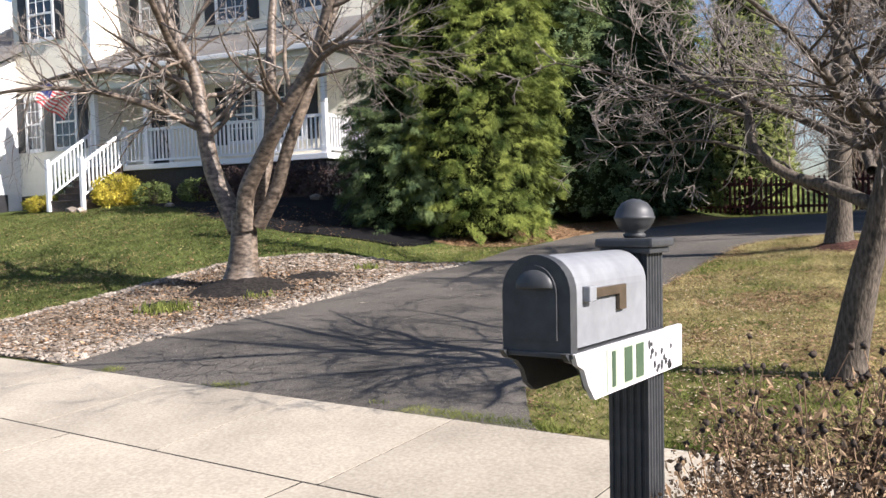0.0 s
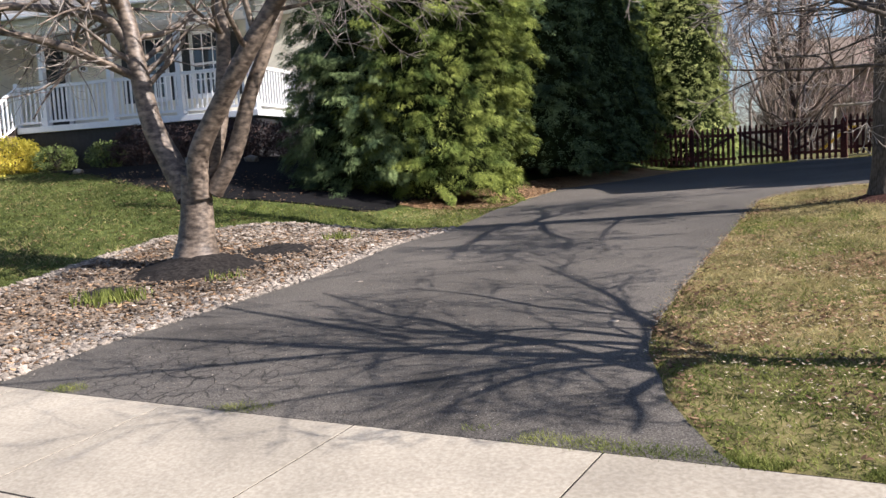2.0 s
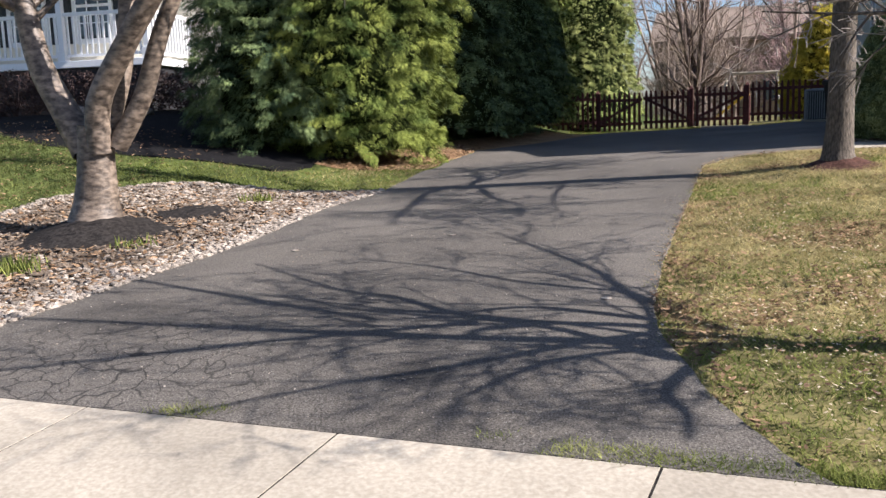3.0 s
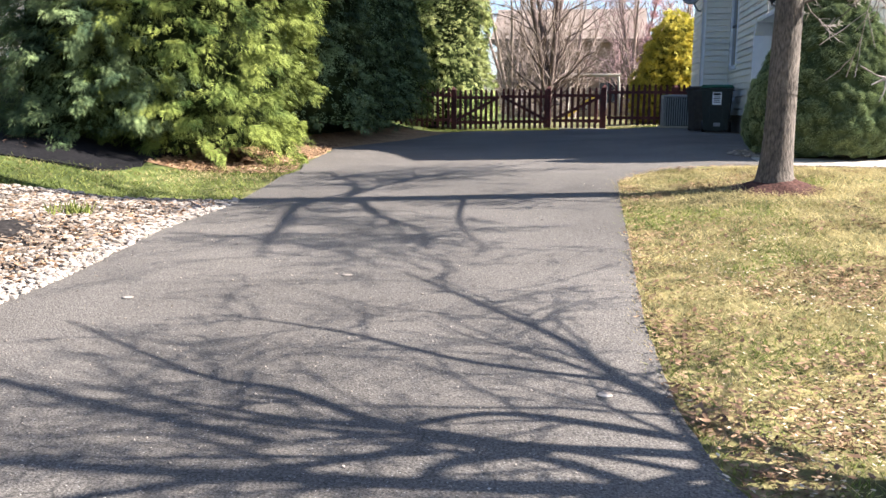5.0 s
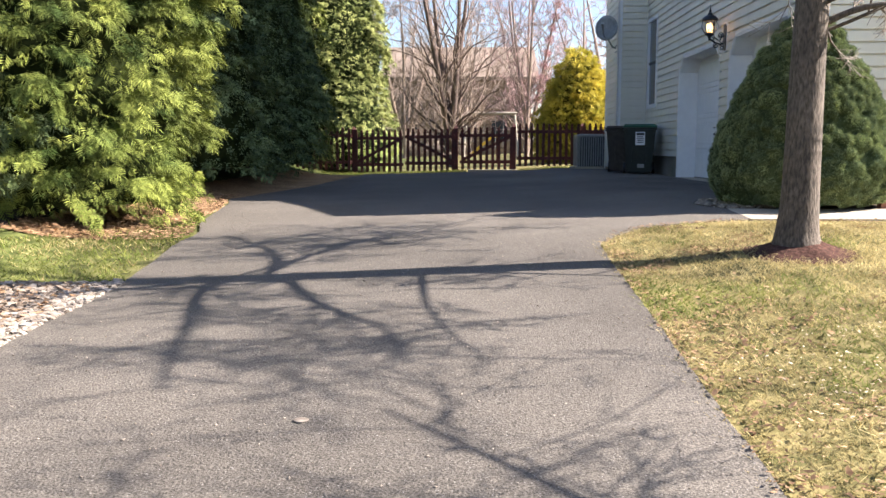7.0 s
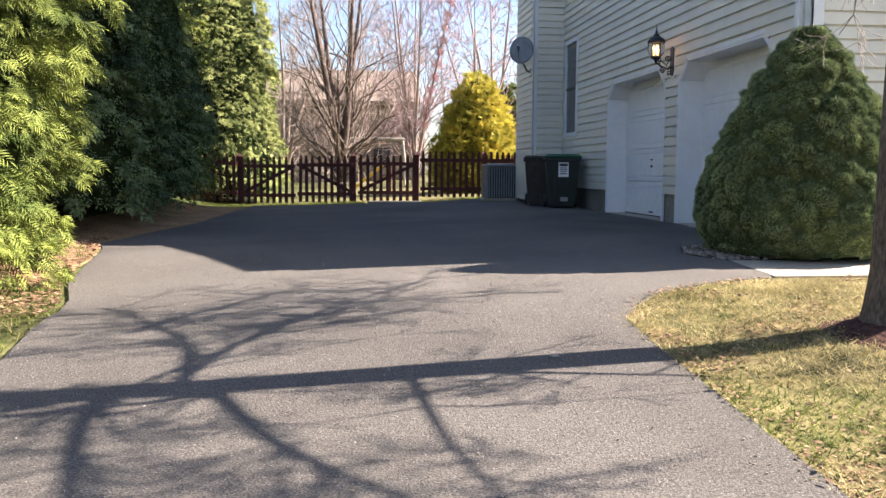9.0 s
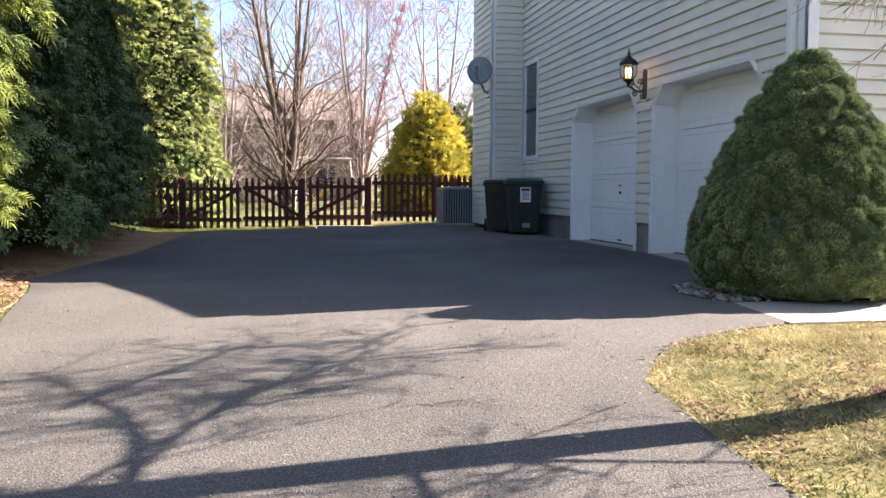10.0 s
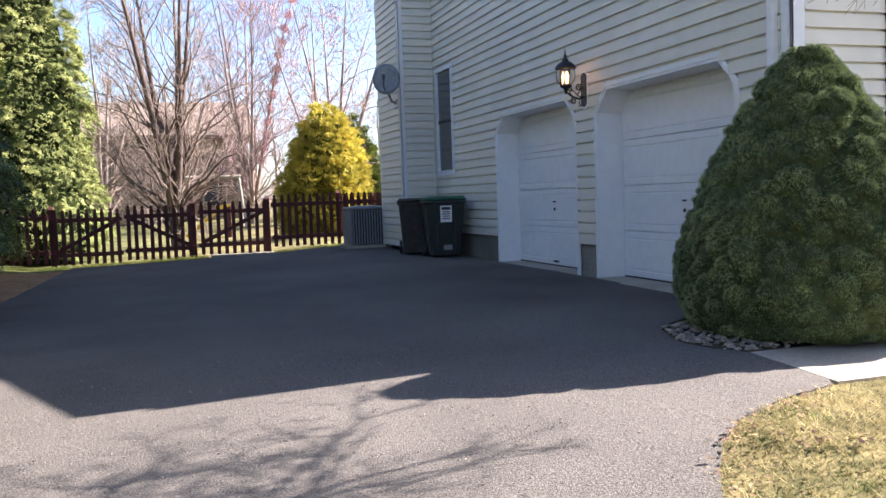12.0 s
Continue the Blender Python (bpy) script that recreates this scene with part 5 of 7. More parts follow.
def nwindow(x, w, z0, z1, y, shutters=True, facing=-1, bars=2, sides=(True, True)):
    wdw = part("window", box(x - w / 2, x + w / 2, y - 0.03, y + 0.06, z0, z1), GLASS, NB)
    fr = bmesh.new()
    for a, b, c, d in ((x - w / 2 - 0.07, x - w / 2 + 0.02, z0 - 0.06, z1 + 0.08), (x + w / 2 - 0.02, x + w / 2 + 0.07, z0 - 0.06, z1 + 0.08), (x - w / 2, x + w / 2, z1 - 0.03, z1 + 0.08), (x - w / 2, x + w / 2, z0 - 0.08, z0 + 0.03), (x - w / 2, x + w / 2, (z0 + z1) / 2 - 0.03, (z0 + z1) / 2 + 0.03)):
        box(a, b, y - 0.06, y, c, d, 0.004, fr)
    part("window_frame", fr, WHITE, wdw)
    mb = bmesh.new()
    for k in range(1, bars + 1):
        xx = x - w / 2 + w * k / (bars + 1)
        box(xx - 0.011, xx + 0.011, y - 0.045, y - 0.02, z0, z1, bm=mb)
    for k in (0.25, 0.75):
        zz = z0 + (z1 - z0) * k
        box(x - w / 2, x + w / 2, y - 0.046, y - 0.021, zz - 0.011, zz + 0.011, bm=mb)
    part("muntins", mb, WHITE, wdw)
    if shutters:
        for s, on in zip((-1, 1), sides):
            if on:
                shutter(*sorted((x + s * (w / 2 + 0.09), x + s * (w / 2 + 0.46))), z0 - 0.06, z1 + 0.06, y, BLACK, NB)


nwindow(-4.0, 0.85, 3.5, 5.0, 2.0)
nwindow(-2.35, 0.85, 3.5, 5.0, 2.0)
nwindow(-9.1, 0.8, 3.55, 5.05, 0.5)
nwindow(-10.4, 0.55, 3.55, 5.05, 0.5, sides=(True, False))
nwindow(-13.0, 0.8, 3.6, 5.05, -0.8)
nwindow(-16.5, 0.8, 3.6, 5.05, -0.8)
for x in (-1.6, -4.2, -7.0):
    nwindow(x, 0.95, 6.9, 8.3, 2.0)
nwindow(-9.9, 0.95, 6.75, 8.2, 0.5)
# front door, porch light and number plate
door = part("front_door", box(-7.25, -6.65, 1.95, 2.0, PF, PF + 2.35), BLACK, NB, "dark front door with glass storm door")
part("door_glass", box(-7.18, -6.72, 1.935, 1.949, PF + 0.5, PF + 2.2), GLASS, door)
dc = bmesh.new()
for a, b, c, d in ((-7.4, -7.26, PF, PF + 2.5), (-6.64, -6.5, PF, PF + 2.5), (-7.26, -6.64, PF + 2.36, PF + 2.5)):
    box(a, b, 1.93, 1.99, c, d, 0.005, dc)
part("door_casing", dc, WHITE, door)
lamp = part("porch_light", lathe([(0.02, 0.0), (0.08, 0.04), (0.1, 0.3), (0.13, 0.32), (0.03, 0.42), (0.01, 0.47)], 12, (-6.2, 1.86, 4.75)), BLACK, NB, "black porch lantern")
plate = part("number_plate", box(-6.2, -5.95, 1.96, 1.985, 4.35, 4.52, 0.005), WHITE, NB)
part("bars", box(-6.15, -6.0, 1.95, 1.962, 4.39, 4.48), BLACK, plate)
# roofs
part("roof", prism([(1.4, 8.5), (1.4, 8.7), (6.5, 11.6), (11.6, 8.7), (11.6, 8.5), (6.5, 11.3)], "x", -11.5, 2.0), SHINGLE, NB)
part("gable", prism([(2.0, 8.5), (11, 8.5), (6.5, 11.2)], "x", 1.2, 1.45), NCREAM, NB)
wr = prism([(-1.25, 5.55), (-1.25, 5.72), (4.0, 8.7), (9.3, 5.7), (9.3, 5.5), (4.0, 8.4)], "x", -20.4, -10.75)
part("roof", wr, SHINGLE, NB, "grey shingled wing roof")
part("gable", prism([(-0.8, 5.6), (9.0, 5.6), (4.0, 8.45)], "x", -11.3, -11.1), NSIDING, NB)
part("gutter", box(-20.4, -10.72, -1.36, -1.24, 5.55, 5.7, 0.02), WHITE, NB)
part("corner_board", box(-11.2, -11.08, -0.83, -0.7, 1.2, 5.6, 0.01), WHITE, NB)
part("corner_board", box(-8.12, -7.98, 0.47, 0.6, 1.9, 8.5, 0.01), WHITE, NB)
part("foundation", box(-11.09, -7.9, 0.48, 1.0, 1.2, 2.2), SKIRT, NB)
dm = bmesh.new()
prism([(-16.6, 6.2), (-13.4, 6.2), (-13.4, 7.9), (-15.0, 9.1), (-16.6, 7.9)], "y", 0.3, 4.0, dm)
part("dormer", dm, NSIDING, NB, "white gabled dormer")
nwindow(-15.0, 0.8, 6.6, 7.9, 0.3, False)


# ---- stone bed with the cherry ----
BED_L = table((4.58, -10.0), (5.2, -10.2), (6.3, -10.45), (7.9, -10.6), (9.3, -10.5), (10.0, -10.0), (10.6, -9.4), (10.9, -8.7), (11.05, -7.7))
bed = tagged(sheet("flower_bed", BED_L, lambda y: DRIVE_L(y) - 0.02, 4.6, 11.0, 0.012, BEDMIX, 0.1, 30, 0.05, 0.04, 4), "mulched bed edged with pale river stones", "flower bed", kind="structure")


def mound(name, label, x, y, rx, ry, h, material, seed, parent=None, lift=0.0):
    """A low heap of soil on the ground."""
    verts, faces, n, m = [], [], 12, 40
    for i in range(n + 1):
        f = i / n
        for j in range(m):
            a = j * math.tau / m
            k = 1 + 0.18 * noise.noise(Vector((math.cos(a) * 1.5, math.sin(a) * 1.5, seed)))
            px, py = x + rx * f * k * math.cos(a), y + ry * f * k * math.sin(a)
            lump = 0.03 * noise.noise(Vector((px * 7, py * 7, seed))) * (1 - f)
            verts.append((px, py, gz(px, py) + lift + h * (0.5 + 0.5 * math.cos(f * math.pi)) + lump - 0.01 * f))
    for i in range(n):
        for j in range(m):
            faces.append((i * m + j, i * m + (j + 1) % m, (i + 1) * m + (j + 1) % m, (i + 1) * m + j))
    ob = link_mesh(name, verts, faces, material, parent, True)
    return tagged(ob, label, "soil") if parent is None else ob


mound("soil_mound", "dark soil heaped round the cherry trunk", -8.72, 8.0, 0.95, 0.8, 0.17, DARKSOIL, 2, None, 0.02)
mound("soil_mound", "dark soil patch in the stone bed", -8.35, 9.0, 0.75, 0.6, 0.05, DARKSOIL, 5, None, 0.02)
mound("soil_mound", "dark soil patch in the stone bed", -8.9, 6.9, 0.6, 0.45, 0.04, DARKSOIL, 8, None, 0.02)
mound("mulch_ring", "red-brown mulch heaped round the lawn tree", -1.97, 11.22, 0.42, 0.38, 0.10, REDMULCH, 3, None, 0.01)


def pebble(seed):
    bm = bmesh.new()
    bmesh.ops.create_icosphere(bm, subdivisions=1, radius=1)
    rr = random.Random(seed)
    for v in bm.verts:
        v.co *= rr.uniform(0.75, 1.15)
        v.co.z *= 0.6
    v = np.array([tuple(x.co) for x in bm.verts])
    f = np.array([[w.index for w in g.verts] for g in bm.faces])
    bm.free()
    return v, f


PEBBLES = [pebble(k) for k in range(6)]


def scatter(name, points, sizes, shapes, material, parent=None, seed=0, sink=0.3):
    """One joined mesh of small turned copies of simple shapes."""
    rr = np.random.default_rng(seed)
    V, F, off = [], [], 0
    for (x, y, z), s in zip(points, sizes):
        v, f = shapes[rr.integers(len(shapes))]
        a, t = rr.uniform(0, math.tau), rr.uniform(-0.35, 0.35)
        c, sn = math.cos(a), math.sin(a)
        w = v * np.array([rr.uniform(0.8, 1.3), 1, rr.uniform(0.7, 1.1)]) * s
        w = np.stack((w[:, 0] * c - w[:, 1] * sn, w[:, 0] * sn + w[:, 1] * c, w[:, 2] + w[:, 0] * t), 1)
        V.append(w + np.array([x, y, z + s * sink]))
        F.append(f + off)
        off += len(v)
    same = len({f.shape[1] for f in F}) == 1
    return link_mesh(name, np.concatenate(V), np.concatenate(F) if same else [tuple(q) for f in F for q in f.tolist()], material, parent)


rs = np.random.default_rng(17)
cand = np.stack((rs.uniform(-10.7, -6.9, 60000), rs.uniform(4.62, 11.0, 60000)), 1)
l_, r_ = np.array([BED_L(y) for y in cand[:, 1]]), np.array([DRIVE_L(y) for y in cand[:, 1]])
dl, dr = cand[:, 0] - l_, r_ - cand[:, 0]
dens = np.exp(-(dl / 0.28) ** 2) + np.exp(-(dr / 0.5) ** 2) * 1.1 + 0.12 + 0.8 * smooth(5.9, 5.0, cand[:, 1]) * 0.8 + 1.3 * smooth(9.0, 9.9, cand[:, 1])
near_tree = np.hypot(cand[:, 0] + 8.72, cand[:, 1] - 8.0)
dens = dens * smooth(0.5, 1.0, near_tree)
keep = (dl > -0.03) & (dr > -0.04) & (rs.uniform(0, 1, len(cand)) < dens * 0.7)
sp = cand[keep]
ss = rs.uniform(0.011, 0.027, len(sp)) * np.where(rs.uniform(0, 1, len(sp)) < 0.08, 1.6, 1.0)
order = np.argsort(np.where((sp[:, 1] < 8) & (sp[:, 0] > -8.0), 0, 1) - ss * 3)
single, rest = order[:280], order[280:]
pz = lambda p: np.stack((p[:, 0], p[:, 1], ground_z(p[:, 0], p[:, 1]) + 0.014), 1)
tagged(scatter("stones", pz(sp[rest]), ss[rest], PEBBLES, STONE, None, 2), "pale rounded river stones over the bed", "stones", kind="stuff")
meshes = []
for v, f in PEBBLES:
    me = bpy.data.meshes.new("stone")
    me.from_pydata(v.tolist(), [], f.tolist())
    me.materials.append(STONE)
    meshes.append(me)
for k in single:
    o = new("stone", meshes[int(k) % 6])
    o.parent = bed
    o.matrix_basis = pose(sp[k, 0], sp[k, 1], gz(*sp[k]) + 0.014 + ss[k] * 0.3, rs.uniform(-20, 20), rs.uniform(-20, 20), rs.uniform(0, 360)) @ Matrix.Diagonal((ss[k], ss[k], ss[k], 1))
chip = (np.array([(-1, -0.4, 0), (1, -0.4, 0), (1, 0.4, 0), (-1, 0.4, 0), (-0.9, -0.35, 0.35), (0.9, -0.3, 0.3), (0.95, 0.3, 0.35), (-0.9, 0.35, 0.3)], float), np.array([(0, 1, 5, 4), (1, 2, 6, 5), (2, 3, 7, 6), (3, 0, 4, 7), (4, 5, 6, 7)]))
inner = cand[(dl > 0.2) & (dr > 0.3) & (rs.uniform(0, 1, len(cand)) < 0.09)]
tagged(scatter("mulch_chips", pz(inner), rs.uniform(0.015, 0.05, len(inner)), [chip], BEDMIX, None, 3), "weathered bark chips in the bed", "mulch", kind="stuff")
# darker planting bed along the neighbour's porch, tree shade put into its colour
tagged(sheet("planting_bed", table((11.4, -12.6), (11.9, -14.2), (12.9, -16.2), (14.0, -19.3), (15.9, -22)), table((11.4, -11.2), (11.55, -10.6), (11.75, -9.2), (12.0, -8.9), (15.9, -8.9)), 11.4, 15.9, 0.012, SHADED_MULCH, 0.1, 40, 0.06, 0.04, 6), "mulched bed in front of the porch, darkened for shade", "flower bed", kind="structure")
# orange litter under the evergreens
tagged(sheet("needle_litter", lambda y: -9.0, lambda y: DRIVE_L(y) - 0.03 - 0.75 * float(smooth(15.2, 12.8, y)), 12.7, 27.0, 0.010, NEEDLES, 0.12, 20, 0.06, 0.03, 7), "orange-brown needle litter under the hedge", "litter", kind="structure")
# pine-straw bed by the spruce
tagged(sheet("spruce_bed", lambda y: max(DRIVE_R(y), -1.95) + 0.02, lambda y: 5.0, 13.87, 14.93, 0.012, MULCH, 0.1, 30, 0.03, 0.04, 9), "mulched bed at the house front", "flower bed", kind="structure")
ring = cand[:450].copy()
ring[:, 0], ring[:, 1] = rs.uniform(-1.95, -1.2, 450), rs.uniform(13.9, 14.95, 450)
ring = ring[ring[:, 0] > [DRIVE_R(y) + 0.03 for y in ring[:, 1]]]
tagged(scatter("stones", pz(ring), rs.uniform(0.012, 0.03, len(ring)), PEBBLES, STONE, None, 5), "small stones at the bed's edge by the garage", "stones", kind="stuff")
bricks = tagged(empty("brick_edging"), "row of weathered red edging bricks by the path", "edging", kind="structure")
_bk = box(-0.1, 0.1, -0.045, 0.045, -0.03, 0.075, 0.008)
BRICKM = bpy.data.meshes.new("brick")
_bk.to_mesh(BRICKM)
_bk.free()
BRICKM.materials.append(BRICK)
for k in range(14):
    o = new("brick", BRICKM)
    o.parent = bricks
    o.matrix_basis = pose(-0.05 + k * 0.21, 13.93 + rs.uniform(-0.01, 0.01), gz(0, 13.93) + 0.02, rs.uniform(-4, 4), 0, rs.uniform(-4, 4))

# ---- grass ----
def blades(name, label, pts, height, width, material, seed, lean=0.9):
    rr = np.random.default_rng(seed)
    n = len(pts)
    a = rr.uniform(0, math.tau, n)
    h = height * rr.uniform(0.5, 1.4, n)
    w = width * rr.uniform(0.6, 1.3, n)
    base = np.stack((pts[:, 0], pts[:, 1], ground_z(pts[:, 0], pts[:, 1]) - 0.004), 1)
    d = rr.normal(0, lean, (n, 2)) * h[:, None]
    v = np.empty((n, 3, 3))
    off = np.stack((np.cos(a), np.sin(a), 0 * a), 1) * (w / 2)[:, None]
    v[:, 0], v[:, 1] = base - off, base + off
    v[:, 2] = base + np.stack((d[:, 0], d[:, 1], h), 1)
    ob = link_mesh(name, v.reshape(-1, 3), np.arange(n * 3).reshape(-1, 3), material)
    return tagged(ob, label, "grass", kind="stuff")


def field(n, x0, x1, y0, y1, test, seed):
    rr = np.random.default_rng(seed)
    p = np.stack((rr.uniform(x0, x1, n), rr.uniform(y0, y1, n)), 1)
    return p[test(p)]


def patch(p, scale, seed):
    return 0.55 * waves(p[:, 0] * scale * 1.8, p[:, 1] * scale * 1.8, 0, seed) + 0.3 * waves(p[:, 0] * scale * 5, p[:, 1] * scale * 5, 0, seed + 5)


vr, vl, vb = DRIVE_R.many, DRIVE_L.many, BED_L.many
right_of = lambda p: p[:, 0] > vr(p[:, 1]) + rng.normal(0, 0.03, len(p)) - 0.01
p = field(190000, -3.5, 3.2, 4.58, 13.05, right_of, 41)
g = patch(p, 0.9, 3)
dry = g + rng.normal(0, 0.15, len(p)) > -0.2 + 0.45 * smooth(8.5, 5.2, p[:, 1])
brown = patch(p, 1.3, 57) + rng.normal(0, 0.12, len(p)) > 0.33
blades("thatch", "brown matted thatch in the lawn", p[brown], 0.022, 0.011, THATCH, 31, 1.8)
dry, green = dry & ~brown, ~dry & ~brown
blades("straw_grass", "dry straw-coloured lawn grass", p[dry], 0.032, 0.008, STRAW, 1, 1.3)
blades("lawn_grass", "short green lawn grass", p[green], 0.034, 0.008, BLADE, 2, 1.1)
LAWN_END = lambda x: np.interp(x, [-24, -19.3, -16, -13.8, -12.5, -11, -9.6, -8.9, -8.2, -7.7, -7.4], [14.6, 14.05, 12.9, 11.8, 11.45, 11.35, 11.7, 12.1, 12.9, 14.2, 14.5])
left_of = lambda p: (p[:, 0] < np.where(p[:, 1] < 11.0, vb(np.minimum(p[:, 1], 11.0)), vl(p[:, 1]) - 0.02) + rng.normal(0, 0.03, len(p))) & (p[:, 1] < LAWN_END(p[:, 0]) + rng.normal(0, 0.06, len(p)))
p = field(190000, -24, -6.9, 4.6, 14.5, left_of, 42)
g = patch(p, 0.6, 9)
dry = g + rng.normal(0, 0.3, len(p)) > 0.62
strip = (p[:, 0] > -10.8) & (p[:, 1] > 10.5)
mixed = ~dry & strip
blades("lawn_grass", "green lawn grass beside the stone bed", p[~dry & ~strip], 0.045, 0.014, LAWNGREEN, 3, 1.0)
blades("lawn_grass", "yellow-green grass under the hedge", p[mixed], 0.045, 0.012, BLADE, 9, 1.1)
blades("straw_grass", "dry tufts in the green lawn", p[dry], 0.045, 0.014, STRAW, 4, 1.2)
p = field(30000, -1.75, 4, 0.35, 3.43, lambda p: p[:, 0] > -1.72, 43)
blades("verge_grass", "grass on the verge by the mailbox", p, 0.04, 0.007, BLADE, 5, 1.0)
edge = field(13000, -7.2, -1.2, 4.535, 4.66, lambda p: patch(p, 1.6, 21) > 0.35 - 0.55 * smooth(-4.2, -3.0, p[:, 0]), 44)
blades("edge_grass", "tufts of grass in the joint between pavement and asphalt", edge, 0.038, 0.007, BLADE, 6, 0.8)
foot = field(9000, -8.4, -1.6, 27.42, 27.86, lambda p: ((p[:, 0] < -4.55) | (p[:, 0] > -3.15)) & (p[:, 1] > 27.62 + 0.2 * patch(p, 1.5, 61)), 50)
blades("edge_grass", "dark grass along the foot of the fence", foot, 0.075, 0.012, BLADE, 32, 0.7)
# green shoots in the stone bed
for x, y, n, s in ((-8.55, 6.5, 150, 0.16), (-8.35, 6.65, 150, 0.16), (-8.1, 9.9, 110, 0.13), (-7.95, 7.6, 40, 0.12)):
    rr = np.random.default_rng(int(y * 10))
    sh = tagged(empty("bulb_shoots", pose(x, y, gz(x, y))), "clump of fresh green bulb shoots in the bed", "plant", "bulb shoots")
    b = np.stack((rr.normal(0, 0.12, n), rr.normal(0, 0.09, n), np.full(n, 0.0)), 1)
    a = rr.uniform(0, math.tau, n)
    off = np.stack((np.cos(a), np.sin(a), 0 * a), 1) * 0.006
    tip = b + np.stack((rr.normal(0, 0.04, n), rr.normal(0, 0.04, n), s * rr.uniform(0.6, 1.2, n)), 1)
    mid = (b + tip) / 2
    v = np.stack((b - off, b + off, mid + off, tip, mid - off), 1).reshape(-1, 3)
    link_mesh("leaves", v, np.arange(n * 5).reshape(-1, 5), BLADE, sh)

# fallen leaves
leaf = (np.array([(-1, 0, 0.1), (-0.3, -0.55, 0.25), (0.5, -0.4, 0.1), (1, 0, 0.3), (0.5, 0.45, 0.2), (-0.3, 0.5, 0.0)], float), np.array([(0, 1, 2, 3, 4, 5)]))
p = field(52000, -3.4, 3.0, 4.6, 13.0, lambda p: right_of(p) & (np.maximum(patch(p, 0.8, 31), patch(p, 1.3, 57) - 0.15) + rng.normal(0, 0.16, len(p)) > 0.27), 45)
edge_y = rs.uniform(4.7, 12.6, 900)
p = np.concatenate((p, np.stack((vr(edge_y) + np.abs(rs.normal(0.03, 0.1, 900)), edge_y), 1)))
tagged(scatter("fallen_leaves", pz(p) + np.array([0, 0, 0.012]), np.where(rs.uniform(0, 1, len(p)) < 0.1, 0.026, 0.014) * rs.uniform(0.5, 1.1, len(p)), [leaf], DEADLEAF, None, 6), "curled brown leaves over the lawn", "leaves", kind="stuff")
p = np.concatenate((field(7000, -8.9, -7.0, 12.6, 18.5, lambda p: p[:, 0] < vl(p[:, 1]) - 0.02, 46), field(7000, -10.4, -7.1, 4.7, 10.9, lambda p: (p[:, 0] > vb(p[:, 1]) + 0.1) & (p[:, 0] < vl(p[:, 1]) - 0.05), 47), field(4200, -22, -10, 5, 13, lambda p: p[:, 0] < vb(np.minimum(p[:, 1], 11)) - 0.1, 48)))
tagged(scatter("fallen_leaves", pz(p) + np.array([0, 0, 0.008]), rs.uniform(0.012, 0.035, len(p)), [leaf], DEADLEAF, None, 7), "orange-brown leaves under the hedge and in the bed", "leaves", kind="stuff")
p = field(2200, -7.6, -3.2, 4.6, 16, lambda p: (p[:, 0] < vr(p[:, 1])) & (p[:, 0] > vl(p[:, 1])), 49)
tagged(scatter("grit", pz(p) + np.array([0, 0, 0.006]), rs.uniform(0.002, 0.0065, len(p)), PEBBLES, STONE, None, 8), "pale grit on the asphalt", "grit", kind="stuff")
for x, y in ((-5.15, 8.23), (-3.56, 6.58), (-6.3, 7.6), (-4.0, 11.21)):
    part_m = lathe([(0.01, 0), (0.035, 0.001), (0.03, 0.004), (0.01, 0.005)], 10)
    me = bpy.data.meshes.new("pale_spot")
    part_m.to_mesh(me)
    part_m.free()
    me.materials.append(STONE)
    o = new("pale_spot", me)
    o.matrix_basis = pose(x, y, gz(x, y) + 0.019)
    tagged(o, "flat pale pebble pressed into the asphalt", "pebble", "pale spots")

p = field(11000, -3.4, 3.0, 4.6, 9.5, lambda p: right_of(p) & (patch(p, 1.1, 71) + rng.normal(0, 0.2, len(p)) > 0.1), 52)
tagged(scatter("bleached_leaves", pz(p) + np.array([0, 0, 0.02]), rs.uniform(0.005, 0.013, len(p)), [leaf], PALELEAF, None, 14), "pale bleached leaf scraps over the lawn", "leaves", kind="stuff")
p = field(26000, -3.4, 3.0, 4.6, 13.0, lambda p: right_of(p) & (patch(p, 1.6, 73) + rng.normal(0, 0.14, len(p)) > 0.2 + 0.28 * smooth(6.2, 10.0, p[:, 1])), 53)
tagged(scatter("fallen_leaves", pz(p) + np.array([0, 0, 0.018]), rs.uniform(0.01, 0.024, len(p)), [leaf], BROWNLEAF, None, 15), "dark brown leaf heaps in the lawn", "leaves", kind="stuff")

# crumbled asphalt along the lawn edge
p = np.stack((np.zeros(260), rs.uniform(4.8, 12.2, 260)), 1)
p[:, 0] = vr(p[:, 1]) + rs.normal(0.03, 0.05, 260)
tagged(scatter("asphalt_crumbs", pz(p) + np.array([0, 0, -0.018]), rs.uniform(0.002, 0.006, 260), [chip] + PEBBLES, ASPHALT, None, 12), "crumbled asphalt along the lawn edge", "crumbs", kind="stuff")


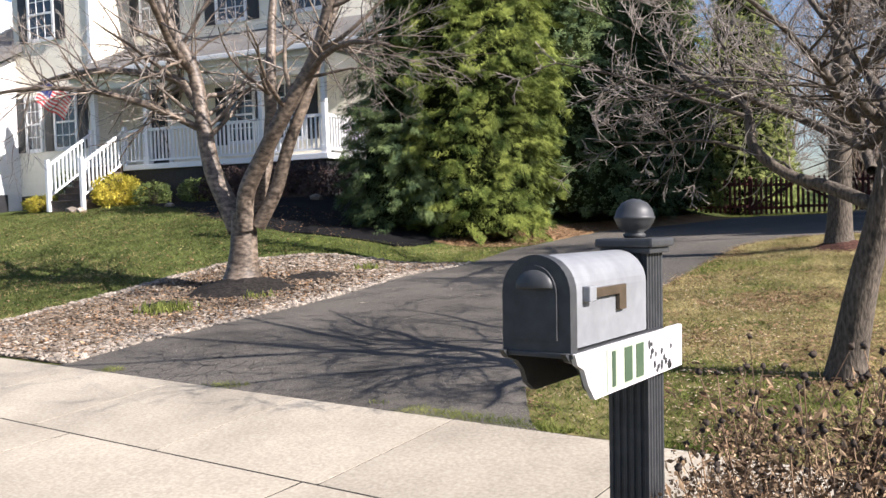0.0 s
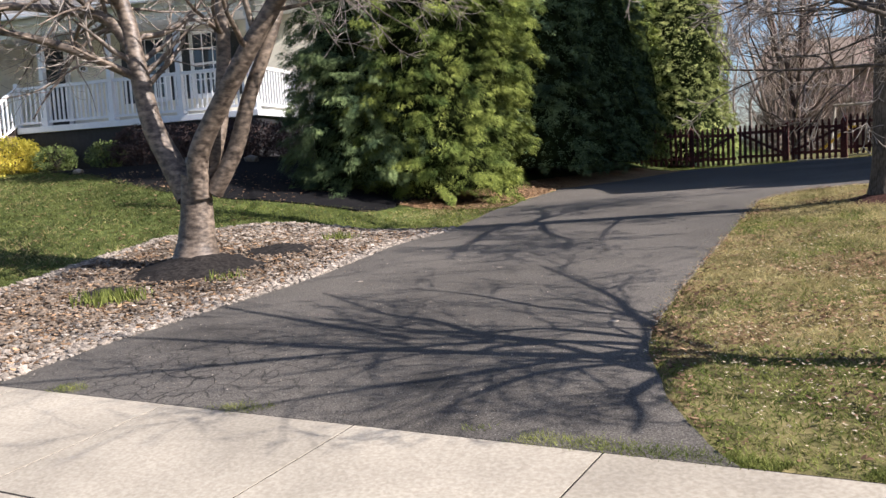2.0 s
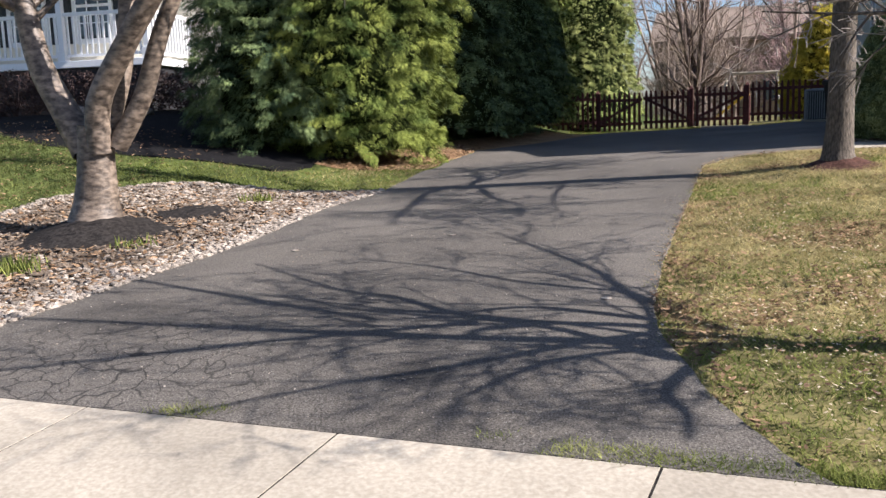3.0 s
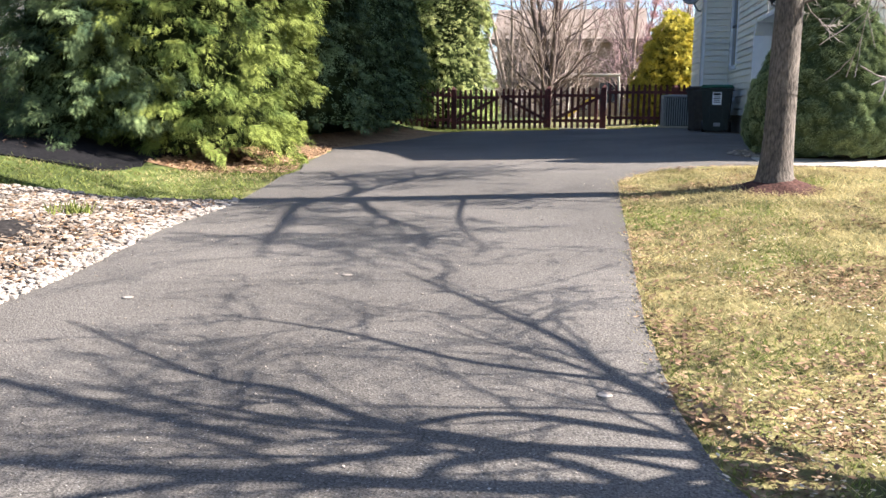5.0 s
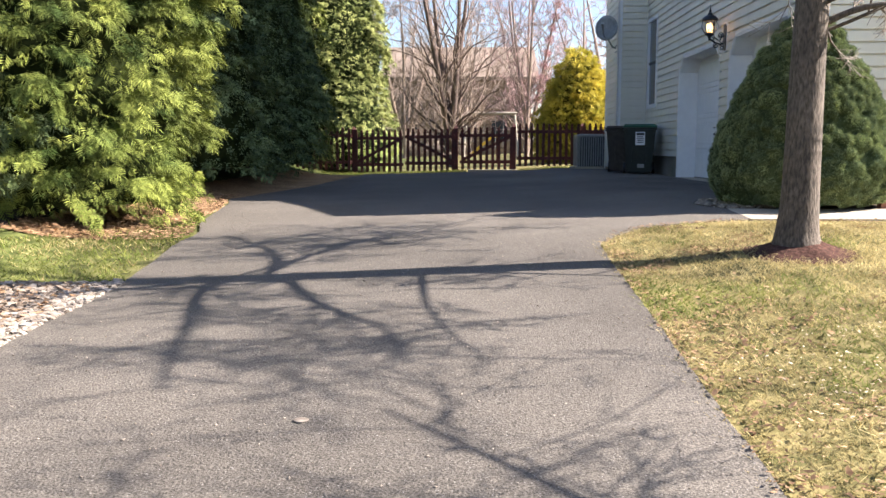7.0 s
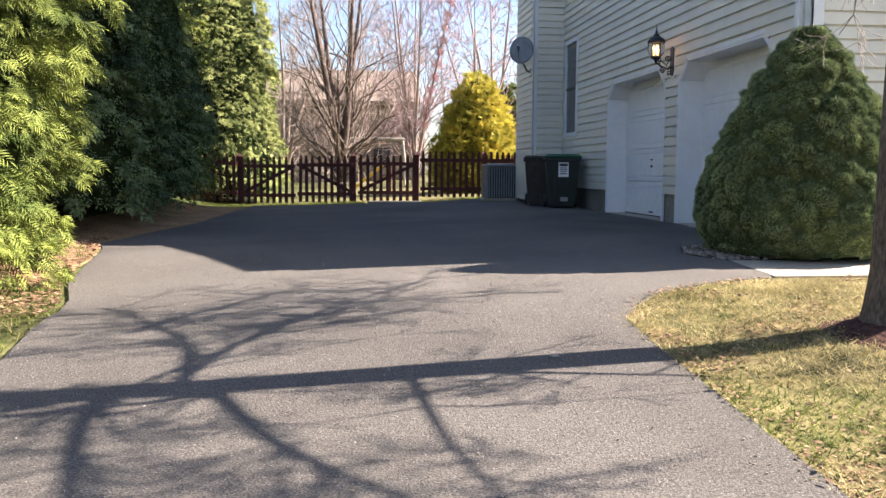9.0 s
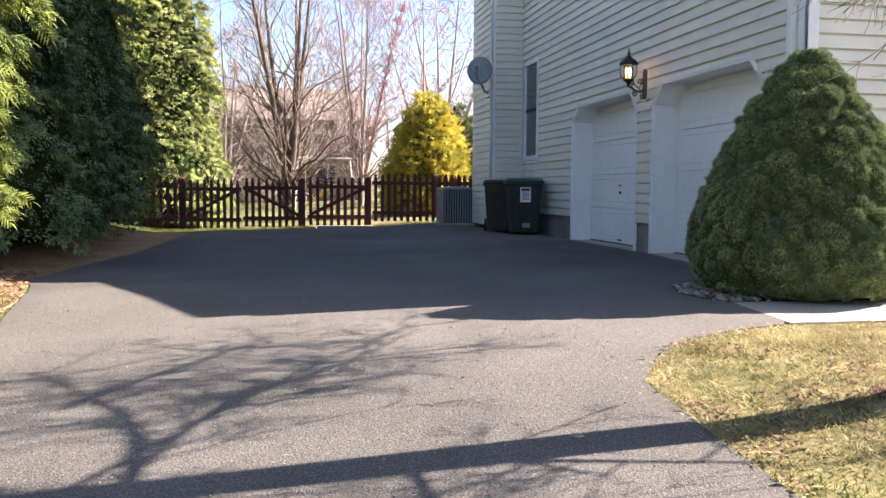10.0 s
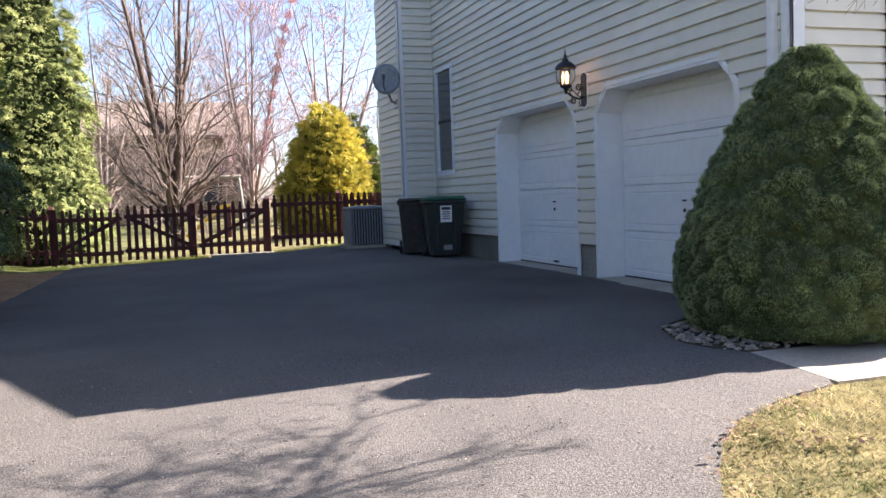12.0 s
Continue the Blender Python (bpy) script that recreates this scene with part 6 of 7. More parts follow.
# ---- mailbox ----
def mailbox():
    mb = tagged(empty("mailbox", pose(-1.015, 2.585, gz(-1, 2.6) - 0.006, -1.5)), "grey plastic mailbox on a dark fluted post with ball finial", "mailbox")
    z0 = -gz(-1, 2.6)
    edge_ = [(-0.062, 0.0)]
    for k in range(5):
        c = -0.044 + k * 0.022
        edge_ += [(c - 0.007, 0.0), (c - 0.004, 0.006), (c + 0.004, 0.006), (c + 0.007, 0.0)]
    outline = [q for a in range(4) for q in [(x * math.cos(a * math.pi / 2) - (d - 0.062) * math.sin(a * math.pi / 2), x * math.sin(a * math.pi / 2) + (d - 0.062) * math.cos(a * math.pi / 2)) for x, d in edge_]]
    post = prism(outline, "z", -0.15, z0 + 1.30)
    part("post", post, MAILDARK, mb, "dark fluted post")
    cap = box(-0.078, 0.078, -0.078, 0.078, z0 + 1.30, z0 + 1.318, 0.004)
    box(-0.09, 0.09, -0.09, 0.09, z0 + 1.318, z0 + 1.345, 0.008, cap)
    part("cap", cap, MAILDARK, mb)
    ball = lathe([(0.03, 1.345), (0.034, 1.355), (0.026, 1.362), (0.045, 1.374), (0.056, 1.392), (0.0585, 1.4), (0.061, 1.402), (0.061, 1.408), (0.0585, 1.41), (0.054, 1.428), (0.04, 1.448), (0.02, 1.459), (0.004, 1.462)], 28, (0, 0, z0))
    part("finial", ball, MAILDARK, mb, "ball finial with a raised band")
    # box: flat sides and arched top, open to the street side
    w, zb, zs = 0.088, z0 + 1.085, z0 + 1.225
    arch = [(-w, zb), (w, zb)] + [(w * math.cos(a), zs + w * math.sin(a)) for a in np.linspace(0, math.pi, 17)]
    yb, yf = -0.10, -0.565
    sh = prism(arch, "y", yf, yb)
    bmesh.ops.translate(sh, verts=sh.verts, vec=(-0.015, 0, 0))
    body = part("body", sh, MAILGREY, mb, "weathered grey arched box")
    rim = prism([(x * 1.07, zb - 0.008 + (z - zb) * 1.045) for x, z in arch], "y", yf - 0.03, yf + 0.006)
    bmesh.ops.translate(rim, verts=rim.verts, vec=(-0.015, 0, 0))
    door = part("door", rim, MAILDARK, mb, "dark arched door, closed")
    field_ = prism([(x * 0.68, zb + 0.022 + (z - zb) * 0.80) for x, z in arch], "y", yf - 0.037, yf - 0.028)
    bmesh.ops.translate(field_, verts=field_.verts, vec=(-0.015, 0, 0))
    part("door_panel", field_, MAILDARK, door)
    bulge = bmesh.new()
    bmesh.ops.create_uvsphere(bulge, u_segments=20, v_segments=12, radius=1)
    for v in bulge.verts:
        v.co = Vector((v.co.x * 0.052 - 0.015, yf - 0.036 + v.co.y * 0.018, zs + 0.012 + max(v.co.z, -0.1) * 0.042))
    for f_ in bulge.faces:
        f_.smooth = True
    part("grip", bulge, MAILDARK, door)
    flag = box(w - 0.014, w - 0.002, -0.49, -0.27, zb + 0.118, zb + 0.142, 0.002)
    box(w - 0.014, w - 0.002, -0.315, -0.27, zb + 0.075, zb + 0.12, 0.002, flag)
    bmesh.ops.translate(flag, verts=flag.verts, vec=(0, 0, 0))
    part("flag", flag, BRONZE, mb, "bronze signal flag, lowered")
    part("flag_pivot", box(w - 0.016, w + 0.006, -0.515, -0.475, zb + 0.11, zb + 0.15, 0.004), MAILGREY, mb)
    # support with curved nose and address board
    zt = zb - 0.006
    nose = [(-0.62, zt), (-0.60, zt - 0.02), (-0.55, zt - 0.035), (-0.52, zt - 0.06), (-0.50, zt - 0.10), (-0.46, zt - 0.125), (-0.36, zt - 0.125), (-0.06, zt - 0.125), (-0.06, zt)]
    for s in (-1, 1):
        a, b = sorted((s * 0.092 - 0.015, s * 0.078 - 0.015))
        bk = prism(nose, "x", a, b)
        part("bracket", bk, MAILDARK, mb)
    part("tray", box(-0.115, 0.085, -0.6, 0.02, zt - 0.014, zt - 0.001, 0.003), MAILDARK, mb)
    board = prism([(-0.60, zt - 0.002), (-0.585, zt - 0.03), (-0.55, zt - 0.045), (-0.525, zt - 0.09), (-0.49, zt - 0.128), (0.14, zt - 0.128), (0.14, zt - 0.002)], "x", 0.0785, 0.092)
    brd = part("address_board", board, BOARDWHITE, mb, "white board with number bars")
    part("tape", box(0.0922, 0.0945, -0.42, -0.16, zt - 0.122, zt - 0.012), PALEGREEN, brd)
    for k, wd in ((-0.39, 0.02), (-0.31, 0.05), (-0.23, 0.05)):
        part("bar", box(0.0946, 0.0965, k, k + wd, zt - 0.112, zt - 0.02), GREENPAINT, brd)
    rr_ = random.Random(12)
    for _ in range(17):
        y, z, r0 = rr_.uniform(-0.13, 0.12), zt - rr_.uniform(0.03, 0.115), rr_.uniform(0.006, 0.014)
        ring = [(y + r0 * rr_.uniform(0.5, 1.2) * math.cos(a), z + r0 * rr_.uniform(0.6, 1.4) * math.sin(a)) for a in np.arange(8) * math.tau / 8]
        part("peeled_patch", prism(ring, "x", 0.0922, 0.0938), MAILDARK, brd)
    return mb


mailbox()


# ---- dead flower stalks round the post ----
def stalk(seed):
    rr = random.Random(seed)
    s = tagged(empty("dead_flower_stalk"), "dry brown flower stalk with dark seed heads", "plant", "dry flower stalks")
    nr = np.random.default_rng(seed)
    paths, heads = [], []
    h = rr.uniform(0.5, 0.9)
    lean = (rr.uniform(-0.16, 0.16), rr.uniform(-0.16, 0.16))
    pts = [(lean[0] * f ** 1.5, lean[1] * f ** 1.5, h * f) for f in np.linspace(0, 1, 6)]
    paths.append((pts, [0.0032] * 5 + [0.0022]))
    heads.append(pts[-1])
    for k in range(rr.randint(2, 4)):
        f = rr.uniform(0.4, 0.8)
        b = np.array((lean[0] * f ** 1.5, lean[1] * f ** 1.5, h * f))
        d = np.array((rr.uniform(-0.14, 0.14), rr.uniform(-0.14, 0.14), rr.uniform(0.1, 0.3)))
        paths.append(([b, b + d * 0.5 + nr.normal(0, 0.01, 3), b + d], [0.0022, 0.002, 0.0015]))
        heads.append(tuple(b + d))
    v, f = tube_mesh(paths, 5)
    link_mesh("stem", v, f, STALK, s, True)
    for x in heads:
        bm = lathe([(0.002, -0.005), (0.007, 0.0), (0.0095, 0.006), (0.008, 0.011), (0.002, 0.015)], 8, x)
        for q in bm.verts:
            q.co += Vector((rr.uniform(-1, 1), rr.uniform(-1, 1), rr.uniform(-1, 1))) * 0.004
        part("seed_head", bm, SEED, s)
    n = 260
    t = nr.uniform(0.02, 0.9, n)
    c = np.stack((lean[0] * t ** 1.5, lean[1] * t ** 1.5, h * t), 1) + nr.normal(0, 0.07, (n, 3)) * np.array([1, 1, 0.5])
    c[:, 2] = np.maximum(c[:, 2], 0.03)
    d1, d2 = nr.normal(0, 1, (n, 3)), nr.normal(0, 1, (n, 3))
    L = nr.uniform(0.007, 0.022, n)[:, None]
    d1 /= np.linalg.norm(d1, axis=1, keepdims=True)
    d2 = np.cross(d1, d2)
    d2 /= np.linalg.norm(d2, axis=1, keepdims=True)
    up = np.cross(d1, d2)
    v = np.stack((c - d1 * L, c + d2 * L * 0.4 + up * L * 0.2, c + d1 * L, c - d2 * L * 0.4 + up * L * 0.2), 1).reshape(-1, 3)
    link_mesh("withered_leaves", v, np.arange(n * 4).reshape(-1, 4), CRUMPLE, s)
    return s


kinds = [stalk(k) for k in range(6)]
rr = random.Random(4)
spots = []
for k in range(280):
    x, y = rr.uniform(-0.95, 1.2), rr.uniform(1.9, 3.35)
    if y < 2.1 + 0.5 * (x < -0.6) or (x < -0.9 and y < 2.45):
        continue
    spots.append((x, y))
spots += [(-1.22, 2.15), (-1.15, 1.95), (-1.3, 2.4), (-1.05, 1.85), (-0.85, 1.95), (-0.7, 1.9)]
for k, (x, y) in enumerate(spots):
    s = 0.6 if (x < -1.0 or y < 2.0) else rr.uniform(0.8, 1.15)
    m = pose(x, y, gz(x, y) - 0.01, 0, 0, rr.uniform(0, 360)) @ Matrix.Diagonal((s, s, s, 1))
    if k < 6:
        kinds[k].matrix_basis = m
    else:
        copy_thing(kinds[k % 6], m)


# tangle of withered leaves low between the stalks
nr = np.random.default_rng(66)
n = 46000
c = np.stack((nr.uniform(-0.98, 1.3, n), nr.uniform(2.15, 3.38, n), np.abs(nr.normal(0, 0.3, n))), 1)
c = c[(c[:, 0] > -0.86) | (c[:, 1] > 2.72)]
c[:, 2] = np.minimum(c[:, 2] + 0.02, 0.66) + ground_z(c[:, 0], c[:, 1]) + 0.01
fronds("withered_growth", c, nr.normal(0, 1, c.shape), 0.03, CRUMPLE, None, 2, 0.0, 0.35, 67)
tagged(bpy.data.objects["withered_growth"], "tangle of brown withered leaves round the mailbox", "dead plants", kind="stuff")
tagged(sheet("mailbox_bed", lambda y: -1.3, lambda y: 1.6, 1.9, 3.42, 0.008, MULCH, 0.1, 20, 0.05, 0.03, 14), "mulched bed round the mailbox post", "flower bed", kind="structure")


# ---- things by the garage ----
def wall_lantern():
    t = tagged(empty("wall_lantern", pose(WX, 18.55, 3.36)), "black iron wall lantern, lit, with clear glass panes", "lamp")
    def octagon(w, lo, hi, cut):
        return [(-w, lo + cut), (-w + cut, lo), (w - cut, lo), (w, lo + cut), (w, hi - cut), (w - cut, hi), (-w + cut, hi), (-w, hi - cut)]
    part("back_plate", prism(octagon(0.062, -0.25, 0.15, 0.035), "x", -0.05, -0.03), BLACK, t)
    part("mount", prism(octagon(0.088, -0.28, 0.18, 0.05), "x", -0.036, 0.0), WHITE, t, "white mounting block")
    arm = []
    arm.append(([(-0.03, 0, -0.12), (-0.10, 0, -0.16), (-0.2, 0, -0.13), (-0.28, 0, -0.07), (-0.28, 0, -0.03)], [0.012] * 5))
    arm.append(([(-0.03, 0, -0.02), (-0.09, 0, -0.05), (-0.13, 0, -0.11), (-0.09, 0, -0.14), (-0.07, 0, -0.11)], [0.008] * 5))
    arm.append(([(-0.14, 0, -0.1), (-0.2, 0, -0.05), (-0.23, 0, -0.09), (-0.2, 0, -0.12)], [0.007] * 4))
    for cx, cz, r0, a0, turns in ((-0.11, -0.02, 0.045, 0.0, 1.4), (-0.18, -0.18, 0.04, 2.0, 1.3), (-0.09, -0.21, 0.035, 4.0, 1.3), (-0.22, -0.04, 0.03, 1.0, 1.2)):
        arm.append(([(cx + r0 * (1 - 0.75 * q) * math.cos(a0 + q * turns * math.tau), 0, cz + r0 * (1 - 0.75 * q) * math.sin(a0 + q * turns * math.tau)) for q in np.linspace(0, 1, 16)], [0.007] * 16))
    v, f = tube_mesh(arm, 8)
    link_mesh("bracket", v, f, BLACK, t, True)
    c = (-0.28, 0, 0)
    part("base", lathe([(0.012, -0.1), (0.02, -0.06), (0.035, -0.03), (0.07, -0.015), (0.075, 0.0), (0.06, 0.01)], 16, c), BLACK, t)
    g = lathe([(0.06, 0.01), (0.1, 0.05), (0.118, 0.1), (0.115, 0.16), (0.098, 0.205)], 16, c)
    for q in list(g.faces):
        if len(q.verts) > 4:
            g.faces.remove(q)
    gl = part("glass", g, SEEDED, t, "seeded glass")
    gl.visible_shadow = False
    for k in range(8):
        a = k * math.tau / 8
        v, f = tube_mesh([([(c[0] + rr_ * math.cos(a), rr_ * math.sin(a), zz) for rr_, zz in ((0.062, 0.01), (0.103, 0.05), (0.121, 0.1), (0.118, 0.16), (0.101, 0.205))], [0.005] * 5)], 6)
        link_mesh("rib", v, f, BLACK, t, True)
    part("roof", lathe([(0.122, 0.195), (0.126, 0.212), (0.113, 0.238), (0.09, 0.262), (0.06, 0.282), (0.036, 0.292), (0.042, 0.303), (0.026, 0.32), (0.016, 0.335), (0.024, 0.35), (0.012, 0.368), (0.007, 0.41), (0.002, 0.45)], 18, c), BLACK, t)
    for k in range(3):
        a = k * math.tau / 3 + 0.4
        part("bulb", lathe([(0.008, 0.03), (0.01, 0.08), (0.017, 0.1), (0.014, 0.13), (0.002, 0.165)], 10, (c[0] + 0.03 * math.cos(a), 0.03 * math.sin(a), 0)), BULB, t, "glowing candle bulb")


wall_lantern()


def dish():
    t = tagged(empty("satellite_dish", pose(-1.11, 24.95, 3.85)), "grey satellite dish on an arm at the house corner", "satellite dish")
    part("foot", box(-0.03, 0.0, -0.08, 0.08, -0.1, 0.1, 0.008), GREYMETAL, t)
    v, f = tube_mesh([([(0, 0, 0), (-0.12, -0.1, 0.03), (-0.26, -0.3, 0.2), (-0.28, -0.42, 0.36)], [0.022] * 4)], 10)
    link_mesh("arm", v, f, GREYMETAL, t, True)
    bm = lathe([(0.004, 0.0), (0.1, 0.008), (0.2, 0.03), (0.27, 0.06), (0.272, 0.064), (0.2, 0.036), (0.1, 0.014), (0.004, 0.006)], 32)
    d = part("reflector", bm, GREYMETAL, t)
    d.matrix_basis = look((-0.3, -0.46, 0.38), (-1.3, -3.2, 0.9)) @ pose(0, 0, 0, 180, 0, 0) @ Matrix.Diagonal((0.92, 1.05, 1, 1))
    v, f = tube_mesh([([(-0.3, -0.46, 0.16), (-0.4, -0.62, 0.22), (-0.45, -0.8, 0.4)], [0.014] * 3)], 8)
    link_mesh("feed_arm", v, f, GREYMETAL, t, True)
    part("feed_horn", cyl((-0.43, -0.74, 0.36), (-0.46, -0.84, 0.45), 0.03, 0.035, 12), GREYMETAL, t)


dish()


def bin_(x, y, turn, body, lid, label, sticker=False, h=1.02):
    t = tagged(empty("wheelie_bin", pose(x, y, gz(x, y) + 0.018, 0, 0, turn)), label, "bin", "waste bins")
    bm = box(-1, 1, -1, 1, 0.03, h - 0.08)
    for v in bm.verts:
        top = v.co.z > 0.5
        v.co.x *= 0.32 if top else 0.25
        v.co.y = v.co.y * (0.37 if top else 0.28) + (0.0 if top else 0.03)
    bmesh.ops.bevel(bm, geom=list(bm.edges), offset=0.03, segments=2, affect="EDGES")
    b = part("body", bm, body, t)
    part("rim", box(-0.345, 0.345, -0.39, 0.39, h - 0.12, h - 0.07, 0.015), body, t)
    ld = box(-0.35, 0.35, -0.42, 0.42, h - 0.07, h, 0.03)
    for v in ld.verts:
        if v.co.z > h - 0.03:
            v.co.x *= 0.9
            v.co.y *= 0.92
    part("lid", ld, lid, t)
    part("handle", cyl((-0.25, 0.46, h - 0.1), (0.25, 0.46, h - 0.1), 0.016, 0.016), body, t)
    for s in (-1, 1):
        part("wheel", cyl((s * 0.27, 0.26, 0.12), (s * 0.32, 0.26, 0.12), 0.12, 0.12, 20), BLACK, t)
    for k in (-0.14, 0.14):
        part("ridge", box(k - 0.012, k + 0.012, -0.34, -0.30, 0.25, 0.75, 0.006), body, b)
    if sticker:
        st = part("sticker", box(-0.085, 0.105, -0.365, -0.352, 0.59, 0.86), WHITE, t, "white printed sticker")
        for k, (wd, hh, zz) in enumerate(((0.15, 0.05, 0.79), (0.12, 0.016, 0.75), (0.14, 0.016, 0.715), (0.11, 0.016, 0.68), (0.13, 0.016, 0.64))):
            part("bar", box(0.01 - wd / 2, 0.01 + wd / 2, -0.3675, -0.364, zz, zz + hh), BLACK, st)
        part("emblem", box(-0.04, 0.1, -0.333, -0.315, 0.13, 0.21), GREYMETAL, t)
    return t


bin_(-0.93, 22.95, -10, PLASTIC, LIDGREEN, "dark green wheeled waste bin with a white sticker", True, 1.02)
bin_(-1.12, 23.85, -14, BROWNPLASTIC, BROWNPLASTIC, "brown-black wheeled waste bin against the house", False, 1.0)


def cooler():
    t = tagged(empty("air_conditioner", pose(-1.42, 26.75, gz(-1.4, 26.7))), "grey louvred air conditioning unit on a pad", "air conditioner")
    part("pad", box(-0.45, 0.45, -0.45, 0.45, 0, 0.07, 0.01), CONCRETE, t)
    part("core", box(-0.33, 0.33, -0.33, 0.33, 0.075, 0.8), BLACK, t)
    part("top", box(-0.38, 0.38, -0.38, 0.38, 0.80, 0.86, 0.02), GREYMETAL, t)
    part("fan_grille", lathe([(0.30, 0.86), (0.30, 0.872), (0.28, 0.876), (0.02, 0.88)], 24), GREYMETAL, t)
    for sx, sy in ((-1, -1), (1, -1), (-1, 1), (1, 1)):
        part("corner_post", box(sx * 0.36 - 0.02, sx * 0.36 + 0.02, sy * 0.36 - 0.02, sy * 0.36 + 0.02, 0.07, 0.8, 0.004), GREYMETAL, t)
    for k in range(12):
        c = -0.31 + k * 0.0565
        part("slat", box(c - 0.014, c + 0.014, -0.37, -0.35, 0.09, 0.79, 0.003), GREYMETAL, t)
        part("slat", box(-0.37, -0.35, c - 0.014, c + 0.014, 0.09, 0.79, 0.003), GREYMETAL, t)


cooler()
# added pale slab in place of the sunlit strip seen below the gate leaf
part("threshold", box(0, 1.3, 0, 0.45, -0.05, 0.045, 0.01), CONCRETE, tagged(empty("stone_threshold", pose(-4.5, 27.45, gz(-4, 27.5) + 0.01)), "pale slab standing in for the sunlit pavement strip under the gate", "slab"))

# ---- shrubs along the neighbour's porch ----
def bush(name, label, lx, ly, rx, h, n, size, material, seed, stems=0, category="shrub"):
    m = NB.matrix_basis @ Vector((lx, ly, 0))
    x, y = m.x, m.y
    t = tagged(empty(name, pose(x, y, gz(x, y))), label, category, "porch shrubs")
    shape = lambda f: np.sqrt(np.clip(1 - (f * 1.9 - 0.85) ** 2 * 0.95, 0.02, 1))
    r = np.random.default_rng(seed)
    paths = []
    for _ in range(14):
        a, k = r.uniform(0, math.tau), r.uniform(0.3, 0.9)
        paths.append(([(0, 0, -0.03), (rx * k * 0.5 * math.cos(a), rx * k * 0.5 * math.sin(a), h * 0.45), (rx * k * math.cos(a), rx * k * math.sin(a), h * r.uniform(0.7, 1.0))], [0.012, 0.008, 0.003]))
    for path_ in paths:
        v, f = tube_mesh([path_], 5)
        link_mesh("stem", v, f, BARBERRY, t)
    p, nr = crown_points((0, 0, 0), h, rx, shape, n, seed, 0.3, 1.6, 0.5)
    fronds("foliage", p, nr, size, material, t, 3, -0.5, 0.25, seed, 0.7)


bush("gold_shrub", "bright yellow-green thread-leaf shrub by the porch steps", -6.0, -0.75, 0.62, 0.8, 1700, 0.16, GOLD, 51)
bush("gold_shrub", "small bright yellow shrub by the porch steps", -8.6, -0.9, 0.45, 0.42, 900, 0.13, GOLD, 52)
bush("green_shrub", "yellow-green upright shrub beside the steps", -8.15, -0.35, 0.36, 1.05, 900, 0.14, LEAFGREEN, 53)
bush("green_shrub", "small loose green shrub at the porch", -4.85, -0.7, 0.42, 0.55, 700, 0.13, LEAFGREEN, 54)
bush("green_shrub", "small loose green shrub at the porch", -3.4, -0.7, 0.4, 0.55, 700, 0.13, LEAFGREEN, 55)
bush("barberry", "leafless purple-brown shrub at the porch", -2.5, -0.75, 0.6, 0.85, 1500, 0.12, BARBERRY, 56)
bush("barberry", "leafless purple-brown shrub at the porch", -1.2, -0.85, 0.7, 0.8, 1500, 0.12, BARBERRY, 57)
bush("barberry", "leafless purple-brown shrub at the porch", 0.2, -0.95, 0.75, 0.8, 1500, 0.12, BARBERRY, 58)
bush("barberry", "leafless purple-brown shrub at the porch", 1.5, -0.7, 0.7, 0.9, 1400, 0.12, BARBERRY, 59)
bush("green_shrub", "low green shrub at the wing", -12.0, -1.4, 0.5, 0.5, 800, 0.13, LEAFGREEN, 60)
bush("green_shrub", "low green shrub at the wing", -13.2, -1.4, 0.5, 0.55, 800, 0.13, LEAFGREEN, 61)
bush("green_shrub", "yellow-green shrub at the wing corner", -14.6, -1.4, 0.5, 0.75, 800, 0.14, LEAFGREEN, 62)


def boulder(lx, ly, s, seed):
    m = NB.matrix_basis @ Vector((lx, ly, 0))
    v, f = pebble(seed)
    ob = link_mesh("boulder", v * s, f, STONE)
    ob.matrix_basis = pose(m.x, m.y, gz(m.x, m.y) + s * 0.3)
    tagged(ob, "pale rounded rock in the porch bed", "rock", "rocks")


for k, (lx, ly, s) in enumerate(((-6.55, -1.75, 0.2), (-6.2, -1.8, 0.16), (-0.5, -1.7, 0.2), (-3.2, -1.9, 0.14), (0.9, -1.9, 0.17))):
    boulder(lx, ly, s, 70 + k)


# flag on the porch corner
def flag():
    t = tagged(empty("flag", NB.matrix_basis @ pose(-9.85, 0.35, 5.5, 0, 0, 40)), "hanging red and white striped flag with a blue corner", "flag")
    part("pole", cyl((0, 0.15, -0.5), (0.15, -0.75, 0.0), 0.014, 0.012), WHITE, t)
    W, H = 1.15, 0.75
    def strip(name, u0, u1, v0, v1, m, lift=0.0):
        verts, faces, n = [], [], 16
        for i in range(n + 1):
            for j in range(3):
                u, v = u0 + (u1 - u0) * i / n, v0 + (v1 - v0) * j / 2
                verts.append((0.12 + u * 0.66 - v * 0.3, -0.7 + 0.07 * math.sin(u * 6 + v * 3) - lift, -0.02 - u * 0.45 - v * 0.85 + 0.03 * math.sin(u * 9)))
        for i in range(n):
            for j in range(2):
                faces.append((i * 3 + j, i * 3 + j + 1, i * 3 + j + 4, i * 3 + j + 3))
        link_mesh(name, verts, faces, m, t, True)
    for k in range(13):
        strip("stripe", 0, W, H * k / 13, H * (k + 1) / 13, FLAGRED if k % 2 == 0 else FLAGWHITE)
    strip("canton", 0, W * 0.4, 0, H * 7 / 13, FLAGBLUE, 0.006)


flag()

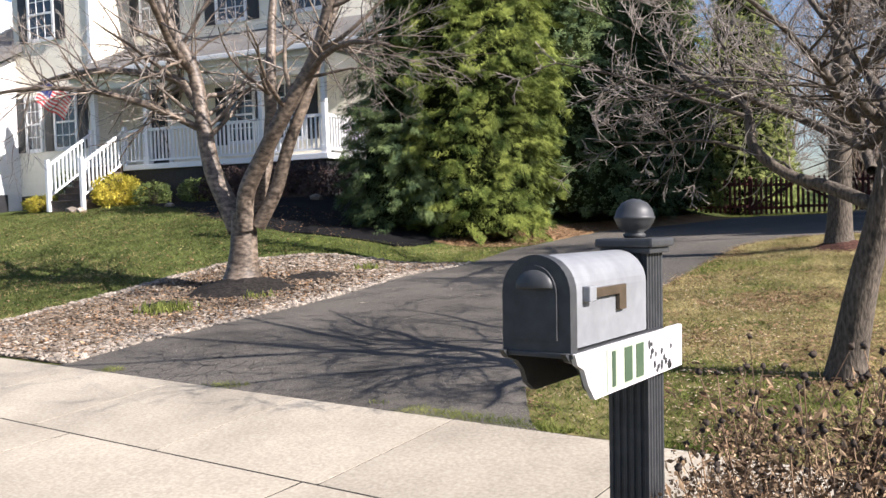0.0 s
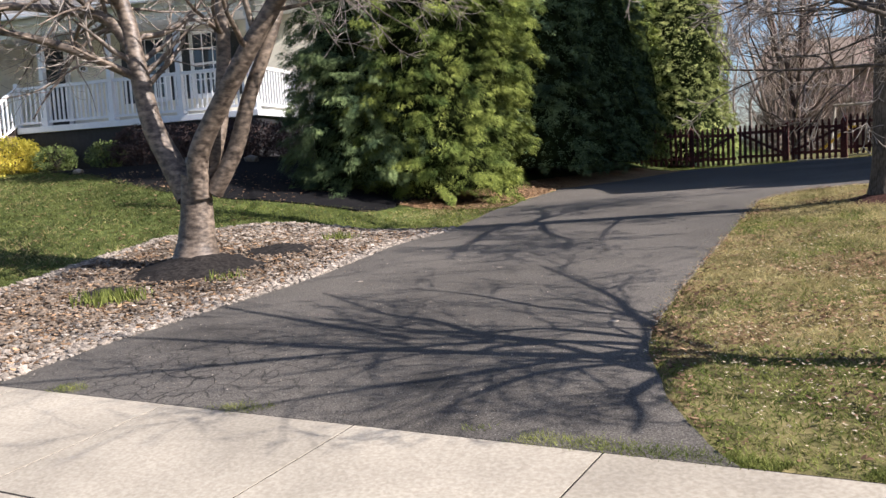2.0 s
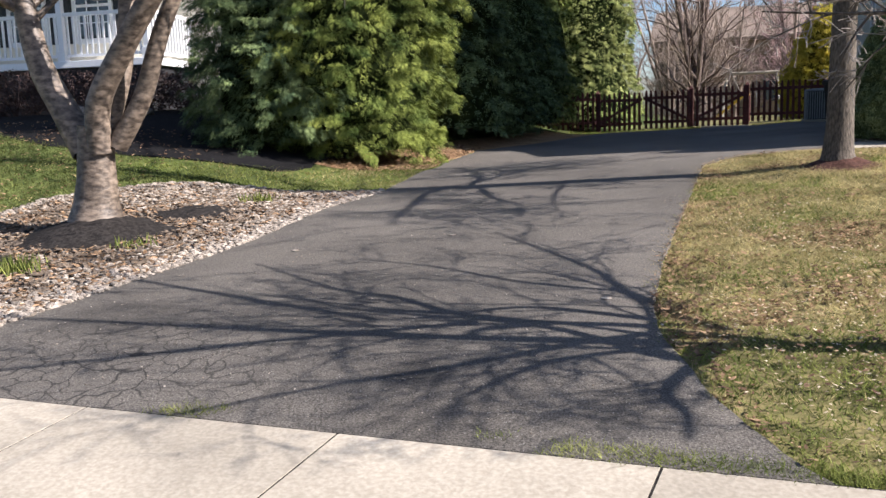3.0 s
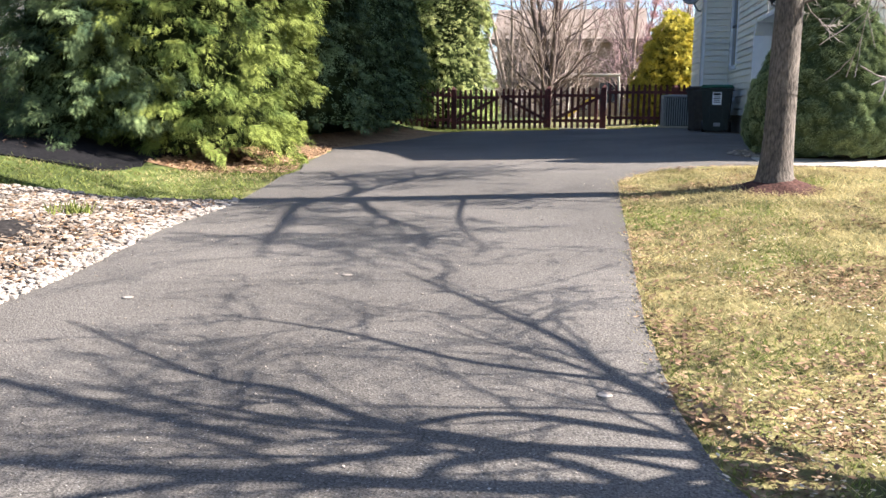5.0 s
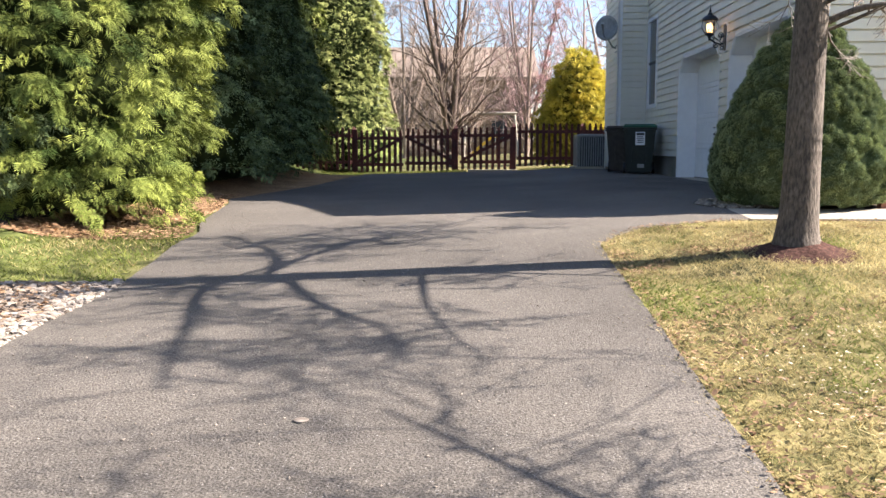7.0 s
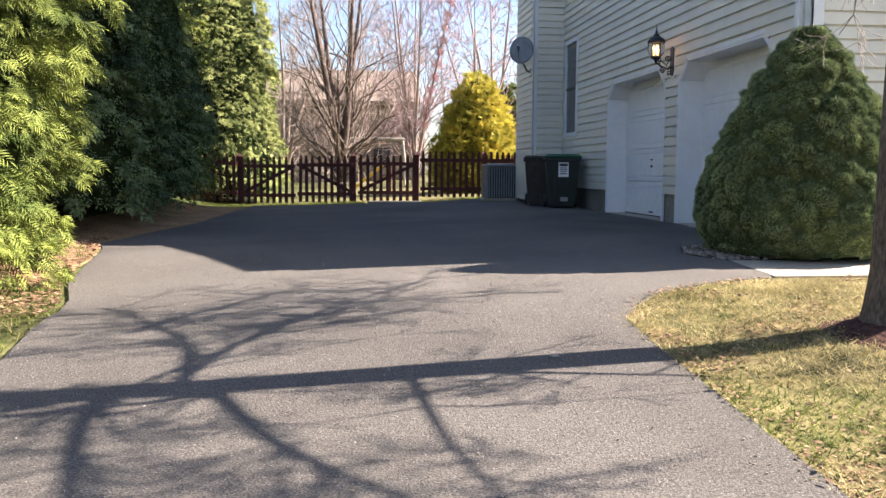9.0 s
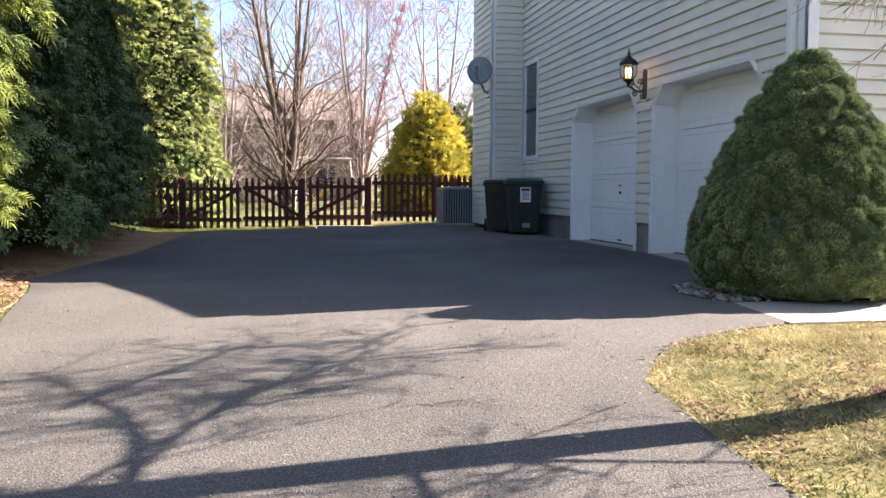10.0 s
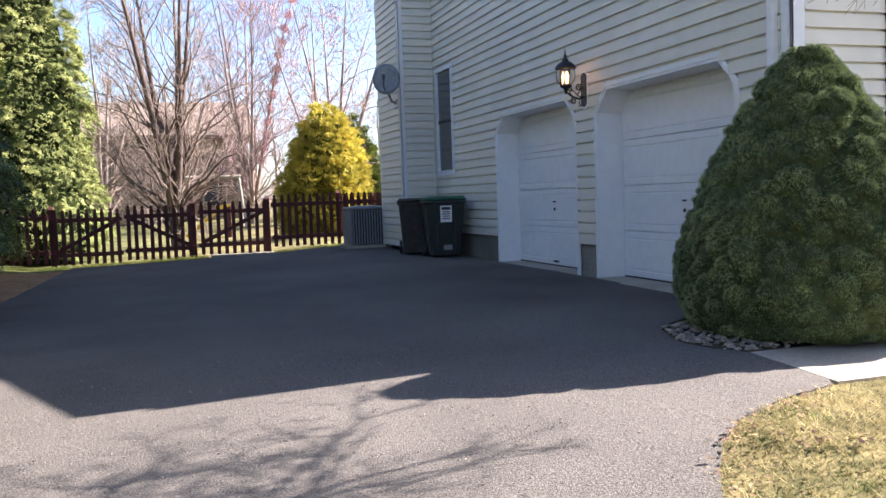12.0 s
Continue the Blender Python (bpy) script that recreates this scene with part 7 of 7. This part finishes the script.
# ---- behind the fence ----
fh = tagged(empty("far_house", pose(-5.2, 60, gz(-5, 60))), "brown two-storey house beyond the back yard", "house")
part("wall", box(-4.5, 4.6, 0, 8, -0.5, 4.8), FARBROWN, fh)
part("roof", prism([(-0.4, 4.7), (-0.4, 4.9), (4.0, 7.2), (8.4, 4.9), (8.4, 4.7)], "x", -4.9, 5.0), FARROOF, fh, "brown shingled roof")
for x in (-3, 2.6):
    for zz in (0.9,):
        w_ = part("window", box(x - 0.5, x + 0.5, -0.05, 0.02, zz, zz + 1.3), GLASS, fh)
        part("window_frame", box(x - 0.58, x + 0.58, -0.03, 0.0, zz - 0.08, zz + 1.38), FARBROWN, w_)
sw = tagged(empty("swing_set", pose(-3.5, 45, gz(-3.5, 45))), "pale wooden swing frame in the back yard", "swing set")
part("beam", cyl((-1.2, 0, 2.1), (1.2, 0, 2.1), 0.07, 0.07), CONCRETE, sw)
for s in (-1, 1):
    for q in (-1, 1):
        part("leg", cyl((s * 1.1, 0, 2.1), (s * 1.25, q * 0.8, -0.05), 0.05, 0.05), CONCRETE, sw)
for x in (-0.5, 0.4):
    part("seat", box(x - 0.2, x + 0.2, -0.08, 0.08, 0.5, 0.54, 0.01), BLACK, sw)
    for s in (-0.18, 0.18):
        part("chain", cyl((x + s, 0, 0.53), (x + s, 0, 2.1), 0.01, 0.01, 6), GREYMETAL, sw)
sl = tagged(empty("play_slide", pose(-4.1, 37.0, gz(-4, 37))), "yellow plastic play slide behind the fence", "slide")
part("chute", prism([(-0.7, 0.1), (-0.6, 0.05), (0.5, 0.95), (0.7, 0.98), (0.7, 1.05), (0.45, 1.03)], "y", -0.22, 0.22), YELLOW, sl)
part("ladder", box(0.62, 0.72, -0.22, 0.22, 0, 1.0, 0.02), REDWOOD, sl)
cone_shrub("dark_evergreen", "dark green conifer in the far yard", 3.2, 50, 5.0, 1.6, 300, 20, 0.2, 0.4, ARB, 23, 0.8, 0.2, 0.2, 2.0, "conifer")
cone_shrub("dark_evergreen", "dark green conifer in the far yard", 0.6, 44, 3.0, 1.0, 260, 18, 0.2, 0.35, ARB, 24, 0.8, 0.2, 0.2, 2.0, "conifer")

# far woods
r = np.random.default_rng(77)
out_depth[0] = 2
woods = []
for k in range(58):
    x, y = r.uniform(-60, 45), r.uniform(68, 120)
    z, h = gz(x, y), r.uniform(8, 15)
    q, rd = limb([(x, y, z - 0.2), (x + r.normal(0, 0.2), y, z + h * 0.4), (x + r.normal(0, 0.5), y, z + h * 0.75), (x + r.normal(0, 0.8), y, z + h)], [0.16, 0.13, 0.08, 0.02], woods)
    sprout(q, rd, woods, r, 11, h * 0.32, 1, 0.2, (0, 0, 0.5), 0.9, fork=(3, 5), up=0.2, min_r=0.014)
out_depth[0] = 3
v, f = tube_mesh([(p, q) for _, p, q in woods], 5)
tagged(link_mesh("woods", v, f, FARTWIG), "bare grey-brown woods in the distance", "woods", kind="stuff")
pw, nw = [], []
for k in range(70):
    x, y = r.uniform(-60, 45), r.uniform(48, 80)
    a, b = crown_points((x, y, gz(x, y)), r.uniform(1.5, 3), r.uniform(1.2, 2.6), lambda t: np.sqrt(np.clip(1 - t ** 2, 0.02, 1)), 220, k, 0.3, 1.5, 0.5)
    pw.append(a)
    nw.append(b)
tagged(fronds("undergrowth", np.concatenate(pw), np.concatenate(nw), 0.6, FARTWIG, None, 4, -0.5, 0.05, 8, 0.8), "grey-brown leafless brush along the far yards", "brush", kind="stuff")
